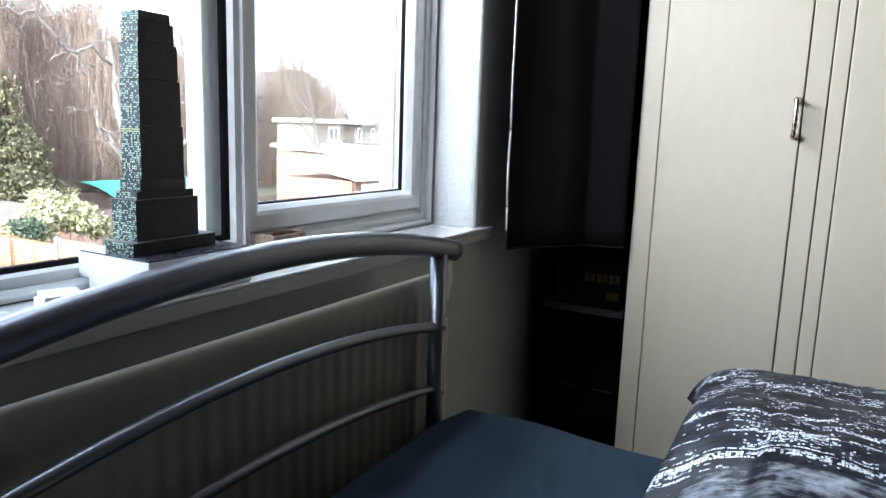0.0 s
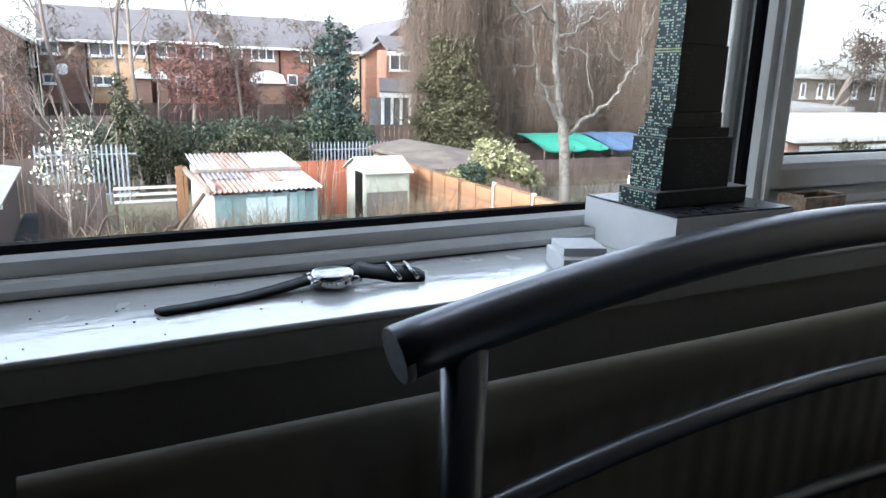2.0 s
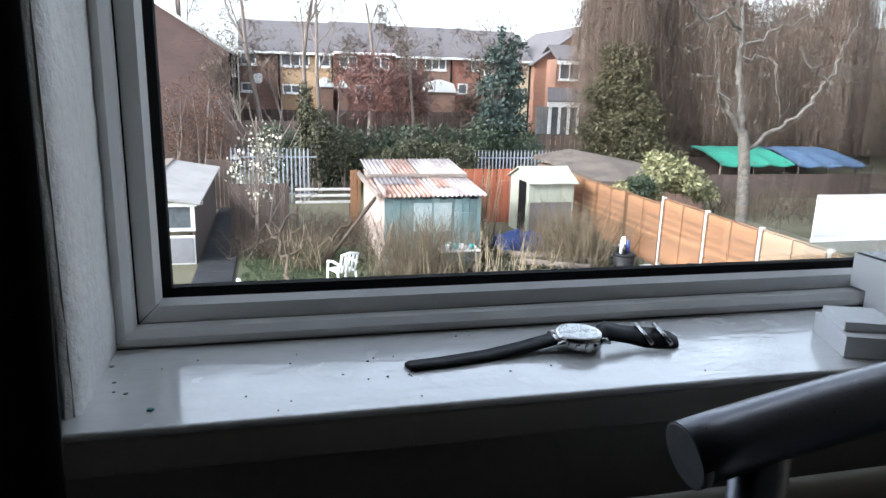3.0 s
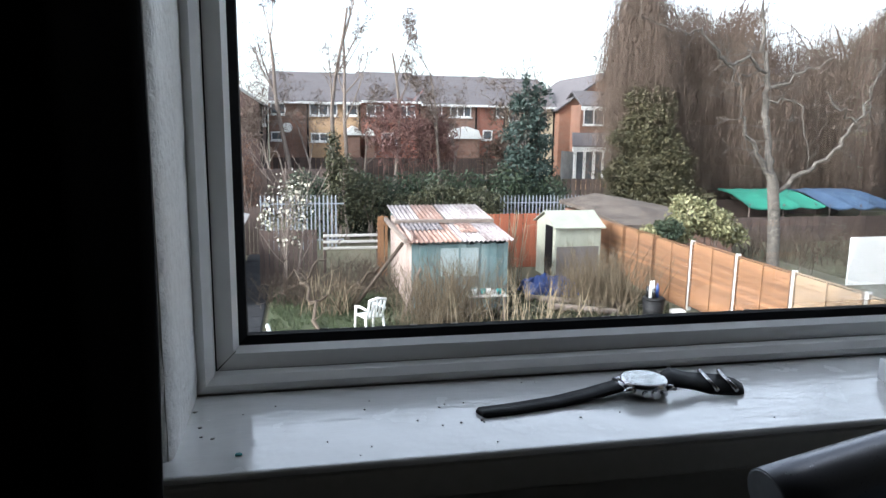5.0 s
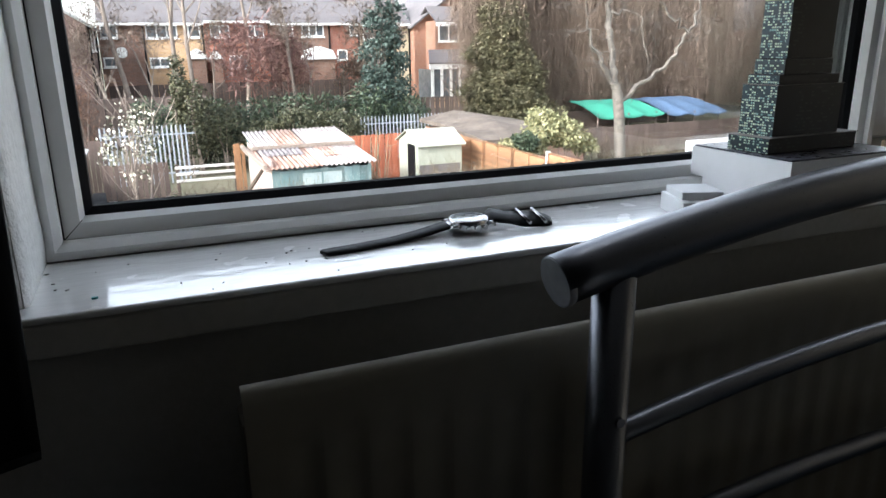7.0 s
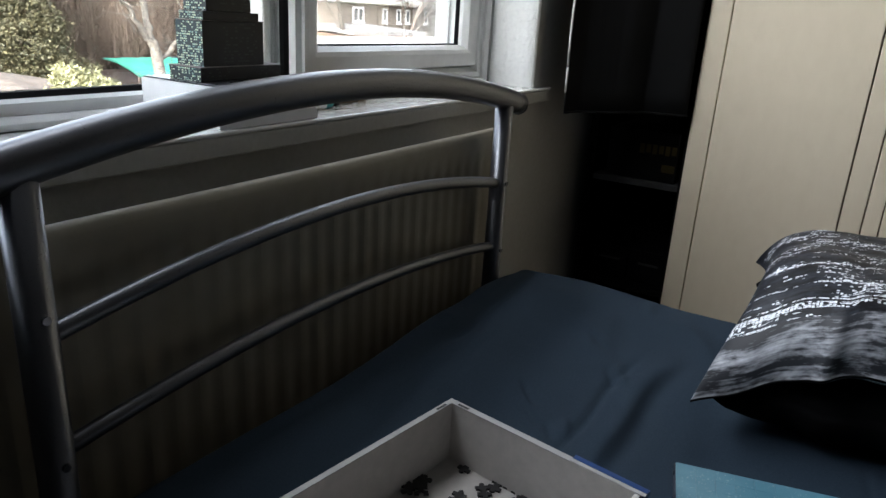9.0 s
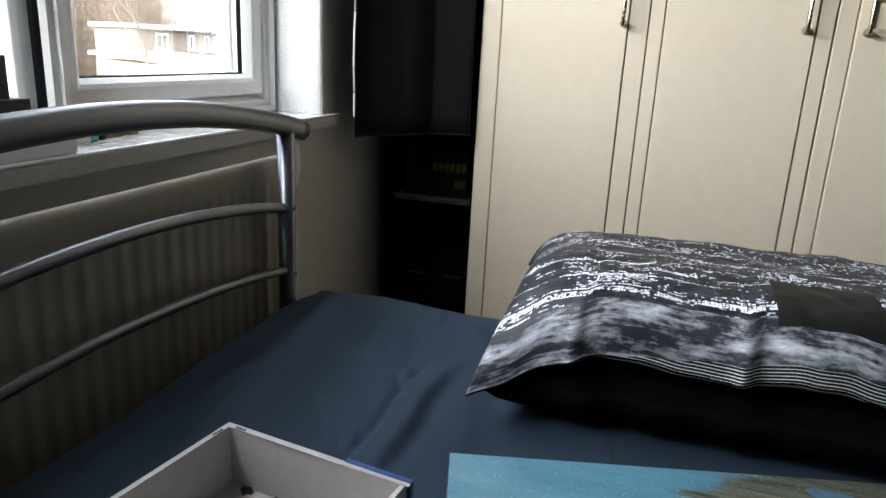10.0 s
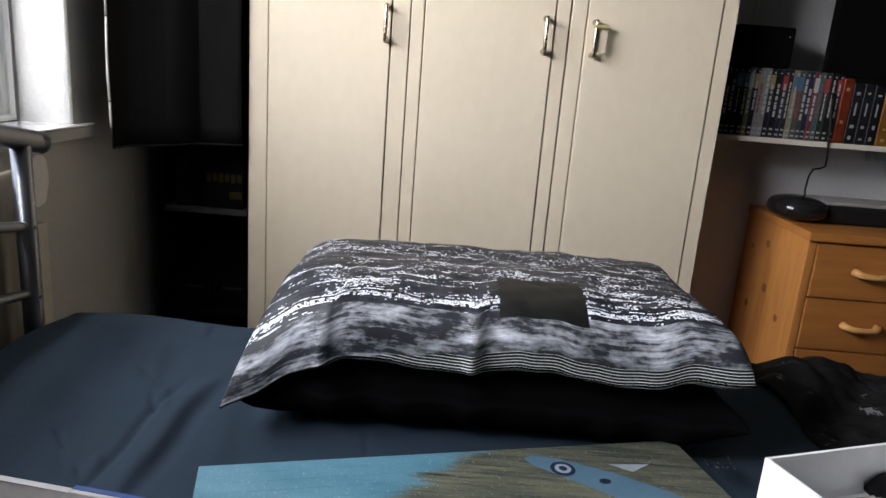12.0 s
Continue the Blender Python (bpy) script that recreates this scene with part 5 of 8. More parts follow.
flat_part("printed_wing", wing, PZ + 0.0004, PZ + 0.0008, PLANE_BLUE, puzzle, "grey-blue printed wing")
for r, m_, k in ((0.0165, PLANE_NAVY, 0), (0.0105, PRINT_PALE, 1), (0.0055, PLANE_NAVY, 2)):
    flat_part("printed_disc", [(-0.054 + r * math.cos(t), -0.453 + r * math.sin(t)) for t in (math.tau * q / 24 for q in range(24))], PZ + 0.0009 + k * 0.0003, PZ + 0.0011 + k * 0.0003, m_, puzzle)
flat_part("printed_mark", [(-0.087 + 0.006 * math.cos(t), -0.497 + 0.008 * math.sin(t)) for t in (math.tau * q / 10 for q in range(10))], PZ + 0.0009, PZ + 0.0011, PLANE_NAVY, puzzle)
flat_part("printed_tail", [(-0.05, -0.52), (-0.056, -0.575), (-0.07, -0.545)], PZ + 0.0004, PZ + 0.0008, PRINT_PALE, puzzle)


def open_box(name, at, lx, ly, h, turn, t, outside, inside, label):
    """An open card tray; its far corner lies at the given place."""
    top = thing(name, at, label, "box")
    top.rotation_euler = (0, 0, radians(turn))
    flat_part("base", [(-lx, -ly), (0, -ly), (0, 0), (-lx, 0)], 0.0, 0.003, inside, top)
    for o in ([(-t, -ly), (0, -ly), (0, 0), (-t, 0)], [(-lx, -ly), (-lx + t, -ly), (-lx + t, 0), (-lx, 0)], [(-lx + t, -t), (-t, -t), (-t, 0), (-lx + t, 0)], [(-lx + t, -ly), (-t, -ly), (-t, -ly + t), (-lx + t, -ly + t)]):
        side = flat_part("side", o, 0.0032, h, inside, top)
    return top


tray = open_box("jigsaw_box", (0.850, 0.850, 0.563), 0.36, 0.222, 0.072, -8.5, 0.005, BLUE_CARD, GREY_CARD, "open white jigsaw box holding loose dark pieces")
flat_part("rim_fold", [(-0.0062, -0.150), (0.0012, -0.150), (0.0012, 0.0012), (-0.0062, 0.0012)], 0.0722, 0.0732, CARD_RIM, tray, "white folded rim")
flat_part("rim_fold", [(-0.36, -0.0052), (-0.0064, -0.0052), (-0.0064, 0.0012), (-0.36, 0.0012)], 0.0722, 0.0732, CARD_RIM, tray, "white folded rim")
flat_part("blue_side", [(0.0004, -0.226), (0.0066, -0.226), (0.0066, -0.150), (0.0004, -0.150)], 0.006, 0.0735, BLUE_CARD, tray, "blue printed side")
flat_part("rim_edge", [(-0.0048, -0.226), (0.0002, -0.226), (0.0002, -0.1502), (-0.0048, -0.1502)], 0.0722, 0.0730, CARD_RIM, tray)
flat_part("slot", [(-0.005, -0.026), (-0.0018, -0.026), (-0.0018, -0.012), (-0.005, -0.012)], 0.0733, 0.0735, INK, tray)
flat_part("slot", [(-0.028, -0.004), (-0.013, -0.004), (-0.013, -0.0012), (-0.028, -0.0012)], 0.0733, 0.0735, INK, tray)


def piece_outline(r):
    pts = []
    kinds = [r.choice((1, -1)) for _ in range(4)]
    cs = [(-1, -1), (1, -1), (1, 1), (-1, 1)]
    for k in range(4):
        (ax, ay), (bx, by) = cs[k], cs[(k + 1) % 4]
        dx, dy = (bx - ax) / 2, (by - ay) / 2
        nx, ny = dy, -dx
        pts.append((ax, ay))
        for t, h in ((0.7, 0.05), (0.62, 0.25), (0.68, 0.5), (1.0, 0.68), (1.32, 0.5), (1.38, 0.25), (1.3, 0.05)):
            hh = h * kinds[k]
            pts.append((ax + dx * t + nx * hh, ay + dy * t + ny * hh))
    return pts


rp = random.Random(12)
for k, (px, py) in enumerate(((0.840, 0.820), (0.831, 0.779), (0.822, 0.744), (0.792, 0.849), (0.790, 0.803), (0.771, 0.853), (0.815, 0.786), (0.839, 0.764), (0.776, 0.838), (0.806, 0.757), (0.745, 0.835), (0.755, 0.79), (0.77, 0.75), (0.72, 0.81))):
    a = rp.uniform(0, 6.28)
    piece = new("jigsaw_piece")
    tagged(piece, "loose dark jigsaw piece lying in the open box", "jigsaw piece", "loose jigsaw pieces")
    bm = add_prism(bmesh.new(), [(0.0075 * x, 0.0075 * y) for x, y in piece_outline(rp)], 0.0, 0.0022)
    me = bpy.data.meshes.new("jigsaw_piece")
    bmesh.ops.recalc_face_normals(bm, faces=bm.faces)
    bm.to_mesh(me)
    bm.free()
    link_mesh("card", me, PIECE, piece, "")
    piece.location = (px, py, 0.5663 + 0.0023 * (k % 3 == 2 and k < 9))
    piece.rotation_euler = (0, 0, a)

tray2 = open_box("white_tray", (1.005, -0.06, 0.558), 0.22, 0.30, 0.074, 19.0, 0.004, CARD, CARD, "open white card tray on the bed")
flat_part("folded_paper", [(-0.16, -0.2), (-0.03, -0.2), (-0.03, -0.05), (-0.16, -0.05)], 0.0032, 0.02, GREY_CARD, tray2)
sleeve = thing("clear_wrapper", (1.06, -0.02, 0.575), "crumpled clear plastic wrapper", "wrapper")
bm = bmesh.new()
bmesh.ops.create_grid(bm, x_segments=9, y_segments=9, size=0.03)
for v_ in bm.verts:
    v_.co = Vector((1.075 + v_.co.x * 0.7, -0.035 + v_.co.y * 0.6, 0.582 + 0.007 * noise.noise((v_.co.x * 60, v_.co.y * 60, 3))))
part("film", bm, glass_mat("clear_film", (0.9, 0.92, 0.93), 2.5), sleeve)

# ---- on the window sill ----
carton = thing("white_carton", (0.95, 1.262, SILL_Z), "white card box with a dark printed top under the model tower", "box")
# its foot is notched where it stands over the window bead
bm = add_prism(bmesh.new(), [(1.205, SILL_Z + 0.0003), (1.3295, SILL_Z + 0.0003), (1.3295, SILL_Z + 0.017), (1.3502, SILL_Z + 0.017), (1.3502, 0.9315), (1.205, 0.9315)], 0.858, 1.036)
for v_ in bm.verts:
    v_.co = Vector((v_.co.z, v_.co.x, v_.co.y))
part("sides", bm, CARD, carton)
part("top_print", box(0.8595, 1.2065, 0.9317, 1.0345, 1.3485, 0.9338, 0.0005), DARK_CARD, carton, "dark glossy printed top")
TW = Vector((-0.007, -0.004, 0))
tower = thing("model_skyscraper", (0.94, 1.28, 0.934), "dark model skyscraper with printed lit windows, on the white box", "model building")
for k, (x0, y0, x1, y1, z0, z1) in enumerate(((0.873, 1.252, 1.016, 1.309, 0.9340, 0.9510), (0.884, 1.258, 0.990, 1.306, 0.9512, 1.0070), (0.889, 1.261, 0.985, 1.304, 1.0072, 1.0180), (0.896, 1.262, 0.972, 1.303, 1.0182, 1.0345), (0.9, 1.264, 0.972, 1.302, 1.0347, 1.105), (0.9012, 1.2645, 0.9695, 1.3017, 1.1052, 1.165), (0.9025, 1.2652, 0.9665, 1.3012, 1.1652, 1.212), (0.9045, 1.266, 0.962, 1.3006, 1.2122, 1.24), (0.9065, 1.2668, 0.9575, 1.3, 1.2402, 1.253))):
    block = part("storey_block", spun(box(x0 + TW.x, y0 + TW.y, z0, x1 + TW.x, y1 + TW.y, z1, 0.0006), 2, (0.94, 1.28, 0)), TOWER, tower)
    # shade put into the colour: only the two narrow sides keep the bright print
    block.data.materials.append(TOWER_SHADED)
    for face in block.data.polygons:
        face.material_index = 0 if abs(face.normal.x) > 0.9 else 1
part("plinth_ledge", spun(box(0.872 + TW.x, 1.251 + TW.y, 0.95105, 1.017 + TW.x, 1.31 + TW.y, 0.9519), 2, (0.94, 1.28, 0)), GREY_FELT, tower, "pale card ledge")
part("ledge", spun(box(0.8835 + TW.x, 1.2575 + TW.y, 1.00695, 0.9905 + TW.x, 1.3065 + TW.y, 1.0076), 2, (0.94, 1.28, 0)), GREY_FELT, tower, "pale card ledge")
for x0, y0, z0, lx, ly, h, a in ((0.729, 1.217, SILL_Z + 0.0003, 0.048, 0.064, 0.0184, -20.5), (0.737, 1.2285, 0.8989, 0.043, 0.046, 0.0078, -20.5)):
    sb = thing("small_white_box", (x0 + lx / 2, y0 + ly / 2, z0), "small white card box stacked on the sill", "box", "small white boxes")
    part("carton", spun(box(x0, y0, z0, x0 + lx, y0 + ly, z0 + h, 0.0004), a, (x0, y0, 0)), CARD, sb)
trinket = thing("trinket_box", (1.235, 1.305, SILL_Z), "small brown marbled open trinket box on the sill", "box")
bm = bmesh.new()
for x0, y0, x1, y1 in ((1.172, 1.286, 1.255, 1.2905), (1.172, 1.326, 1.255, 1.3305), (1.172, 1.2907, 1.1765, 1.3258), (1.2505, 1.2907, 1.255, 1.3258)):
    add_box(bm, x0, y0, SILL_Z + 0.0003, x1, y1, 0.922 + 0.002 * (x1 - x0 < 0.01), 0.001)
part("body", bm, WICKER, trinket)
part("base", box(1.1767, 1.2907, SILL_Z + 0.0003, 1.2503, 1.3258, SILL_Z + 0.004), GASKET, trinket)
part("lining", box(1.178, 1.292, SILL_Z + 0.0042, 1.249, 1.3245, 0.912, 0.004, 2), GASKET, trinket, "dark contents")
glue = thing("glue_tube", (1.118, 1.255, SILL_Z), "small white and teal tube lying on the sill", "tube")
part("body", tube([(1.058, 1.262, 0.8885), (1.063, 1.262, 0.889), (1.118, 1.254, 0.889), (1.123, 1.2535, 0.8885)], [0.005, 0.008, 0.008, 0.006], 12), TEAL, glue)
part("cap", tube([(1.073, 1.2605, 0.889), (1.108, 1.2555, 0.889)], 0.00835, 12), PAPER, glue, "white printed band")
part("nozzle", tube([(1.123, 1.2535, 0.8885), (1.136, 1.2515, 0.8885)], [0.005, 0.004], 10), BLACK_MATT, glue)
clip = thing("peg", (1.17, 1.275, SILL_Z), "small black plastic peg standing on the sill", "peg")
part("jaw", spun(box(1.15, 1.270, SILL_Z + 0.0003, 1.182, 1.278, 0.8945, 0.002), 35, (1.16, 1.27, 0)), BLACK_MATT, clip)
part("jaw", spun(box(1.155, 1.280, SILL_Z + 0.0003, 1.195, 1.288, 0.899, 0.002), 28, (1.16, 1.27, 0)), BLACK_MATT, clip)

# wristwatch
watch = thing("wristwatch", (0.52, 1.279, SILL_Z), "steel wristwatch with a black rubber strap lying open", "watch")


def strap(pts, widths, thick, name, label="", tilt=None):
    bm = bmesh.new()
    loops = []
    pts = [Vector(p) for p in pts]
    for i, p in enumerate(pts):
        d = (pts[min(i + 1, len(pts) - 1)] - pts[max(i - 1, 0)]).normalized()
        side = Vector((-d.y, d.x, 0)).normalized()
        up = Vector((0, 0, 1))
        w = widths[i] / 2
        lift = tilt[i] if tilt else 0
        loops.append([bm.verts.new(p + side * a * w + up * (b * thick + lift * (a + 1) / 2)) for a, b in ((-1, 0), (-0.9, 0.85), (0, 1), (0.9, 0.85), (1, 0), (0, -0.0))])
    for a, b in zip(loops, loops[1:]):
        for k in range(6):
            bm.faces.new((a[k], a[(k + 1) % 6], b[(k + 1) % 6], b[k])).smooth = True
    bm.faces.new(loops[0][::-1])
    bm.faces.new(loops[-1])
    return part(name, bm, STRAP, watch, label)


strap([(0.371, 1.258, 0.8803), (0.374, 1.259, 0.8803), (0.40, 1.262, 0.8803), (0.44, 1.269, 0.8808), (0.47, 1.275, 0.883), (0.495, 1.279, 0.8865), (0.501, 1.28, 0.887)], [0.010, 0.017, 0.018, 0.0185, 0.0195, 0.02, 0.02], 0.0032, "strap")
strap([(0.539, 1.279, 0.887), (0.546, 1.278, 0.888), (0.56, 1.276, 0.8855), (0.575, 1.274, 0.8815), (0.59, 1.271, 0.8806), (0.601, 1.268, 0.8803), (0.606, 1.266, 0.8803)], [0.022, 0.023, 0.023, 0.0225, 0.022, 0.018, 0.010], 0.0035, "strap", "", [0.004, 0.0075, 0.006, 0.0085, 0.0085, 0.006, 0.003])
bm = bmesh.new()
prof = [(0.0, 0.8812), (0.0165, 0.8812), (0.0196, 0.8835), (0.0205, 0.886), (0.0203, 0.8885), (0.0205, 0.8895), (0.0196, 0.8925), (0.0186, 0.8937), (0.0172, 0.8937), (0.0165, 0.8925), (0.0, 0.8925)]
rings = []
for r, z in prof:
    rings.append([bm.verts.new((0.52 + max(r, 1e-5) * math.cos(a), 1.279 + max(r, 1e-5) * math.sin(a), z)) for a in (math.tau * k / 36 for k in range(36))])
for a, b in zip(rings, rings[1:]):
    for k in range(36):
        bm.faces.new((a[k], a[(k + 1) % 36], b[(k + 1) % 36], b[k])).smooth = True
case = part("case", bm, WATCH_STEEL, watch, "polished steel case")
part("dial", tube([(0.52, 1.279, 0.8926), (0.52, 1.279, 0.8929)], 0.0164, 30), DIAL, case)
for dx, dy, r in ((-0.007, 0.002, 0.0042), (0.007, 0.002, 0.0042), (0.0, -0.008, 0.0042)):
    part("sub_dial", tube([(0.52 + dx, 1.279 + dy, 0.89292), (0.52 + dx, 1.279 + dy, 0.89305)], r, 18), INK, case)
part("hand", box(0.5193, 1.279, 0.8932, 0.5207, 1.291, 0.8934), INK, case)
part("hand", box(0.52, 1.2784, 0.8934, 0.529, 1.2796, 0.8936), INK, case)
crystal = part("crystal", tube([(0.52, 1.279, 0.8937), (0.52, 1.279, 0.8943)], [0.0172, 0.0165], 30), GLASS, case)
crystal.visible_shadow = False
for dx, rr in ((0.0, 0.0032), (-0.0085, 0.0022), (0.0085, 0.0022)):
    yy = 1.279 - math.sqrt(0.0205 ** 2 - dx ** 2)
    part("crown" if dx == 0 else "pusher", tube([(0.52 + dx, yy + 0.001, 0.8868), (0.52 + dx, yy - 0.003, 0.8868)], rr, 12), WATCH_STEEL, watch)
for sx in (-1, 1):
    for sy in (-1, 1):
        part("lug", tube([(0.52 + sx * 0.0145, 1.279 + sy * 0.0125, 0.8885), (0.52 + sx * 0.0195, 1.279 + sy * 0.0118, 0.8882), (0.52 + sx * 0.0235, 1.279 + sy * 0.0113, 0.8862)], [0.003, 0.0026, 0.0018], 8), WATCH_STEEL, watch)
for x in (0.578, 0.594):
    part("buckle_bar", tube([(x + 0.001, 1.2615 - (x - 0.578) * 0.2, 0.8852), (x - 0.002, 1.286 - (x - 0.578) * 0.2, 0.8942)], 0.0019, 8), WATCH_STEEL, watch, "steel buckle bar")
part("spring_bar", tube([(0.4995, 1.268, 0.8893), (0.4985, 1.291, 0.8893)], 0.0019, 8), WATCH_STEEL, watch)

# specks of dirt and paint flakes on the sill
rs = random.Random(5)
bm = bmesh.new()
spots = [(0.174, 1.25, 0.0017), (0.155, 1.30, 0.0024), (0.163, 1.27, 0.0015)] + [(rs.uniform(0.16, 0.36), rs.uniform(1.205, 1.31), rs.uniform(0.0005, 0.0012)) for _ in range(9)] + [(rs.gauss(0.33, 0.02), rs.gauss(1.25, 0.012), rs.uniform(0.0007, 0.0016)) for _ in range(6)] + [(rs.uniform(0.36, 1.7), rs.uniform(1.205, 1.32), rs.uniform(0.0005, 0.0012)) for _ in range(20)]
for x, y, r in spots:
    n = rs.randint(5, 7)
    a0 = rs.uniform(0, 6)
    add_prism(bm, [(x + r * rs.uniform(0.5, 1.1) * math.cos(a0 + math.tau * k / n), y + r * 0.8 * rs.uniform(0.5, 1.1) * math.sin(a0 + math.tau * k / n)) for k in range(n)], SILL_Z, SILL_Z + 0.0008)
tagged(part("sill_dirt", bm, DIRT), "scattered dirt specks and paint flakes on the sill", "dirt", kind="stuff")
chip = thing("plastic_chip", (0.194, 1.221, SILL_Z), "tiny turquoise plastic chip lying on the sill", "chip")
part("shard", add_prism(bmesh.new(), [(0.192, 1.22), (0.1952, 1.2195), (0.1965, 1.2212), (0.1943, 1.2228), (0.1922, 1.2218)], SILL_Z + 0.0002, SILL_Z + 0.0016), TEAL, chip)

# ---- outdoors: ground ----
G = -3.65


def ground_z(y):
    t = min(max((y - 27) / 16, 0), 1)
    return G + 1.05 * t * t * (3 - 2 * t)


bm = bmesh.new()
rows = []
for y in [-120, 1.0, 8, 14, 20, 25] + [27 + k for k in range(0, 18, 2)] + [46, 60, 90, 160, 400, 1500]:
    rows.append([bm.verts.new((x, y, ground_z(y))) for x in [-1500, -300, -80] + list(range(-40, 61, 10)) + [90, 300, 1500]])
for a, b in zip(rows, rows[1:]):
    for p, q, r, s in zip(a, a[1:], b[1:], b):
        bm.faces.new((p, q, r, s))
structure("ground", bm, EARTH, "brown and green winter garden earth", "ground")
structure("lawn", add_prism(bmesh.new(), [(-0.55, 9.0), (3.0, 9.5), (3.2, 16.6), (2.4, 19.8), (-0.6, 20.6)], G + 0.004, G + 0.04), LAWN, "patchy green back garden lawn", "lawn")
path = structure("path", box(-1.62, 2.5, G + 0.003, -0.7, 26.5, G + 0.05), SHADED_CONCRETE, "grey concrete garden path, coloured dark for the shade beside the cabin", "path")
for k in range(20):
    part("paving_slab", box(-1.6, 8.0 + k * 0.9, G + 0.05, -0.72, 8.88 + k * 0.9, G + 0.062, 0.006), SHADED_CONCRETE, path)


# ---- plants ----
def mesh_arrays(name, v, f, material, parent, label="", smooth=False):
    """Links vertex and face arrays, in the world's metres, as one mesh under a thing."""
    shift = base_of(parent) if parent else Vector((0, 0, 0))
    v = np.asarray(v, dtype=np.float64) - np.array(shift)
    f = np.asarray(f, dtype=np.int32)
    me = bpy.data.meshes.new(name)
    me.vertices.add(len(v))
    me.vertices.foreach_set("co", v.astype(np.float32).ravel())
    n, k = f.shape
    me.loops.add(n * k)
    me.loops.foreach_set("vertex_index", f.ravel())
    me.polygons.add(n)
    me.polygons.foreach_set("loop_start", np.arange(0, n * k, k, dtype=np.int32))
    me.update(calc_edges=True)
    me.validate()
    return link_mesh(name, me, material, parent, label)


def leaves(name, centres, size, material, parent, seed, label="", slim=0.55, hang=0.0):
    """Small bent leaves, two faces each, scattered at the given centres."""
    r = np.random.RandomState(seed)
    c = np.asarray(centres)
    n = len(c)
    d = r.normal(size=(n, 3))
    d[:, 2] -= hang
    d /= np.linalg.norm(d, axis=1, keepdims=True)
    s = np.cross(d, r.normal(size=(n, 3)))
    s /= np.linalg.norm(s, axis=1, keepdims=True)
    up = np.cross(d, s)
    ln = size * r.uniform(0.6, 1.4, size=(n, 1))
    tip, left, right = c + d * ln, c + s * ln * slim * 0.5 + d * ln * 0.45 + up * ln * 0.12, c - s * ln * slim * 0.5 + d * ln * 0.45 + up * ln * 0.12
    v = np.stack([c, left, tip, right], axis=1).reshape(-1, 3)
    k = np.arange(n)[:, None] * 4
    f = np.concatenate([k + [[0, 1, 2]], k + [[0, 2, 3]]], axis=0)
    return mesh_arrays(name, v, f, material, parent, label)


class Wood:
    """Collects tapered limbs as one mesh."""

    def __init__(self):
        self.v, self.f = [], []

    def limb(self, pts, radii, sides=5):
        base = len(self.v)
        for i, p in enumerate(pts):
            d = (pts[min(i + 1, len(pts) - 1)] - pts[max(i - 1, 0)]).normalized()
            s = d.cross(Vector((0.31, 0.83, 0.46))).normalized()
            u = d.cross(s)
            for k in range(sides):
                a = math.tau * k / sides
                self.v.append(tuple(p + (s * math.cos(a) + u * math.sin(a)) * radii[i]))
        for i in range(len(pts) - 1):
            for k in range(sides):
                a, b = base + i * sides + k, base + i * sides + (k + 1) % sides
                self.f.append((a, b, b + sides, a + sides))


def grow(wood, r, p, d, length, radius, level, levels, spread=0.6, lift=0.12, kids=(2, 4), wiggle=0.16, droop=0.0, tips=None, keep=0.62):
    """A limb that bends as it goes and carries smaller ones."""
    steps = 6 if level < 2 else 4
    pts, radii = [Vector(p)], [radius]
    d = Vector(d).normalized()
    for i in range(steps):
        d = (d + Vector((r.gauss(0, wiggle), r.gauss(0, wiggle), r.gauss(0, wiggle) + lift - droop * level)) * 0.6).normalized()
        pts.append(pts[-1] + d * (length / steps))
        radii.append(max(0.008, radius * (1 - 0.75 * (i + 1) / steps) if level else radius * (1 - 0.55 * (i + 1) / steps)))
    wood.limb(pts, radii, 7 if level == 0 else 5 if level == 1 else 3)
    if level >= levels:
        if tips is not None:
            tips.append(pts[-1])
            tips.append(pts[len(pts) // 2])
        return
    for i in range(1, steps + 1):
        for _ in range(r.randint(*kids) if i > (1 if level else steps // 2 - 1) else 0):
            if r.random() < 0.35:
                continue
            side = Vector((r.gauss(0, 1), r.gauss(0, 1), r.gauss(0, 0.5))).normalized()
            nd = (d * (1 - spread) + side * spread + Vector((0, 0, 0.15))).normalized()
            grow(wood, r, pts[i], nd, length * keep * r.uniform(0.7, 1.1), radii[i] * 0.62, level + 1, levels, spread, lift, kids, wiggle, droop, tips, keep)


def bare_tree(x, y, height, radius, seed, label, material=BARK, twig=TWIG, levels=3, lean=(0, 0), spread=0.6, kids=(1, 2), twigs=0, twig_len=0.5, keep=0.62, category="tree", first=None):
    gz = ground_z(y)
    r = random.Random(seed)
    tree = thing("tree", (x, y, gz), label, category, "garden trees")
    wood, tips = Wood(), []
    grow(wood, r, (x, y, gz - 0.1), (lean[0], lean[1], 1), height * 0.62, radius, 0, levels, spread, 0.12, kids, 0.13, 0, tips, keep)
    mesh_arrays("trunk", wood.v, wood.f, material, tree)
    if twigs and tips:
        rr = np.random.RandomState(seed)
        c = np.array([tuple(tips[k]) for k in rr.randint(0, len(tips), twigs)]) + rr.normal(scale=twig_len * 0.6, size=(twigs, 3))
        leaves("crown", c, twig_len, twig, tree, seed, slim=0.02)
    return tree


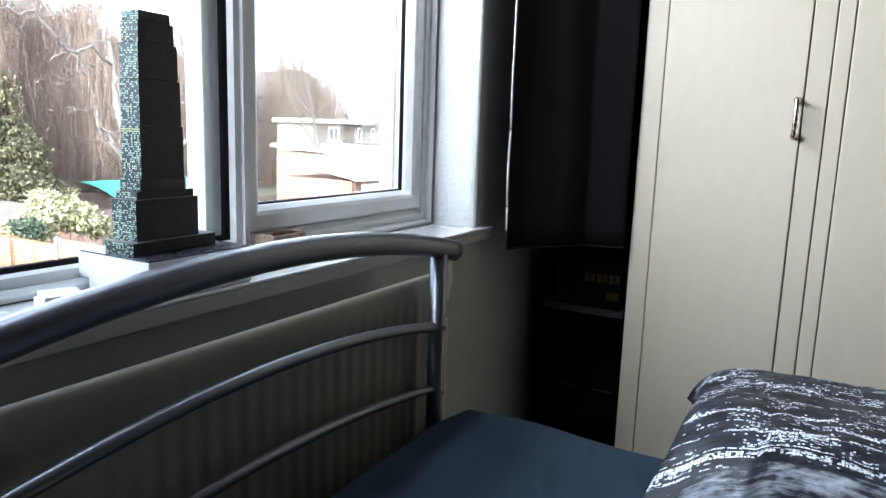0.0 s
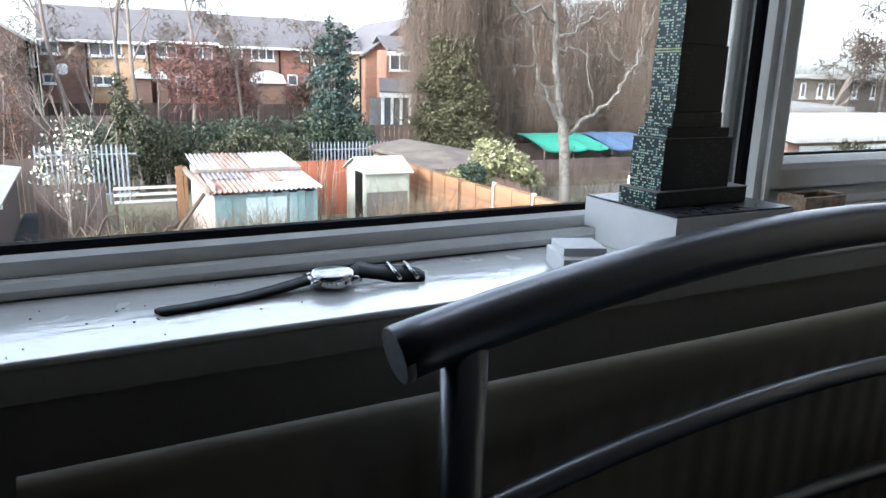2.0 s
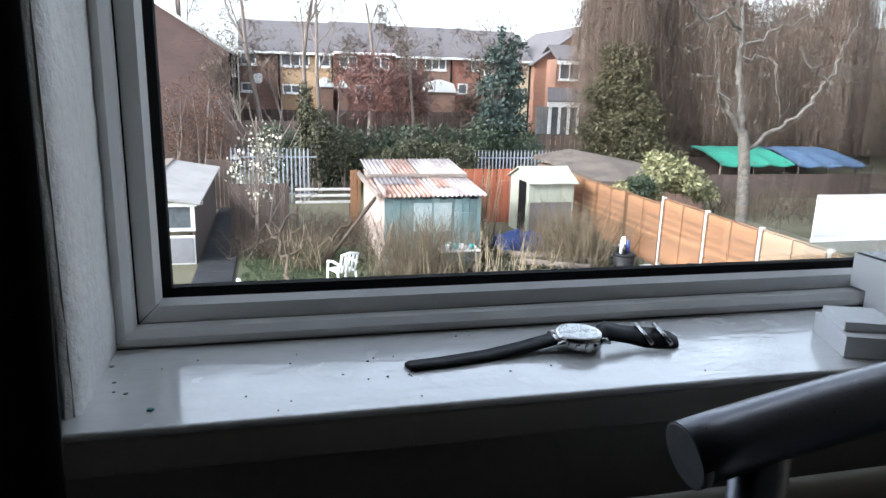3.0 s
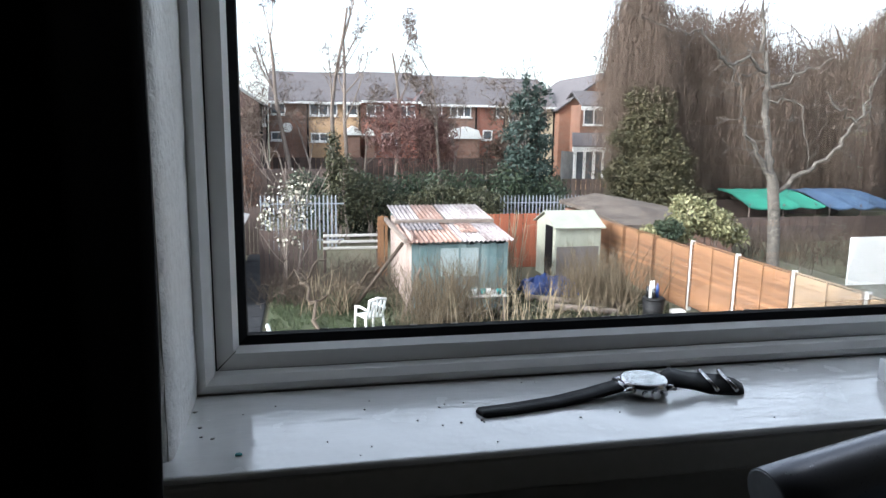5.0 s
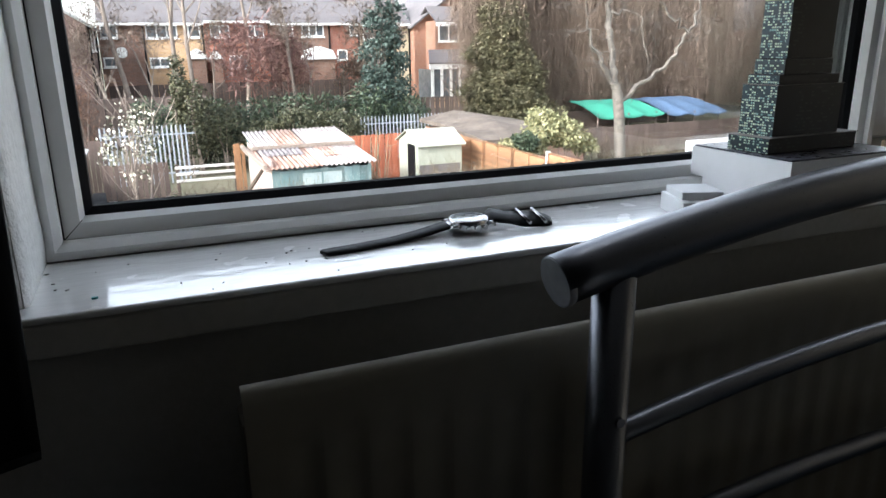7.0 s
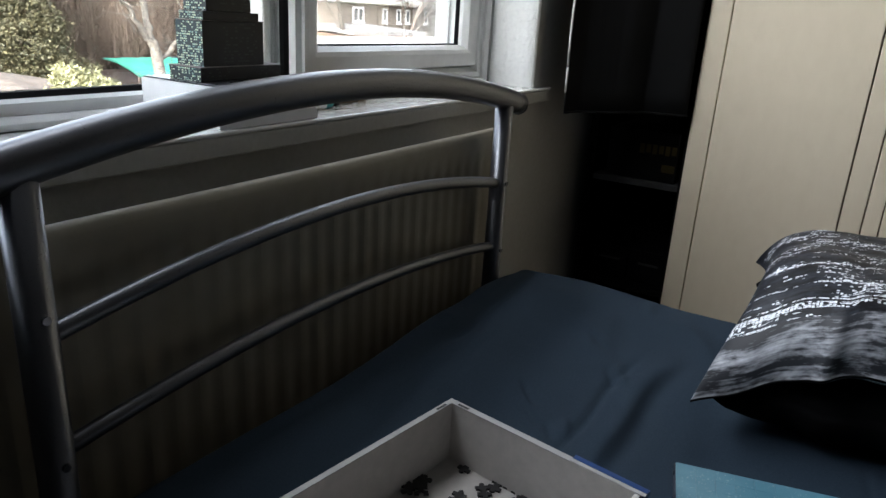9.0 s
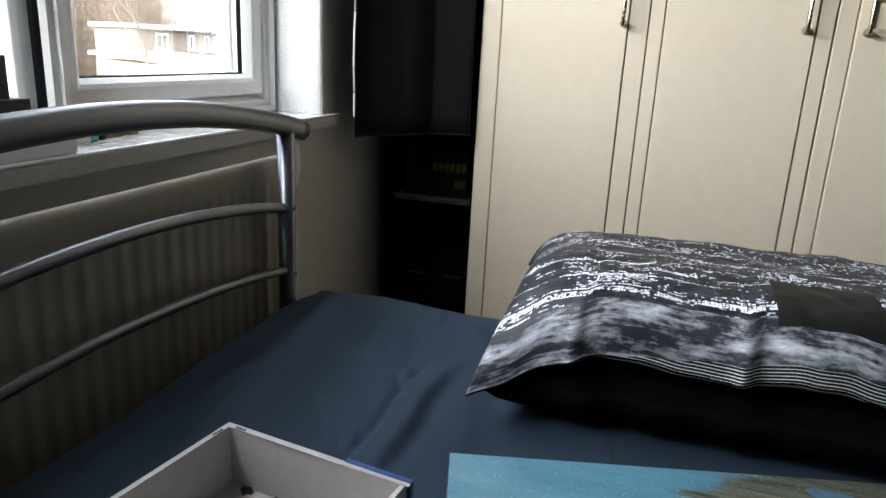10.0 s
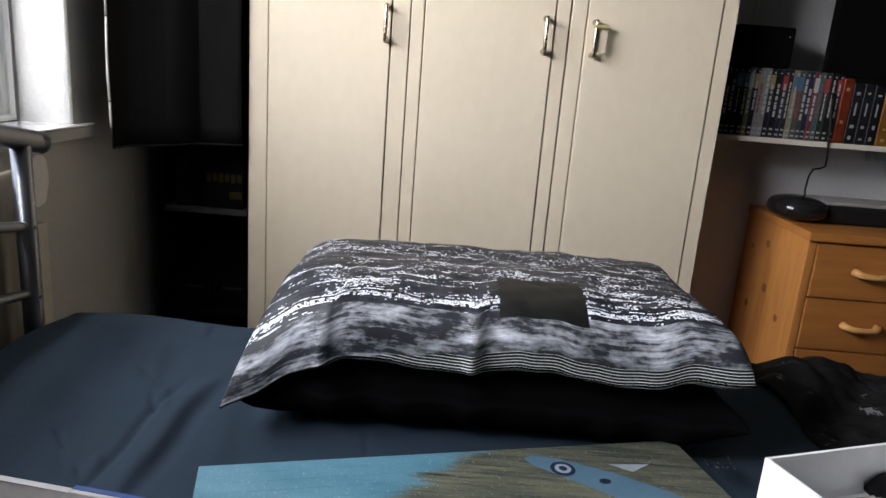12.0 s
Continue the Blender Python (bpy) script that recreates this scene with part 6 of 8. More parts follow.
def blob_points(seed, n, parts, shell=0.55):
    """Points in the outer shell of a heap of ellipsoids (x, y, z, rx, ry, rz), lumpy and with gaps."""
    r = np.random.RandomState(seed)
    out = []
    vol = np.array([p[3] * p[5] + p[4] * p[5] for p in parts])
    for p, share in zip(parts, vol / vol.sum()):
        m = int(n * share)
        d = r.normal(size=(m, 3))
        d /= np.linalg.norm(d, axis=1, keepdims=True)
        rad = shell + (1 - shell) * r.uniform(size=(m, 1)) ** 0.6
        lump = np.array([1 + 0.22 * noise.noise((a * 3 + seed, b * 3, c * 3)) for a, b, c in d])[:, None]
        q = np.array(p[:3]) + d * np.array(p[3:]) * rad * lump
        keep = np.array([noise.noise((a * 1.9, b * 1.9, c * 1.9 + seed)) > -0.28 for a, b, c in q])
        out.append(q[keep])
    return np.concatenate(out)


def bush(name, parts, n, size, material, seed, label, category="bush", stem=BARK, shell=0.5, group=""):
    x, y = parts[0][0], parts[0][1]
    gz = ground_z(y)
    ob = thing(name, (x, y, gz), label, category, group)
    wood = Wood()
    r = random.Random(seed)
    for p in parts:
        for _ in range(3):
            a = Vector((p[0] + r.uniform(-0.3, 0.3) * p[3], p[1] + r.uniform(-0.3, 0.3) * p[4], gz - 0.05))
            b = Vector((p[0] + r.uniform(-0.6, 0.6) * p[3], p[1] + r.uniform(-0.6, 0.6) * p[4], p[2] + 0.6 * p[5]))
            m = (a + b) / 2 + Vector((r.uniform(-0.15, 0.15), r.uniform(-0.15, 0.15), 0))
            w = 0.02 + 0.02 * p[5]
            wood.limb([a, m, b], [w, w * 0.7, w * 0.25], 5)
    mesh_arrays("trunk", wood.v, wood.f, stem, ob)
    leaves("crown", blob_points(seed, n, parts, shell), size, material, ob, seed + 1)
    return ob


# ---- fences ----
right_fence = thing("garden_fence", (10.35, 14, G), "orange lapped timber fence panels between pale concrete posts", "fence")
YS = [13.15 + 1.935 * k for k in range(-4, 6)]
post_bm = box(10.30, -0.05, G, 10.40, 0.05, -1.76, 0.012)
bmesh.ops.translate(post_bm, verts=post_bm.verts, vec=-Vector((10.35, 0, G)))
post_me = bpy.data.meshes.new("post")
post_bm.to_mesh(post_me)
post_bm.free()
post_me.materials.append(POST)
slat_me = bpy.data.meshes.new("panel")
bm = bmesh.new()
for k in range(17):
    z = 0.08 + k * 0.098
    vs = [bm.verts.new(c) for c in ((-0.046, 0.0, z), (0.004, 0.0, z + 0.108), (0.014, 0.0, z + 0.108), (-0.034, 0.0, z), (-0.046, 1.82, z + 0.012), (0.004, 1.82, z + 0.116), (0.014, 1.82, z + 0.116), (-0.034, 1.82, z + 0.012))]
    for q in ((0, 4, 5, 1), (3, 2, 6, 7), (0, 3, 7, 4), (1, 5, 6, 2), (0, 1, 2, 3), (4, 7, 6, 5)):
        bm.faces.new([vs[i] for i in q])
for y in (0.0, 0.9, 1.79):
    add_box(bm, -0.062, y, 0.06, -0.047, y + 0.03, 1.8)
add_box(bm, -0.03, 0, 1.79, 0.02, 1.82, 1.815)
bmesh.ops.recalc_face_normals(bm, faces=bm.faces)
bm.to_mesh(slat_me)
bm.free()
slat_me.materials.append(FENCE)
pale_me = slat_me.copy()
pale_me.materials[0] = SKY_PALED
lean_post = box(-0.04, -0.04, 0, 0.04, 0.04, 1.84, 0.006)
thin_me = bpy.data.meshes.new("post")
lean_post.to_mesh(thin_me)
lean_post.free()
thin_me.materials.append(FENCE)
for k, y in enumerate(YS):
    # concrete posts along the near run, timber ones further down, where it also steps lower
    far = y > 17.4
    p = new("post", thin_me if far else post_me)
    p.parent, p.location = right_fence, (0.03 if far else 0, y - 14, -0.12 if far else 0)
    if k < len(YS) - 1:
        q = new("panel", pale_me if y < 12.5 else slat_me)
        q.parent, q.location = right_fence, (-0.0, y - 14 + 0.056, (0.03 + 0.02 * (k % 2)) - (0.14 if y > 16.5 else 0))


def board_fence(name, x0, x1, y, top, material, label, board=0.12, gap=0.006, rails=True, slope=0.0, posts=True):
    gz = ground_z(y)
    ob = thing(name, ((x0 + x1) / 2, y, gz), label, "fence")
    r = random.Random(int(x0 * 10 + y))
    me = bpy.data.meshes.new("board")
    bm = box(-board / 2 + gap, -0.009, 0, board / 2 - gap, 0.009, top - gz, 0.003)
    bm.to_mesh(me)
    bm.free()
    me.materials.append(material)
    x = x0 + board / 2
    while x < x1:
        b = new("board", me)
        b.parent, b.location = ob, (x - (x0 + x1) / 2, slope * (x - x0) + r.uniform(-0.004, 0.004), r.uniform(-0.03, 0))
        b.rotation_euler = (0, r.uniform(-0.006, 0.006), 0)
        x += board
    for z in (gz + 0.4, top - 0.3):
        part("rail", box(x0, y + 0.012, z, x1, y + 0.05, z + 0.08), material, ob)
    return ob


board_fence("back_fence", 5.9, 10.3, 23.2, -1.78, RED_FENCE, "red-brown close-boarded back fence between the sheds")
board_fence("side_panel_fence", -0.95, 0.75, 21.4, -1.95, OLD_FENCE, "weathered brown board fence behind the blossom bush", 0.14)
board_fence("gate_fence", -2.0, -0.95, 26.6, -1.85, OLD_FENCE, "dark old board gate at the end of the path", 0.14)
board_fence("far_fence", -9, 3.0, 34.2, -0.95, OLD_FENCE, "grey-brown far garden fence below the end house", 0.3, 0.01)
board_fence("terrace_fence", -1.2, 13.0, 41.5, -0.75, OLD_FENCE, "dark brown fence along the terrace gardens", 0.3, 0.01)
board_fence("orange_end_panel", 2.62, 2.95, 22.4, -1.7, FENCE, "short orange fence panel beside the tin shed", 0.11)
board_fence("wood_fence", 12.4, 18.6, 38.0, -1.72, OLD_FENCE, "brown wooden fence below the conservatory", 0.3, 0.02)


def palisade(x0, x1, y, z0, z1, pitch, label):
    ob = thing("palisade_fence", ((x0 + x1) / 2, y, ground_z(y)), label, "fence")
    me = bpy.data.meshes.new("pale")
    h = z1 - ground_z(y)
    bm = add_prism(bmesh.new(), [(-0.03, -0.012), (0.03, -0.012), (0.022, 0.012), (-0.022, 0.012)], 0, h - 0.08)
    add_prism(bm, [(-0.02, -0.008), (0.02, -0.008), (0.0, 0.008)], h - 0.08, h)
    bm.to_mesh(me)
    bm.free()
    me.materials.append(DARK_STEEL)
    n = int((x1 - x0) / pitch)
    for k in range(n):
        p = new("pale", me)
        p.parent, p.location = ob, (x0 + k * pitch - (x0 + x1) / 2, 0, 0)
    for z in (ground_z(y) + 0.35, z1 - 0.35):
        part("rail", box(x0, y + 0.016, z, x1, y + 0.05, z + 0.05), DARK_STEEL, ob)
    return ob


palisade(-1.2, 1.9, 27.5, 0, -1.55, 0.155, "pale grey steel palisade fence behind the blossom")
palisade(8.6, 13.0, 29.0, 0, -1.75, 0.16, "dim steel palisade fence below the conifer")
rails = thing("rail_gate", (1.9, 23.0, G), "weathered grey gate of horizontal rails", "gate")
for z in (-2.45, -2.65, -2.86):
    part("rail", box(0.95, 22.97, z, 2.72, 23.03, z + 0.085, 0.01), POST, rails)
for x in (0.95, 2.66):
    part("post", box(x, 23.04, G, x + 0.09, 23.12, -2.3, 0.01), OLD_FENCE, rails)


# ---- tin shed ----
def corrugated(x0, x1, y0, z0, y1, z1, pitch=0.16, amp=0.028):
    """A wavy sheet that rises from the front edge to the back edge."""
    bm = bmesh.new()
    n = max(4, int((x1 - x0) / pitch * 6))
    top, bot = [], []
    for i in range(n + 1):
        x = x0 + (x1 - x0) * i / n
        d = amp * math.sin(math.tau * (x / pitch))
        top.append((bm.verts.new((x, y0, z0 + d)), bm.verts.new((x, y1, z1 + d))))
        bot.append((bm.verts.new((x, y0, z0 + d - 0.012)), bm.verts.new((x, y1, z1 + d - 0.012))))
    for a, b, c, d in zip(top, top[1:], bot, bot[1:]):
        bm.faces.new((a[0], b[0], b[1], a[1])).smooth = True
        bm.faces.new((c[0], c[1], d[1], d[0])).smooth = True
        bm.faces.new((a[0], c[0], d[0], b[0]))
        bm.faces.new((a[1], b[1], d[1], c[1]))
    return bm


shed = thing("tin_shed", (4.3, 19.8, G), "old tin shed with teal walls and a rusty pink corrugated roof", "shed")
SX0, SX1, SY0, SY1 = 2.98, 5.55, 17.9, 21.9
part("left_wall", box(SX0, SY0 + 0.02, G, SX0 + 0.06, SY1, -1.62, 0.01), PLASTER, shed, "pink-white rendered side wall")
part("right_wall", box(SX1 - 0.06, SY0 + 0.02, G, SX1, SY1, -1.85), TIN, shed)
part("back_wall", box(SX0, SY1 - 0.05, G, SX1, SY1, -1.45), TIN, shed)
k = 0
x = SX0 + 0.02
while x < SX1 - 0.05:
    w = 0.20
    part("wall_sheet", box(x, SY0 - 0.012 * (k % 2), G, min(x + w, SX1), SY0 + 0.02, -1.86 - 0.03 * (k % 2), 0.004), TIN, shed)
    x += w + 0.004
    k += 1
part("window_sheet", box(3.75, SY0 - 0.03, -2.72, 4.75, SY0 - 0.014, -1.98), CLOUDY, shed, "cloudy pale plastic window sheet")
part("window_bar", box(4.22, SY0 - 0.04, -2.72, 4.27, SY0 - 0.0305, -1.98), TIN, shed)
for i in range(4):
    x0 = SX0 - 0.12 + i * 0.70
    part("roof_sheet", corrugated(x0, x0 + 0.72, SY0 - 0.15, -1.79 + 0.004 * i, 20.1, -1.60 + 0.004 * i, 0.125, 0.024), (RUST, RUST, WHITE_TIN, WHITE_TIN)[i], shed)
    part("roof_sheet", corrugated(x0 + 0.02, x0 + 0.70, 19.9, -1.52 + 0.004 * i, SY1 + 0.1, -1.33 + 0.004 * i, 0.125, 0.024), (WHITE_TIN, RUST, WHITE_TIN, WHITE_TIN)[i], shed)
part("patch_sheet", corrugated(SX0 - 0.05, SX0 + 1.1, 19.0, -1.655, 20.12, -1.565, 0.125, 0.024), DARK_TIN, shed, "dark grey patch sheet")
part("patch_sheet", corrugated(SX0 + 1.5, SX0 + 1.95, 18.6, -1.672, 19.7, -1.588, 0.125, 0.024), RUST, shed)
for i, (y0, lift_) in enumerate(((18.2, 0.0), (19.3, 0.03), (20.5, 0.22))):
    flap = bmesh.new()
    ends = [(SX1 + 0.02, -1.73 + lift_), (SX1 + 0.2, -1.79 + lift_), (SX1 + 0.36, -1.9 + lift_)]
    rows = [[flap.verts.new((x, y, z + d + 0.05 * (y - y0) + 0.02 * math.sin(y * 14))) for x, z in ends] for d in (0, -0.014) for y in (y0, y0 + 0.45, y0 + 0.95)]
    for q in (0, 3):
        for a, b in ((rows[q], rows[q + 1]), (rows[q + 1], rows[q + 2])):
            for k in range(2):
                flap.faces.new((a[k], a[k + 1], b[k + 1], b[k]))
    part("verge_flap", flap, (WHITE_TIN, RUST, DARK_TIN)[i], shed, "loose rusty sheet along the verge")
part("roof_beam", box(SX0 - 0.15, 19.82, -1.60, SX1 + 0.15, 19.96, -1.50, 0.01), BARK, shed, "dark weathered roof beam")
part("verge_beam", box(SX0 - 0.2, SY0 - 0.12, -1.80, SX0 - 0.1, SY1 + 0.05, -1.69, 0.01), BARK, shed, "dark rotten verge timber")
part("leaning_plank", tube([(2.75, 17.6, G), (3.35, 18.0, -2.2)], 0.05, 4), BARK, shed)
part("verge_board", box(SX0 - 0.16, SY0 - 0.1, -1.86, SX0 - 0.1, SY1, -1.70), PLASTER, shed)

# ---- cream metal shed ----
shed2 = thing("cream_shed", (8.8, 21.8, G), "small cream metal apex shed with an open dark door", "shed")
part("front_wall", box(8.05, 20.85, -2.55, 9.45, 20.9, -1.92, 0.006), CREAM_TIN, shed2)
part("front_wall_lower", box(8.05, 20.86, G, 9.45, 20.9, -2.552), SHADY_BOARD, shed2, "grey-brown lower boards")
for k in range(6):
    part("rib", box(8.12 + k * 0.23, 20.835, -2.5, 8.15 + k * 0.23, 20.849, -1.95), CREAM_TIN, shed2)
bm = add_prism(bmesh.new(), [(20.86, G), (22.6, G), (22.6, -1.92), (21.72, -1.56), (20.86, -1.92)], 8.0, 8.05)
for v_ in bm.verts:
    v_.co = Vector((v_.co.z, v_.co.x, v_.co.y))
part("left_gable", bm, CREAM_TIN, shed2)
# flat black panel on the gable stands for the shade inside the doorway
part("doorway_shade", box(7.985, 21.1, G, 7.999, 21.75, -1.95), GASKET, shed2, "black panel for the shade in the open doorway")
bm = add_prism(bmesh.new(), [(20.86, G), (22.6, G), (22.6, -1.92), (21.72, -1.56), (20.86, -1.92)], 9.45, 9.5)
for v_ in bm.verts:
    v_.co = Vector((v_.co.z, v_.co.x, v_.co.y))
part("right_gable", bm, CREAM_TIN, shed2)
for a, b in (((20.72, -1.965), (21.72, -1.54)), ((22.72, -1.965), (21.72, -1.54))):
    bm = bmesh.new()
    vs = [bm.verts.new((x, y, z + d)) for d in (0, 0.03) for x, (y, z) in ((7.9, a), (9.6, a), (9.6, b), (7.9, b))]
    for q in ((0, 1, 2, 3), (7, 6, 5, 4), (0, 4, 5, 1), (1, 5, 6, 2), (2, 6, 7, 3), (3, 7, 4, 0)):
        bm.faces.new([vs[i] for i in q])
    part("roof_slope", bm, CREAM_TIN, shed2)

# ---- cabin by the path ----
cabin = thing("garden_cabin", (-3.2, 22, G), "low garden cabin with a grey felt roof and white windows", "cabin")
part("side_wall", box(-1.74, 18.9, G, -1.68, 25.7, -2.06), OLD_FENCE, cabin, "dark boarded side wall")
part("front_wall", box(-4.8, 18.85, G, -1.68, 18.9, -2.9, 0.005), WHITE_WOOD, cabin)
part("front_rail", box(-4.8, 18.83, -2.78, -1.66, 18.9, -2.70, 0.008), WHITE_WOOD, cabin)
part("fascia", add_prism(bmesh.new(), [(-4.85, 18.8), (-1.6, 18.8), (-1.6, 18.86), (-4.85, 18.86)], -2.15, -2.06), WHITE_WOOD, cabin)
for x in (-4.8, -3.86, -2.76, -1.76):
    part("window_post", box(x, 18.84, -2.7, x + 0.1, 18.9, -2.15, 0.006), WHITE_WOOD, cabin)
for x0, x1 in ((-4.7, -3.86), (-3.76, -2.76), (-2.66, -1.76)):
    w = part("window", box(x0, 18.868, -2.7, x1, 18.88, -2.15), FAR_GLASS, cabin)
part("lower_panel", box(-3.9, 18.82, G + 0.05, -1.72, 18.848, -2.95), DULL_PANEL, cabin, "dull grey lower panel")
for xa, za, xb, zb in ((-1.5, -2.09, -3.1, -1.84), (-4.9, -2.09, -3.1, -1.84)):
    bm = bmesh.new()
    vs = [bm.verts.new((x, y, z + d)) for d in (0, 0.05) for x, z, y in ((xa, za, 18.65), (xa, za, 26.0), (xb, zb, 26.0), (xb, zb, 18.65))]
    for q in ((0, 1, 2, 3), (7, 6, 5, 4), (0, 4, 5, 1), (1, 5, 6, 2), (2, 6, 7, 3), (3, 7, 4, 0)):
        bm.faces.new([vs[i] for i in q])
    part("roof_slope", bm, GREY_FELT, cabin)
part("ridge_cap", box(-3.24, 18.6, -1.80, -2.96, 26.02, -1.76, 0.01), BARK, cabin, "dark weathered ridge cap")
part("wall_lamp", box(-1.67, 20.2, -2.35, -1.58, 20.3, -2.15, 0.02), WHITE_PLASTIC, cabin, "white round wall lamp")

# ---- neighbour's low roofs, tarps and things over the fence ----
garage = thing("low_garage", (13, 25, G), "neighbouring low garage with a brown mossy roof", "garage")
part("wall", box(11.2, 22.4, G, 15.2, 28.2, -2.2), BRICK_BROWN, garage)
bm = bmesh.new()
n = 14
grid = [[bm.verts.new((11.0 + 4.4 * i / n, 22.2 + 6.2 * j / n, -2.1 + 0.5 * (1 - abs(2 * i / n - 0.75) / 1.25) * min(1, j / n * 1.6) + 0.03 * noise.noise((i * 0.7, j * 0.7, 2)))) for j in range(n + 1)] for i in range(n + 1)]
low = [[bm.verts.new(v_.co - Vector((0, 0, 0.14))) for v_ in row] for row in grid]
for i in range(n):
    for j in range(n):
        bm.faces.new((grid[i][j], grid[i + 1][j], grid[i + 1][j + 1], grid[i][j + 1]))
        bm.faces.new((low[i][j], low[i][j + 1], low[i + 1][j + 1], low[i + 1][j]))
for i in range(n):
    bm.faces.new((grid[i][0], low[i][0], low[i + 1][0], grid[i + 1][0]))
    bm.faces.new((grid[i][n], grid[i + 1][n], low[i + 1][n], low[i][n]))
    bm.faces.new((grid[0][i], grid[0][i + 1], low[0][i + 1], low[0][i]))
    bm.faces.new((grid[n][i], low[n][i], low[n][i + 1], grid[n][i + 1]))
part("roof", bm, MOSS, garage)


def tarp_shelter(x0, x1, y0, y1, eave, peak, material, label):
    ob = thing("tarp_shelter", ((x0 + x1) / 2, y0, ground_z(y0)), label, "shelter", "tarp shelters")
    nx, ny = 24, 8
    v, f = [], []
    for i in range(nx + 1):
        for j in range(ny + 1):
            u, w = i / nx, j / ny
            z = eave + (peak - eave) * math.sin(math.pi * min(w * 1.0, 1) * 0.62) - 0.10 * abs(math.sin(u * math.pi * 3)) * (1 - w) + 0.05 * noise.noise((u * 6, w * 4, x0))
            v.append((x0 + (x1 - x0) * (u * (1 - 0.12 * w) + 0.06 * w), y0 + (y1 - y0) * w, z))
    n = len(v)
    v += [(a, b, c - 0.05) for a, b, c in v]
    for i in range(nx):
        for j in range(ny):
            a = i * (ny + 1) + j
            f += [(a, a + ny + 1, a + ny + 2, a + 1), (n + a, n + a + 1, n + a + ny + 2, n + a + ny + 1)]
    mesh_arrays("tarpaulin", v, f, material, ob)
    for x in (x0 + 0.2, (x0 + x1) / 2, x1 - 0.3):
        part("pole", tube([(x, y0 + 0.3, ground_z(y0)), (x, y0 + 0.3, eave + 0.1)], 0.05, 6), OLD_FENCE, ob)
    part("back_wall", box(x0 + 0.2, y1 - 0.3, ground_z(y1), x1 - 0.2, y1 - 0.2, eave), OLD_FENCE, ob)
    return ob


tarp_shelter(20.9, 25.0, 29.5, 33.0, -2.42, -1.85, GREEN_TARP, "garden shelter under a bright green tarpaulin")
tarp_shelter(25.3, 29.2, 29.5, 33.5, -2.5, -1.9, BLUE_TARP, "garden shelter under a faded blue tarpaulin")
white_fence = thing("white_panel_fence", (20.5, 19.0, G), "bright white panel fence across the neighbouring garden", "fence")
for k in range(3):
    part("panel", box(17.0 + 3.5 * k, 19.0, G, 20.32 + 3.5 * k, 19.05, -2.12 - 0.02 * k, 0.01), WHITE_PLASTIC, white_fence)
    part("post", box(20.34 + 3.5 * k, 18.97, G, 20.48 + 3.5 * k, 19.09, -2.1, 0.01), OLD_FENCE, white_fence, "dark post")
board_fence("brown_screen", 16.0, 30.0, 27.0, -2.55, OLD_FENCE, "brown timber screen across the neighbouring garden", 0.3)

# ---- garden furniture and clutter ----
def garden_chair(at, turn, label):
    ch = thing("garden_chair", (0, 0, 0), label, "chair", "white garden chairs")
    part("seat", box(-0.24, -0.22, 0.40, 0.24, 0.24, 0.44, 0.015, 2), WHITE_PLASTIC, ch)
    for k in range(5):
        x = -0.2 + k * 0.1
        bm = tube([(x, 0.23, 0.42), (x, 0.30, 0.62), (x, 0.36, 0.86)], 0.03, 6)
        part("back_slat", bm, WHITE_PLASTIC, ch)
    part("back_top", tube([(-0.23, 0.36, 0.84), (0, 0.38, 0.89), (0.23, 0.36, 0.84)], 0.03, 6), WHITE_PLASTIC, ch)
    for x in (-0.24, 0.24):
        part("arm", tube([(x, 0.3, 0.62), (x, 0.0, 0.64), (x, -0.22, 0.6)], 0.03, 6), WHITE_PLASTIC, ch)
        part("leg", tube([(x, -0.2, 0.62), (x, -0.24, 0.0)], 0.028, 6), WHITE_PLASTIC, ch)
        part("leg", tube([(x * 0.95, 0.22, 0.42), (x, 0.28, 0.0)], 0.028, 6), WHITE_PLASTIC, ch)
    ch.matrix_basis = Matrix.Translation(at) @ Matrix.Rotation(radians(turn), 4, "Z")
    return ch


garden_chair((1.75, 16.2, G + 0.04), 205, "white plastic garden chair standing on the lawn")
garden_chair((-0.05, 14.05, G + 0.04), 95, "white plastic garden chair seen side on by the path")
heap = thing("blue_sheet_heap", (7.2, 19.2, G), "heap under a crumpled blue plastic sheet", "sheet")
v, f = pillow_mesh(7.2, 19.2, 0.75, 0.5, G + 0.18, 0.32, 0.17, lambda u, v: 0.12 * math.sin(u * 7 + 2) * math.cos(v * 6), 3.0, 14.0, 2.5)
part_data("plastic_sheet", v, f, BLUE_PLASTIC, heap)
table = thing("potting_table", (4.7, 16.9, G), "small grey potting table with white scraps on it", "table")
part("tabletop", box(4.2, 16.6, G + 0.66, 5.2, 17.2, G + 0.70, 0.01), POST, table)
for x in (4.25, 5.1):
    for y in (16.65, 17.1):
        part("leg", box(x, y, G, x + 0.05, y + 0.05, G + 0.659), BARK, table)
r_ = random.Random(8)
for k in range(6):
    x, y = r_.uniform(4.3, 5.0), r_.uniform(16.68, 17.0)
    pot = thing("plant_pot", (x, y, G + 0.70), "small pale plant pot on the potting table", "plant pot", "pots on the table")
    part("pot", tube([(x, y, G + 0.7003), (x, y, G + 0.83)], [0.05, 0.075], 10), (WHITE_PLASTIC, TEAL)[k % 2], pot)
bench = thing("raised_bed", (7.6, 17.6, G), "raised bed edged with rough pale timber", "raised bed")
for (x0, y0), (x1, y1) in (((6.3, 18.6), (8.6, 17.2)), ((6.6, 17.6), (8.2, 16.7))):
    part("timber", tube([(x0, y0, G + 0.12), (x1, y1, G + 0.12)], 0.11, 4), BARK, bench)
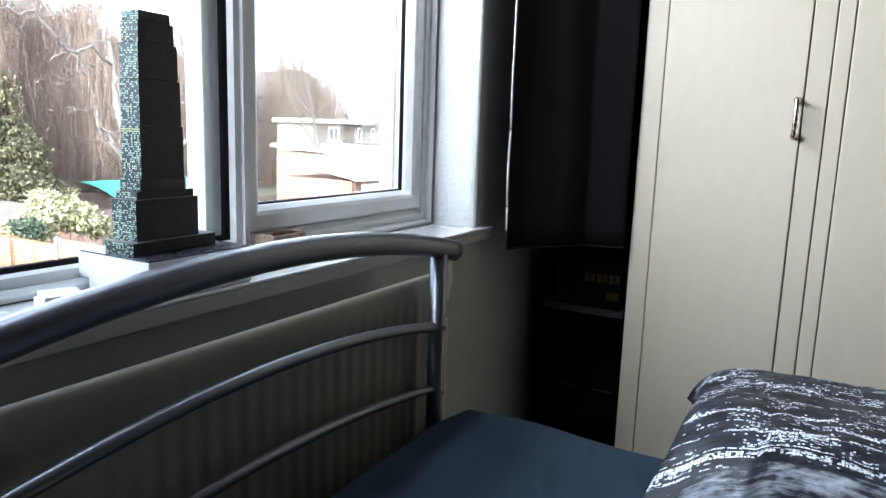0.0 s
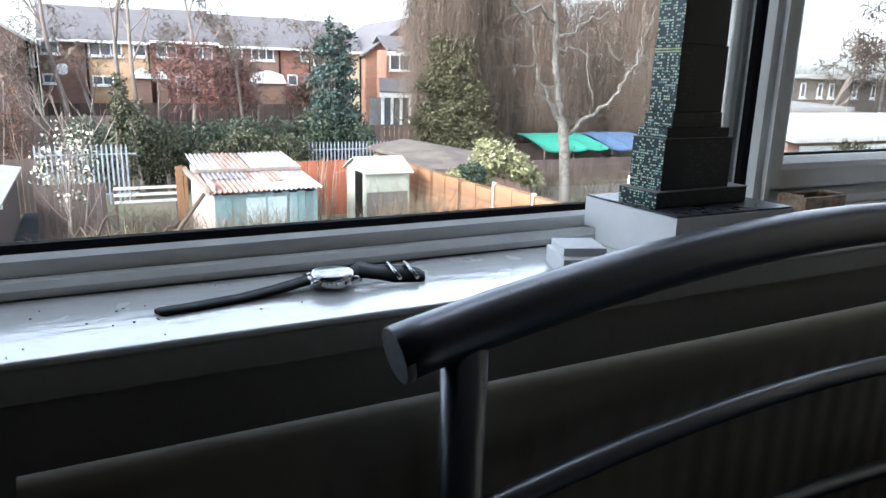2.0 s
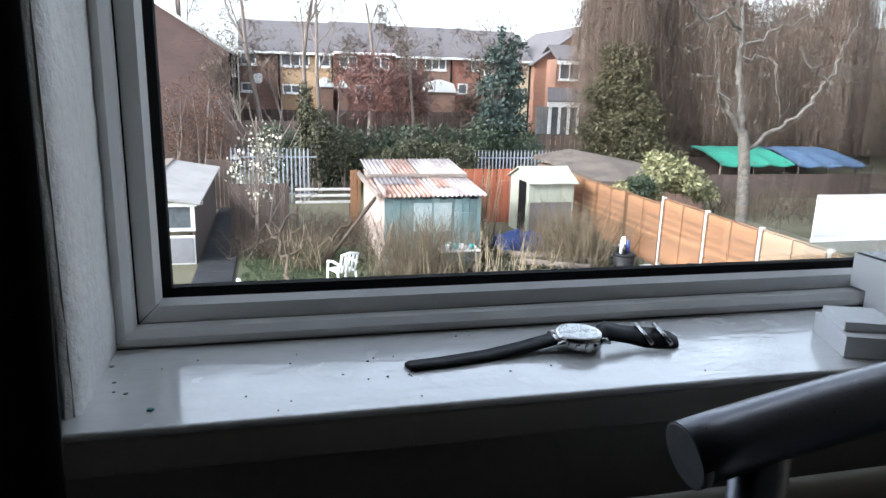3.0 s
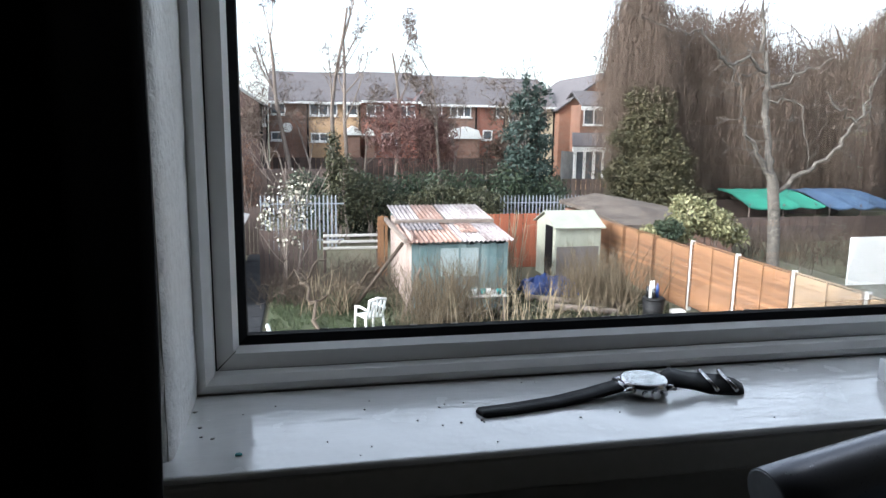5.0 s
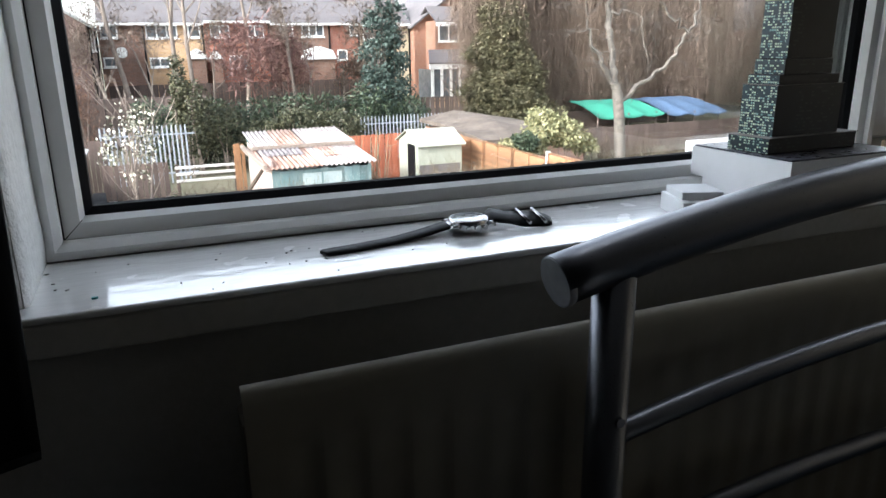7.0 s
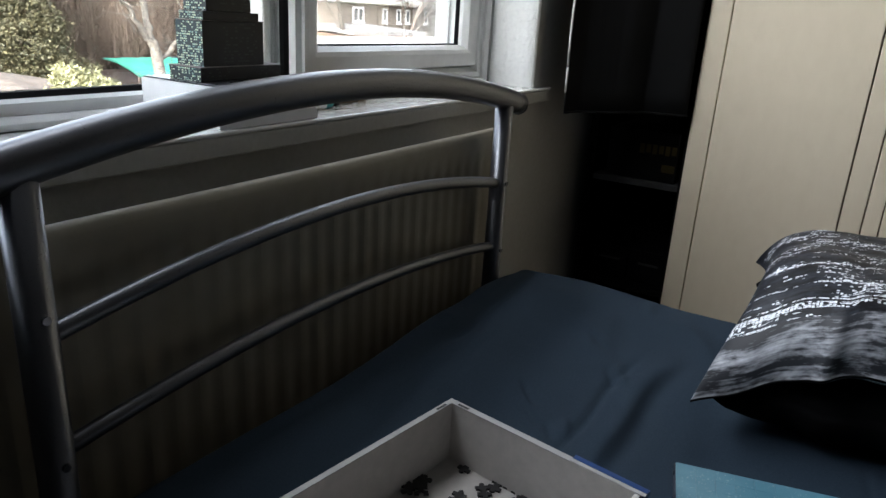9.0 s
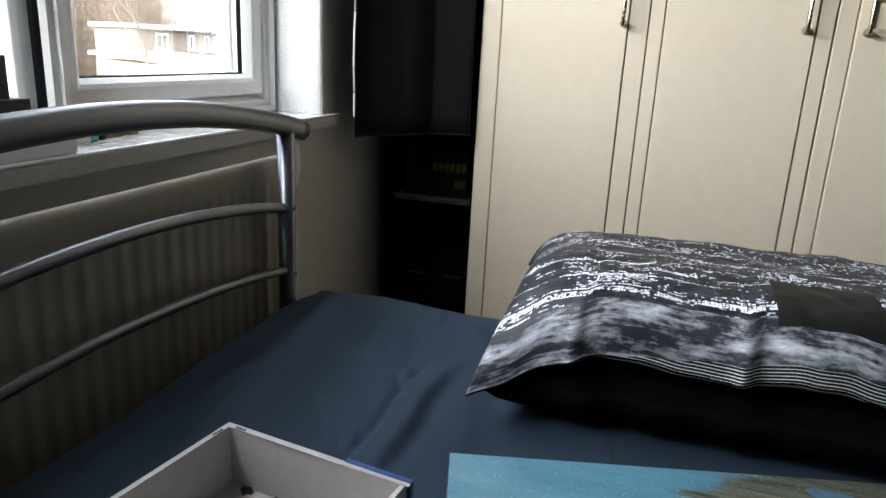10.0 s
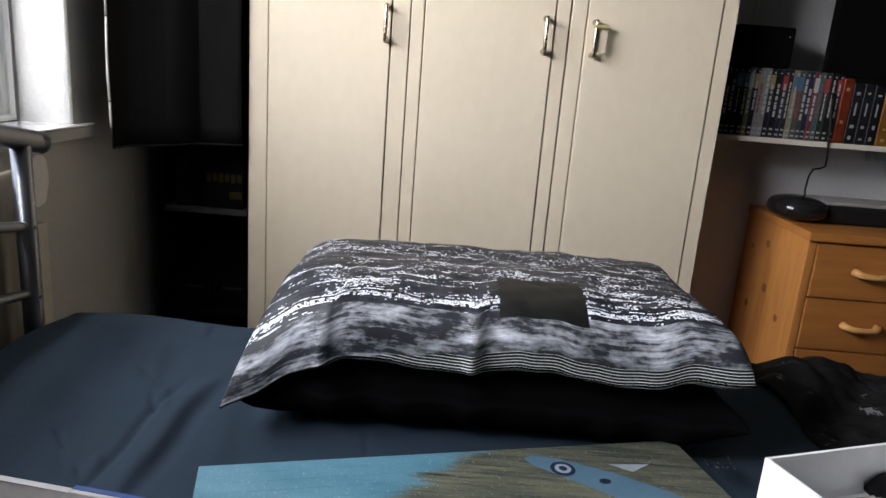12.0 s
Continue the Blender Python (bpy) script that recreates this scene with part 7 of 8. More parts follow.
bins = thing("dustbin", (8.9, 16.2, G), "black dustbin with white bottles on its lid", "dustbin")
part("body", tube([(8.75, 16.0, G), (8.75, 16.0, G + 0.62)], [0.22, 0.27], 14), BLACK_MATT, bins)
part("lid", tube([(8.75, 16.0, G + 0.621), (8.75, 16.0, G + 0.68)], [0.29, 0.24], 14), BLACK_MATT, bins)
for k in range(7):
    x, y, h = 8.75 + r_.uniform(-0.17, 0.17), 16.0 + r_.uniform(-0.16, 0.16), r_.uniform(0.18, 0.42)
    bt = thing("bottle", (x, y, G + 0.68), "bottle standing on the dustbin lid", "bottle", "bottles on the dustbin")
    part("glass_body", tube([(x, y, G + 0.6802), (x, y, G + 0.68 + h * 0.6), (x, y, G + 0.68 + h)], [0.045, 0.045, 0.018], 8), (WHITE_PLASTIC, BLACK_GLOSS, BLUE_PLASTIC)[k % 3], bt)
sack = thing("white_sack", (9.45, 15.9, G), "dirty white sack standing beside the dustbin", "sack")
part("sack_cloth", box(9.2, 15.75, G, 9.55, 16.05, G + 0.36, 0.08, 3), POST, sack)

# ---- garden plants ----
blossom = thing("blossom_bush", (-0.05, 20.2, G), "small tree covered in white blossom", "tree", "garden trees")
w_, tips_ = Wood(), []
rb = random.Random(21)
for k in range(5):
    grow(w_, rb, (-0.1 + rb.uniform(-0.15, 0.15), 20.2 + rb.uniform(-0.1, 0.1), G - 0.05), (rb.uniform(-0.25, 0.2), rb.uniform(-0.2, 0.2), 1), 2.75, 0.045, 1, 3, 0.5, 0.2, (1, 2), 0.1, 0, tips_, 0.5)
mesh_arrays("trunk", w_.v, w_.f, BARK, blossom)
pts = blob_points(31, 1500, [(-0.15, 20.2, -1.15, 0.66, 0.6, 1.0), (0.2, 20.2, -0.55, 0.4, 0.4, 0.6), (-0.62, 20.1, -1.4, 0.42, 0.4, 0.55), (0.32, 20.1, -1.3, 0.4, 0.4, 0.55), (-0.1, 20.1, -2.0, 0.42, 0.4, 0.45)], 0.12)
leaves("blossom", pts[::5], 0.085, BLOSSOM, blossom, 3, slim=0.9)
leaves("crown", pts[1::4], 0.10, LEAF_OLIVE, blossom, 4)

bush("copper_hedge", [(-3.6, 33.0, -1.2, 0.8, 0.6, 2.2), (-2.7, 33.2, -1.0, 0.8, 0.6, 2.4), (-2.0, 33.0, -1.5, 0.6, 0.5, 1.9), (-4.5, 33.0, -1.2, 0.8, 0.6, 2.0)], 6500, 0.09, COPPER, 40, "copper-brown winter hedge below the end house", "hedge", shell=0.2)
hedge_parts = []
rh = random.Random(6)
for k in range(16):
    x = 0.4 + k * 0.72
    hedge_parts.append((x, 30.0 + rh.uniform(-0.5, 0.5), -2.1 + rh.uniform(-0.2, 0.25), 0.85, 0.9, 1.15 + rh.uniform(-0.25, 0.3)))
bush("hedge", hedge_parts, 26000, 0.14, LEAF_DARK, 41, "thick dark evergreen hedge behind the sheds", "hedge")
bush("ivy_bush", [(2.0, 28.5, -1.5, 0.8, 0.7, 1.5), (2.9, 28.8, -1.9, 0.9, 0.7, 1.0), (1.6, 28.6, -0.4, 0.35, 0.35, 1.3)], 6000, 0.13, LEAF_OLIVE, 42, "ivy-covered bush beside the palisade")
bush("hedge_bush", [(6.0, 28.6, -2.0, 1.2, 0.8, 0.8), (7.6, 28.4, -2.1, 1.0, 0.8, 0.75), (4.6, 28.6, -2.2, 0.9, 0.7, 0.6)], 7000, 0.12, LEAF_OLIVE, 43, "light-tipped laurel bush in front of the hedge")
holly = [(10.3 + 0.5 * math.sin(k * 2.4), 30.5, -2.1 + 0.42 * k, 1.35 - 0.085 * k + 0.25 * math.sin(k * 1.9), 1.2 - 0.08 * k, 0.5) for k in range(13)]
bush("conifer", holly, 9500, 0.17, LEAF_BLUE, 44, "tall blue-green holly tree with an uneven outline", "tree", shell=0.2)
ever = [(17.5 - 0.06 * k + 0.3 * math.sin(k * 1.7), 32.5, -2.8 + 0.58 * k, 2.8 - 0.185 * k + 0.3 * math.sin(k * 2.3), 2.1 - 0.18 * k, 0.8) for k in range(10)]
bush("evergreen_tree", ever, 64000, 0.15, LEAF_BROWN, 45, "tall dense olive-green evergreen tree", "tree", shell=0.25)
yel = [(11.75, 19.3, -1.45, 0.8, 0.7, 0.5), (12.5, 19.3, -1.7, 0.7, 0.6, 0.42), (11.1, 19.2, -1.85, 0.6, 0.6, 0.4), (11.45, 19.4, -1.05, 0.32, 0.35, 0.3), (13.1, 19.5, -2.05, 0.5, 0.5, 0.35), (10.75, 19.6, -1.95, 0.4, 0.7, 0.22)]
bush("yellow_bush", yel, 5200, 0.15, LEAF_YELLOW, 46, "yellow-green shrub growing over the fence")
bush("climber", [(10.68, 18.9, -1.72, 0.3, 0.65, 0.26)], 1300, 0.1, LEAF_DARK, 47, "green climber hanging over the orange fence")


def willow(x, y, top, wide, n, seed, label, low=-2.6):
    """Drooping curtains of long bare twigs round a few arching limbs."""
    ob = thing("willow_tree", (x, y, ground_z(y)), label, "tree", "garden trees")
    r = random.Random(seed)
    wood = Wood()
    hooks = []
    base = Vector((x, y, ground_z(y) - 0.1))
    crown = Vector((x, y, top - 4.5))
    wood.limb([base, (base + crown) / 2 + Vector((0.2, 0, 0)), crown], [0.4, 0.32, 0.22], 7)
    for k in range(60):
        a = r.uniform(0, math.tau)
        reach = wide * r.uniform(0.25, 1.0)
        p0 = base.lerp(crown, r.uniform(0.55, 1.0))
        p3 = Vector((x + reach * math.cos(a), y + reach * 0.7 * math.sin(a), top + 0.8 - r.uniform(0, 6.5) - reach * 0.2))
        p1, p2 = p0.lerp(p3, 0.35) + Vector((0, 0, 1.2)), p0.lerp(p3, 0.7) + Vector((0, 0, 1.3))
        pts = [p0, p1, p2, p3]
        wood.limb(pts, [0.09, 0.06, 0.035, 0.012], 5)
        # the crown thins out towards its top
        hooks += [q for q in [p1.lerp(p2, t / 5) for t in range(6)] + [p2.lerp(p3, t / 5) for t in range(6)] if r.random() < 1.25 - 0.16 * max(0, q.z - 1.5)]
    mesh_arrays("trunk", wood.v, wood.f, BARK, ob)
    v, f = [], []
    for k in range(n):
        p = r.choice(hooks) + Vector((r.gauss(0, 0.5), r.gauss(0, 0.5), r.gauss(0, 0.25)))
        ln = (p.z - low) * r.uniform(0.12, 1.0)
        if ln < 0.3:
            continue
        w, a = r.uniform(0.003, 0.0065), r.uniform(0, math.pi)
        dx, dy = w * math.cos(a), w * math.sin(a)
        sx, sy = r.gauss(0, 0.5), r.gauss(0, 0.5)
        kink = r.uniform(0.05, 0.22)
        b = len(v)
        for t in range(5):
            u = t / 4
            q = p + Vector((sx * u + kink * math.sin(u * 7 + k), sy * u, -ln * u))
            v += [(q.x - dx * (1 - 0.6 * u), q.y - dy * (1 - 0.6 * u), q.z), (q.x + dx * (1 - 0.6 * u), q.y + dy * (1 - 0.6 * u), q.z)]
        for t in range(4):
            f.append((b + 2 * t, b + 2 * t + 1, b + 2 * t + 3, b + 2 * t + 2))
    mesh_arrays("crown", v, f, TWIG, ob)
    # short side twigs that break up the hanging lines
    rr = np.random.RandomState(seed)
    c = np.array(v)[rr.randint(0, len(v), n)] + rr.normal(scale=0.2, size=(n, 3))
    leaves("side_twigs", c, 0.34, TWIG, ob, seed + 3, slim=0.016, hang=1.2)
    return ob


willow(22.5, 36.0, 8.5, 5.5, 25000, 51, "large bare brown weeping willow")
willow(31.0, 35.5, 8.0, 5.5, 22000, 52, "second bare brown weeping willow")
willow(39.0, 34.0, 6.5, 4.5, 12000, 53, "bare weeping willow further along the gardens")
willow(17.0, 33.9, 9.5, 1.7, 11000, 54, "slim bare weeping willow behind the evergreen")


# the pale tree behind the fence, forked low
pale = thing("tree", (14.25, 19.0, G), "pale-barked bare tree with forked crooked limbs", "tree", "garden trees")
w_, tips_ = Wood(), []
rt = random.Random(77)


def crooked(wood, r, start, end, r0, r1, bow=0.0, twigs=3):
    """A limb that wanders between two places, with knuckles and a few thin twigs."""
    a, b = Vector((start[0], start[2], start[1])), Vector((end[0], end[2], end[1]))
    span = (b - a).length
    n = max(4, int(span / 0.22))
    pts, radii = [], []
    for k in range(n + 1):
        t = k / n
        free = math.sin(math.pi * t) ** 0.5 if 0 < k < n else 0
        p = a.lerp(b, t) + Vector((r.gauss(0, 0.08), r.gauss(0, 0.08), r.gauss(0, 0.09) + bow * math.sin(math.pi * t))) * free
        pts.append(p)
        radii.append((r0 + (r1 - r0) * t) * r.uniform(0.85, 1.2))
    wood.limb(pts, radii, 6)
    for _ in range(twigs):
        k = r.randint(1, n)
        grow(wood, r, pts[k], (r.gauss(0, 1), r.gauss(0, 0.6), r.gauss(0.2, 0.7)), r.uniform(0.5, 1.1), min(radii[k] * 0.45, 0.018), 3, 4, 0.6, 0.05, (1, 2), 0.3, 0, None, 0.5)


w_.limb([Vector((14.33, 19.0, G - 0.1)), Vector((14.3, 19.0, -2.9)), Vector((14.27, 19.02, -2.2)), Vector((14.17, 19.0, -1.3)), Vector((14.05, 19.0, -0.5)), Vector((13.98, 19.0, -0.15))], [0.21, 0.18, 0.175, 0.17, 0.165, 0.11], 10)
for start, end, r0, r1, bow, n_ in (((14.0, -0.4, 19), (13.1, 0.8, 18.8), 0.085, 0.06, 0.05, 3), ((13.1, 0.8, 18.8), (12.52, 1.75, 18.6), 0.06, 0.025, -0.05, 4),
                                    ((13.98, -0.3, 19), (13.86, 1.2, 19.3), 0.12, 0.095, 0, 3), ((13.86, 1.2, 19.3), (13.8, 2.8, 19.4), 0.095, 0.07, 0, 5), ((13.8, 2.8, 19.4), (13.6, 5.2, 19.6), 0.07, 0.03, 0, 8),
                                    ((14.15, -0.7, 19), (16.0, 0.7, 18.7), 0.07, 0.055, -0.12, 4), ((16.0, 0.7, 18.7), (16.4, 1.5, 18.6), 0.055, 0.045, 0, 3), ((16.4, 1.5, 18.6), (17.0, 3.4, 18.4), 0.045, 0.025, 0, 6),
                                    ((16.35, 1.35, 18.6), (15.65, 1.7, 18.5), 0.035, 0.03, 0.05, 1), ((15.65, 1.7, 18.5), (15.05, 2.25, 18.5), 0.03, 0.018, 0.05, 3), ((16.4, 1.5, 18.6), (17.4, 1.3, 18.4), 0.03, 0.012, 0.1, 3),
                                    ((13.84, 2.3, 19.4), (15.75, 3.25, 19.1), 0.045, 0.025, -0.08, 5), ((13.86, 2.0, 19.3), (14.75, 1.8, 18.9), 0.032, 0.026, 0.15, 2), ((14.75, 1.8, 18.9), (15.0, 0.35, 18.8), 0.026, 0.01, 0, 3),
                                    ((13.8, 2.75, 19.4), (12.05, 2.95, 18.8), 0.045, 0.045, 0.2, 5), ((12.05, 2.95, 18.8), (11.0, 3.8, 18.5), 0.045, 0.032, -0.12, 3), ((11.0, 3.8, 18.5), (9.1, 4.0, 18.3), 0.032, 0.014, -0.15, 5),
                                    ((12.1, 2.9, 18.8), (12.6, 1.8, 18.6), 0.03, 0.012, 0.1, 3), ((12.5, 2.65, 18.7), (13.25, 2.55, 18.6), 0.02, 0.01, 0.06, 2), ((12.0, 2.9, 18.8), (11.55, 2.6, 18.7), 0.018, 0.008, 0, 2)):
    crooked(w_, rt, start, end, r0 * 1.0, r1 * 0.92, bow, n_)
mesh_arrays("trunk", w_.v, w_.f, PALE_BARK, pale)

for tx, th, tr, ts in ((-0.05, 13.5, 0.15, 61), (1.85, 16.0, 0.13, 62), (2.85, 13.8, 0.13, 63), (-3.4, 16.0, 0.17, 64), (5.1, 12.6, 0.12, 72), (7.6, 11.0, 0.1, 73)):
    bare_tree(tx, 37.0, th, tr, ts, "tall thin bare tree before the terrace", levels=3, spread=0.4, kids=(1, 2), keep=0.36, twigs=900, twig_len=0.26)
for tx, ty, th, ts in ((-1.2, 35.5, 5.6, 91), (1.1, 38.5, 6.4, 92), (3.7, 39.0, 6.0, 93), (8.9, 39.5, 6.6, 94), (12.4, 39.5, 6.8, 95), (14.3, 40.0, 6.2, 96)):
    bare_tree(tx, ty, th, 0.09, ts, "bushy brown bare tree before the terrace", BARK, TWIG, 4, spread=0.55, kids=(1, 2), twigs=1500, twig_len=0.26)
bare_tree(5.7, 36.5, 4.7, 0.09, 65, "red-brown bare shrub tree", RED_TWIG, RED_TWIG, 4, spread=0.6, kids=(1, 2), twigs=1500, twig_len=0.4)
bare_tree(10.6, 39.0, 4.6, 0.09, 66, "bushy brown bare tree before the terrace", BARK, TWIG, 4, spread=0.65, kids=(1, 2), twigs=1800, twig_len=0.45)
bare_tree(7.4, 38.0, 4.2, 0.08, 67, "red-brown bare shrub tree", RED_TWIG, RED_TWIG, 4, spread=0.6, kids=(1, 2), twigs=1500, twig_len=0.45)
bare_tree(25.5, 21.0, 9.0, 0.16, 68, "bare birch before the flat-roofed building", PALE_BARK, TWIG, 4, spread=0.5, kids=(1, 2), keep=0.55)
bare_tree(32.0, 23.0, 9.0, 0.16, 69, "bushy bare birch beside the flat-roofed building", BARK, TWIG, 4, spread=0.55, kids=(1, 2), twigs=1100, twig_len=0.45)
bare_tree(36.0, 21.0, 8.0, 0.14, 70, "bushy bare tree beyond the garages", BARK, TWIG, 4, spread=0.55, kids=(1, 2), twigs=1100, twig_len=0.45)
bush("shrub", [(23.5, 15.4, -1.7, 0.9, 0.7, 1.0), (24.6, 15.6, -2.0, 0.8, 0.7, 0.9)], 3000, 0.16, LEAF_OLIVE, 71, "olive shrub in front of the garages")


def stalks(name, spots, n, height, seed, material, label, spread=0.35, thick=0.012):
    """A clump of thin upright dead stems."""
    ob = thing(name, (spots[0][0], spots[0][1], ground_z(spots[0][1])), label, "dead plant", "clumps of dead stems")
    r = random.Random(seed)
    wood = Wood()
    for _ in range(n):
        cx, cy, rad = r.choice(spots)
        p = Vector((cx + r.gauss(0, rad), cy + r.gauss(0, rad), ground_z(cy)))
        h = height * r.uniform(0.45, 1.15)
        t = Vector((r.gauss(0, spread), r.gauss(0, spread), 1)) * h
        m = p + t * 0.5 + Vector((r.gauss(0, 0.06), r.gauss(0, 0.06), 0))
        wood.limb([p, m, p + t], [thick, thick * 0.8, thick * 0.35], 3)
        for _k in range(2):
            q = p.lerp(p + t, r.uniform(0.4, 0.9))
            wood.limb([q, q + Vector((r.gauss(0, 0.2), r.gauss(0, 0.2), r.uniform(0.1, 0.4)))], [thick * 0.5, thick * 0.2], 3)
    mesh_arrays("stems", wood.v, wood.f, material, ob)
    return ob


stalks("dead_plant", [(0.9, 17.6, 0.28), (0.6, 18.0, 0.3)], 17, 1.2, 81, STRAW, "pale dry stems standing by the lawn", 0.22)
stalks("dead_plant", [(4.6, 15.6, 0.5), (5.5, 15.8, 0.5), (6.3, 16.0, 0.6)], 34, 1.3, 82, STRAW, "tall straw-coloured dead stems across the garden", 0.16, 0.014)
stalks("brown_twig_bush", [(3.2, 16.6, 0.4), (4.0, 16.8, 0.5)], 420, 1.5, 83, TAN_BRUSH, "thicket of thin brown twigs before the tin shed", 0.3, 0.009)
stalks("brown_twig_bush", [(7.7, 17.8, 0.5), (8.6, 18.2, 0.5), (8.2, 17.4, 0.5)], 520, 1.45, 84, TAN_BRUSH, "thicket of thin brown twigs before the fence", 0.3, 0.009)
stalks("brown_twig_bush", [(0.9, 20.6, 0.4), (1.7, 21.0, 0.5), (2.3, 20.6, 0.4)], 260, 0.9, 85, BRUSH, "brown brush beside the rail gate", 0.4, 0.010)
stalks("brown_thicket", [(22 + 2.0 * k, 38.5, 1.2) for k in range(10)], 3000, 4.0, 88, TWIG, "tall brown winter thicket behind the willows", 0.5, 0.022)
stalks("brown_twig_bush", [(17.5, 23.6, 1.2), (21, 24.6, 1.4), (19, 23.4, 1.2)], 320, 1.0, 86, BRUSH, "low brown brush in the neighbouring garden", 0.4, 0.016)
stalks("dead_plant", [(6.5, 20.4, 0.25), (5.9, 20.0, 0.2)], 26, 2.2, 87, STRAW, "tall canes leaning between the sheds", 0.12, 0.02)
plank = thing("leaning_plank", (2.2, 18.3, G), "dark weathered plank leaning against the tin shed", "plank")
part("board", tube([(1.5, 18.25, G + 0.02), (2.2, 18.3, -2.72), (2.94, 18.35, -1.76)], [0.07, 0.065, 0.06], 4), BRUSH, plank)
branch = thing("dead_branches", (0.5, 17.6, G), "crooked dead branches lying on the lawn edge", "branches")
w_, rd = Wood(), random.Random(14)
for start, end, r0, r1, bow in (((0.62, G, 16.6), (0.25, -2.75, 18.4), 0.055, 0.035, 0.1), ((0.28, -2.8, 18.3), (0.9, -2.35, 18.6), 0.04, 0.02, 0.1), ((0.3, -2.85, 18.2), (-0.15, -2.55, 18.5), 0.035, 0.015, 0.08), ((0.45, -3.2, 17.6), (1.25, -2.95, 18.0), 0.035, 0.015, 0.12), ((1.5, G, 18.8), (2.35, -2.75, 19.5), 0.05, 0.03, 0.15), ((1.1, G, 19.2), (2.2, -3.1, 18.6), 0.045, 0.025, 0.25)):
    crooked(w_, rd, start, end, r0, r1, bow, 3)
mesh_arrays("wood", w_.v, w_.f, BRUSH, branch)
stalks("dead_plant", [(1.0, 17.9, 0.2), (1.25, 18.3, 0.2)], 60, 1.0, 89, TAN_BRUSH, "fan of dry stems beside the dead branches", 0.4, 0.012)
stalks("brown_twig_bush", [(-0.3, 19.4, 0.3), (0.3, 19.2, 0.3)], 160, 0.8, 90, BRUSH, "dull brown brush at the foot of the blossom", 0.45, 0.010)
rg = np.random.RandomState(9)
gx, gy = rg.uniform(-0.55, 3.0, 9000), rg.uniform(11.0, 19.8, 9000)
keep = np.array([noise.noise((a * 0.9, b * 0.9, 3)) > -0.15 for a, b in zip(gx, gy)])
grass = leaves("grass", np.stack([gx[keep], gy[keep], np.full(keep.sum(), G + 0.03)], axis=1), 0.11, GRASS, None, 5, slim=0.12, hang=-1.6)
tagged(grass, "uneven short green grass on the lawn", "grass", kind="stuff")
wx, wy = rg.uniform(2.2, 10.0, 7000), rg.uniform(13.0, 20.5, 7000)
weeds = leaves("weeds", np.stack([wx, wy, np.full(7000, G + 0.02)], axis=1), 0.16, LEAF_OLIVE, None, 6, slim=0.3, hang=-0.9)
tagged(weeds, "low straggling weeds over the garden earth", "weeds", kind="stuff")


# ---- houses ----
def house_window(parent, x, y, z, w, h, bars=1, face="y"):
    """A white-framed window set into a wall that faces the garden (or, face x, the side)."""
    def bx(a0, d0, z0, a1, d1, z1):
        return box(a0, y + d0, z0, a1, y + d1, z1) if face == "y" else box(x - d1, a0, z0, x - d0, a1, z1)
    a = x if face == "y" else y
    win = part("window", bx(a - w / 2, -0.03, z, a + w / 2, 0.01, z + 0.09), WHITE_WOOD, parent, "white window")
    part("sill", bx(a - w / 2 - 0.06, -0.09, z - 0.06, a + w / 2 + 0.06, 0.01, z - 0.001), WHITE_WOOD, win)
    part("pane", bx(a - w / 2 + 0.05, -0.012, z + 0.085, a + w / 2 - 0.05, 0.02, z + h - 0.085), FAR_GLASS, win)
    part("head", bx(a - w / 2, -0.03, z + h - 0.09, a + w / 2, 0.01, z + h), WHITE_WOOD, win)
    for k in range(bars + 2):
        c = a - w / 2 + 0.04 + (w - 0.08) * k / (bars + 1)
        part("bar", bx(c - 0.04, -0.031, z + 0.0895, c + 0.04, 0.008, z + h - 0.0905), WHITE_WOOD, win)
    return win


def gable_roof(x0, x1, y0, y1, eave, rise, along, over=0.3, thick=0.12):
    """Two slopes; along: the axis of the ridge."""
    bm = bmesh.new()
    if along == "x":
        ym = (y0 + y1) / 2
        sl = rise / (ym - y0)
        quads = [((x0, y0 - over, eave - sl * over), (x1, y0 - over, eave - sl * over), (x1, ym, eave + rise), (x0, ym, eave + rise)), ((x1, y1 + over, eave - sl * over), (x0, y1 + over, eave - sl * over), (x0, ym, eave + rise), (x1, ym, eave + rise))]
    else:
        xm = (x0 + x1) / 2
        sl = rise / (xm - x0)
        quads = [((x0 - over, y1, eave - sl * over), (x0 - over, y0, eave - sl * over), (xm, y0, eave + rise), (xm, y1, eave + rise)), ((x1 + over, y0, eave - sl * over), (x1 + over, y1, eave - sl * over), (xm, y1, eave + rise), (xm, y0, eave + rise))]
    for q in quads:
        vs = [bm.verts.new(Vector(c) + Vector((0, 0, d))) for d in (0.0, thick) for c in q]
        for t in ((0, 1, 2, 3), (7, 6, 5, 4), (0, 4, 5, 1), (1, 5, 6, 2), (2, 6, 7, 3), (3, 7, 4, 0)):
            bm.faces.new([vs[i] for i in t])
    return bm


TY, TE = 45.0, 2.55
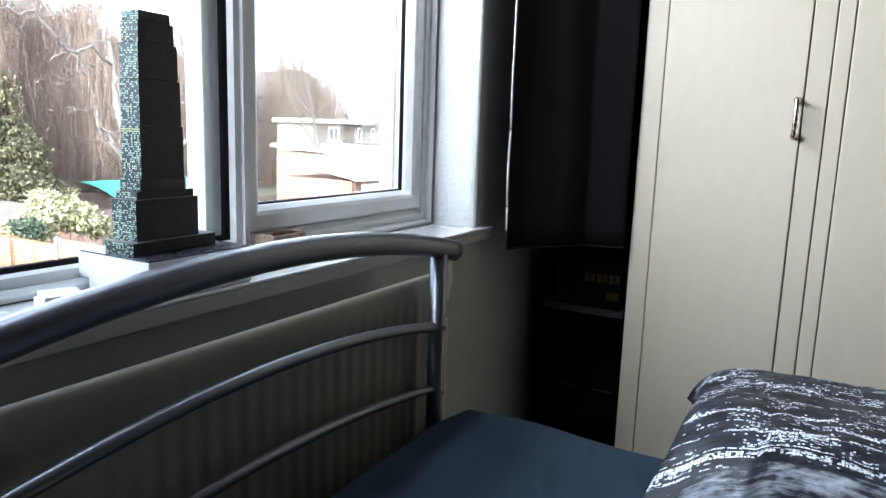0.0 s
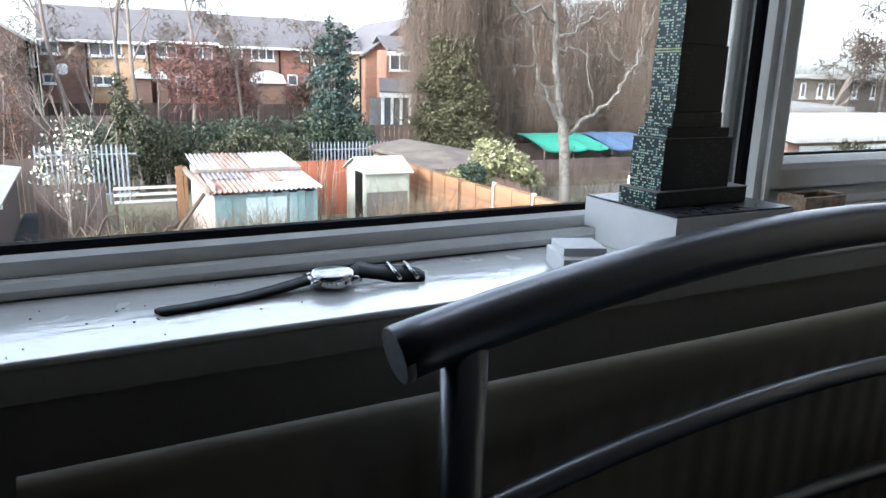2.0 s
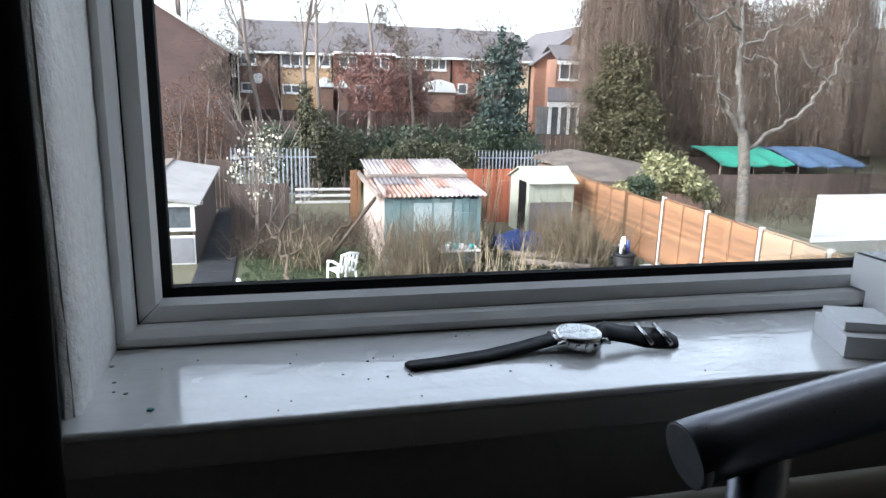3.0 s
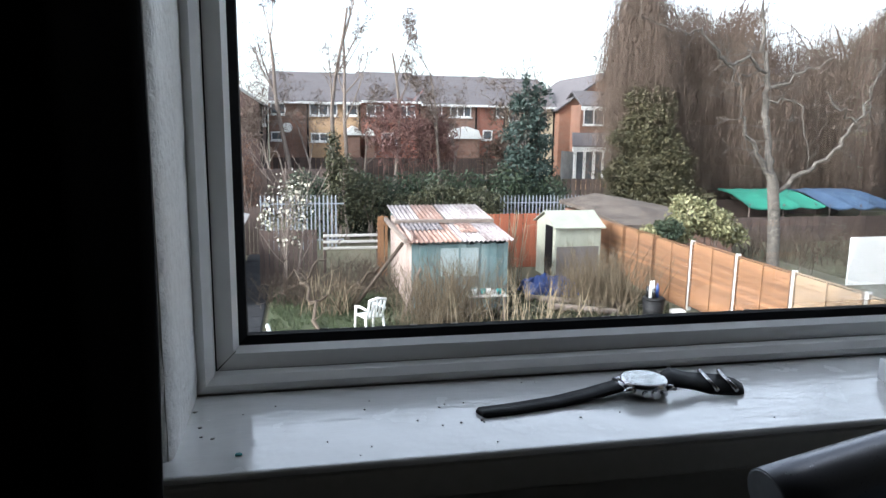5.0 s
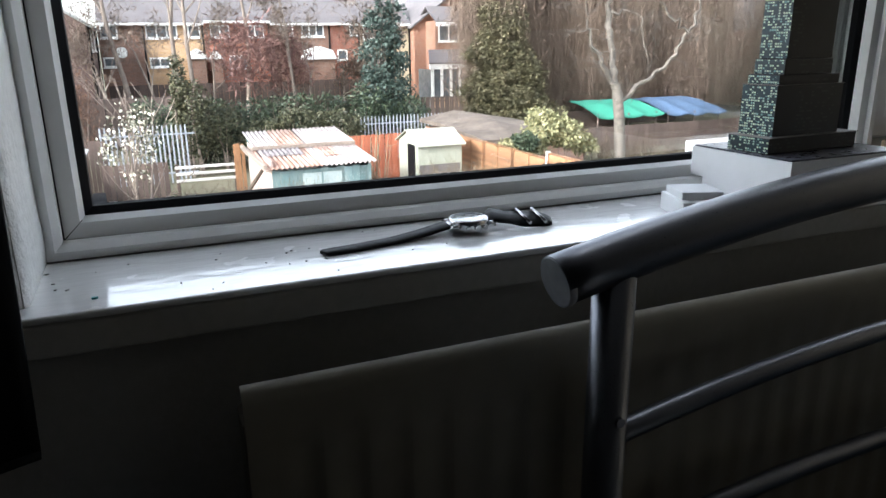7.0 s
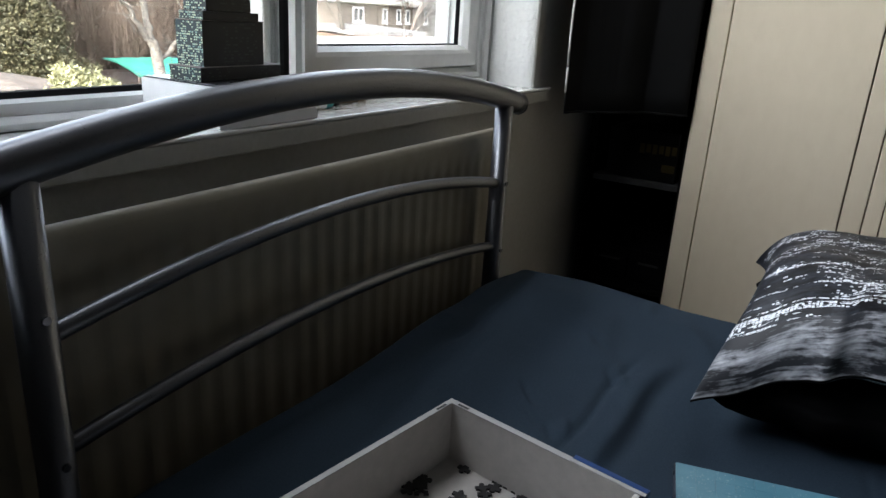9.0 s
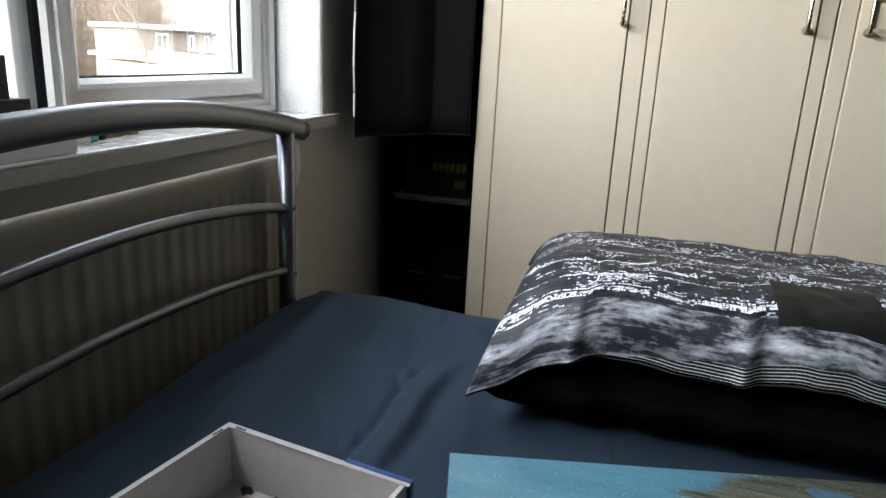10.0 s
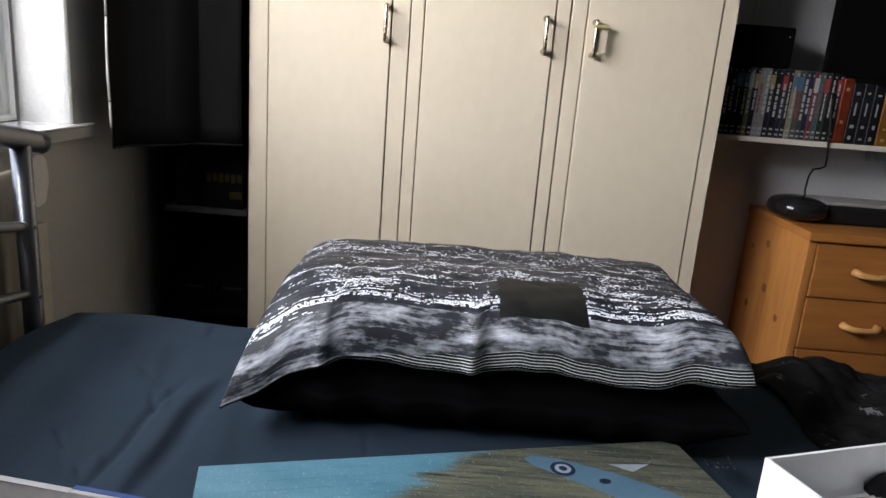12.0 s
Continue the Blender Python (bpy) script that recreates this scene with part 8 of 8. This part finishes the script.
units = [(-1.5, 0.9, BRICK_BROWN, 0.0, ((-0.93, 1.66, 0.9, 0.72, 1), (-1.05, 0.1, 0.7, 0.55, 0))),
         (0.9, 4.1, BRICK_BUFF, 0.0, ((1.8, 1.64, 1.7, 0.76, 2), (3.55, 1.66, 0.7, 0.72, 0), (1.55, 0.05, 1.1, 0.55, 1))),
         (4.1, 7.9, BRICK_RED, 0.12, ((5.0, 1.66, 1.1, 0.72, 1), (7.0, 1.66, 1.1, 0.72, 1), (6.0, -0.1, 1.2, 0.75, 1))),
         (7.9, 11.6, BRICK_BROWN, 0.0, ((8.9, 1.68, 0.8, 0.7, 0), (10.5, 1.68, 1.4, 0.72, 2))),
         (11.6, 13.5, BRICK_RED, 0.0, ((13.15, 1.72, 0.62, 0.68, 0), (12.32, 0.25, 0.65, 0.65, 0))),
         (13.5, 16.9, CREAM_RENDER, -0.05, ((14.1, 1.5, 0.8, 0.85, 0), (15.7, 1.45, 1.2, 0.9, 1), (14.4, -0.25, 1.2, 0.85, 1), (16.1, -0.3, 0.8, 1.0, 0)))]
for k, (x0, x1, bmat, up, wins) in enumerate(units):
    gz = ground_z(TY)
    hs = thing("terraced_house", ((x0 + x1) / 2, TY, gz), "two-storey brick terraced house with a dark slate roof", "house", "terraced houses")
    part("wall", box(x0, TY, gz, x1, TY + 7.4, TE + up), bmat, hs)
    part("roof", gable_roof(x0, x1, TY, TY + 7.4, TE + up, 1.85, "x"), SLATE, hs)
    part("eaves_board", box(x0, TY - 0.32, TE + up - 0.2, x1, TY - 0.27, TE + up - 0.06), WHITE_WOOD, hs)
    for wx_, wz, ww, wh, bars in wins:
        house_window(hs, wx_, TY, wz, ww, wh, bars)
    part("drainpipe", tube([(x1 - 0.08, TY - 0.06, gz), (x1 - 0.08, TY - 0.06, TE + up - 0.2)], 0.05, 6), GASKET, hs)
    if k == 0:
        part("satellite_dish", tube([(-0.4, TY - 0.3, 0.9), (-0.4, TY - 0.34, 0.9)], [0.14, 0.3], 14), WHITE_PLASTIC, hs)
    for px0, px1, pz0, pz1 in {1: ((3.0, 4.05, 0.5, 1.05),), 2: ((4.2, 4.9, 0.45, 0.95),), 3: ((9.6, 11.55, 0.35, 1.1),)}.get(k, ()):
        # a white glazed porch with a low pitched roof
        px = (px0 + px1) / 2
        bm = add_prism(bmesh.new(), [(px0, pz0), (px1, pz0), (px1 - 0.25, pz0 + 0.7 * (pz1 - pz0)), (px, pz1), (px0 + 0.25, pz0 + 0.7 * (pz1 - pz0))], TY - 1.6, TY - 0.01)
        for v_ in bm.verts:
            v_.co = Vector((v_.co.x, v_.co.z, v_.co.y))
        porch = part("porch_roof", bm, WHITE_WOOD, hs, "white porch roof")
        part("porch_wall", box(px0 + 0.12, TY - 1.5, gz, px1 - 0.12, TY - 0.02, pz0 - 0.001), BRICK_BROWN, porch, "brown brick porch wall")

end_house = thing("end_house", (-6.5, 36, ground_z(36)), "brown brick end house, its broad gable to the garden", "house")
gz = ground_z(36)
part("wall", box(-11.5, 36, gz, -1.6, 45.0, 2.12), BRICK_DARK, end_house)
bm = add_prism(bmesh.new(), [(-11.5, 2.121), (-1.6, 2.121), (-6.55, 5.3)], 36.0, 36.3)
for v_ in bm.verts:
    v_.co = Vector((v_.co.x, v_.co.z, v_.co.y))
part("gable", bm, BRICK_DARK, end_house)
part("roof", gable_roof(-11.5, -1.6, 35.8, 45.0, 2.14, 3.18, "y", 0.35), SLATE, end_house)
part("bargeboard", tube([(-1.3, 35.78, 2.02), (-6.55, 35.78, 5.38)], 0.09, 4), WHITE_WOOD, end_house)
for y in (38.5, 41.5):
    house_window(end_house, -1.6 + 0.03, y, 1.0, 0.9, 1.0, 0, "x")
part("drainpipe", tube([(-1.53, 36.4, gz), (-1.53, 36.4, 2.05)], 0.06, 6), GASKET, end_house)
part("drainpipe", tube([(-1.53, 43.0, gz), (-1.53, 43.0, 2.05)], 0.06, 6), GASKET, end_house)

gable_house = thing("gable_house", (20.0, 44, ground_z(44)), "orange brick house with a gable and a glazed conservatory", "house")
gz = ground_z(44)
part("wall", box(16.9, 44.2, gz, 23.4, 53, 2.3), BRICK_ORANGE, gable_house)
bm = add_prism(bmesh.new(), [(16.9, 2.301), (23.4, 2.301), (20.15, 4.6)], 44.2, 44.5)
for v_ in bm.verts:
    v_.co = Vector((v_.co.x, v_.co.z, v_.co.y))
part("gable", bm, BRICK_ORANGE, gable_house)
part("roof", gable_roof(16.9, 23.4, 44.0, 53, 2.32, 2.3, "y", 0.25), SLATE, gable_house)
part("wing", box(17.7, 42.6, gz, 23.0, 44.2, 2.55), BRICK_ORANGE, gable_house)
bm = gable_roof(17.6, 23.0, 42.5, 45.5, 2.57, 0.8, "x", 0.25)
part("wing_roof", bm, SLATE, gable_house)
part("eaves_board", box(17.6, 42.2, 2.22, 23.0, 42.26, 2.46), WHITE_WOOD, gable_house)
house_window(gable_house, 18.6, 42.6, 1.3, 1.4, 1.15, 1)
cons = part("conservatory", box(16.5, 40.4, gz, 19.4, 40.5, gz + 0.6), BRICK_BUFF, gable_house, "white-framed conservatory")
for x in (16.5, 17.1, 17.7, 18.3, 18.85, 19.25):
    part("conservatory_post", box(x, 40.38, gz + 0.6, x + 0.16, 40.52, -0.3), WHITE_WOOD, cons)
part("conservatory_glass", box(16.55, 40.45, gz + 0.6, 19.4, 40.47, -0.31), FAR_GLASS, cons)
part("conservatory_side", box(16.48, 40.5, gz, 16.58, 42.5, -0.31), FAR_GLASS, cons)
part("conservatory_beam", box(16.4, 40.3, -0.3, 19.5, 40.5, 0.0), WHITE_WOOD, cons)
bm = bmesh.new()
vs = [bm.verts.new(c) for c in ((16.3, 40.25, 0.0), (19.6, 40.25, 0.0), (19.6, 42.6, 0.75), (17.2, 42.6, 0.75), (16.3, 40.25, 0.08), (19.6, 40.25, 0.08), (19.6, 42.6, 0.83), (17.2, 42.6, 0.83))]
for t in ((0, 1, 2, 3), (7, 6, 5, 4), (0, 4, 5, 1), (1, 5, 6, 2), (2, 6, 7, 3), (3, 7, 4, 0)):
    bm.faces.new([vs[i] for i in t])
part("conservatory_roof", bm, SLATE, cons, "grey slate lean-to roof")

# seen through the casement
flat_block = thing("flat_roofed_building", (33, 26, G), "dark two-storey flat-roofed building with tall windows", "building")
part("wall", box(28.4, 24, G, 44, 26.5, 1.35), BRICK_PALE, flat_block)
part("roof_edge", box(28.2, 23.7, 1.36, 44.3, 26.7, 1.58, 0.04), POST, flat_block)
for k, x in enumerate((30.0, 32.3, 33.6, 34.5, 36.4, 38.0, 40.0)):
    house_window(flat_block, x, 24, 0.45, 0.9 if k == 0 else 0.4, 0.75, 1 if k == 0 else 0)
garages = thing("garage_row", (24, 18, G), "row of red brick garages with pale flat roofs", "garage")
part("wall", box(21.8, 16.6, G, 40, 20.0, -0.85), BRICK_BROWN, garages)
part("rear_wall", box(25.0, 20.02, G, 31, 23.4, 0.0), BRICK_BROWN, garages)
for x0, x1, y0, y1, z0, z1, m_, lb in ((21.6, 40.3, 16.2, 20.0, -0.84, -0.2, POST, "pale sloping roof sheet"), (24.8, 30.6, 20.1, 23.6, 0.005, 0.2, GREY_FELT, "grey felt flat roof")):
    bm = add_prism(bmesh.new(), [(y0, z0), (y1, z1), (y1, z1 + 0.16), (y0, z0 + 0.16)], x0, x1)
    for v_ in bm.verts:
        v_.co = Vector((v_.co.z, v_.co.x, v_.co.y))
    part("roof_slab", bm, m_, garages, lb)
for k in range(6):
    part("garage_door", box(22.4 + k * 2.9, 16.53, G, 24.5 + k * 2.9, 16.598, -1.0, 0.01), WHITE_WOOD, garages)
red_house = thing("red_gable_house", (43, 38, G), "red brick house with a steep gable behind the garages", "house")
part("wall", box(38, 36, G, 45, 44, 2.0), BRICK_RED, red_house)
bm = add_prism(bmesh.new(), [(38, 2.001), (45, 2.001), (41.5, 5.2)], 36.0, 36.3)
for v_ in bm.verts:
    v_.co = Vector((v_.co.x, v_.co.z, v_.co.y))
part("gable", bm, BRICK_RED, red_house)
part("roof", gable_roof(38, 45, 35.8, 44, 2.02, 3.2, "y", 0.25), SLATE, red_house)
house_window(red_house, 41.5, 36, 0.6, 1.2, 1.2, 1)
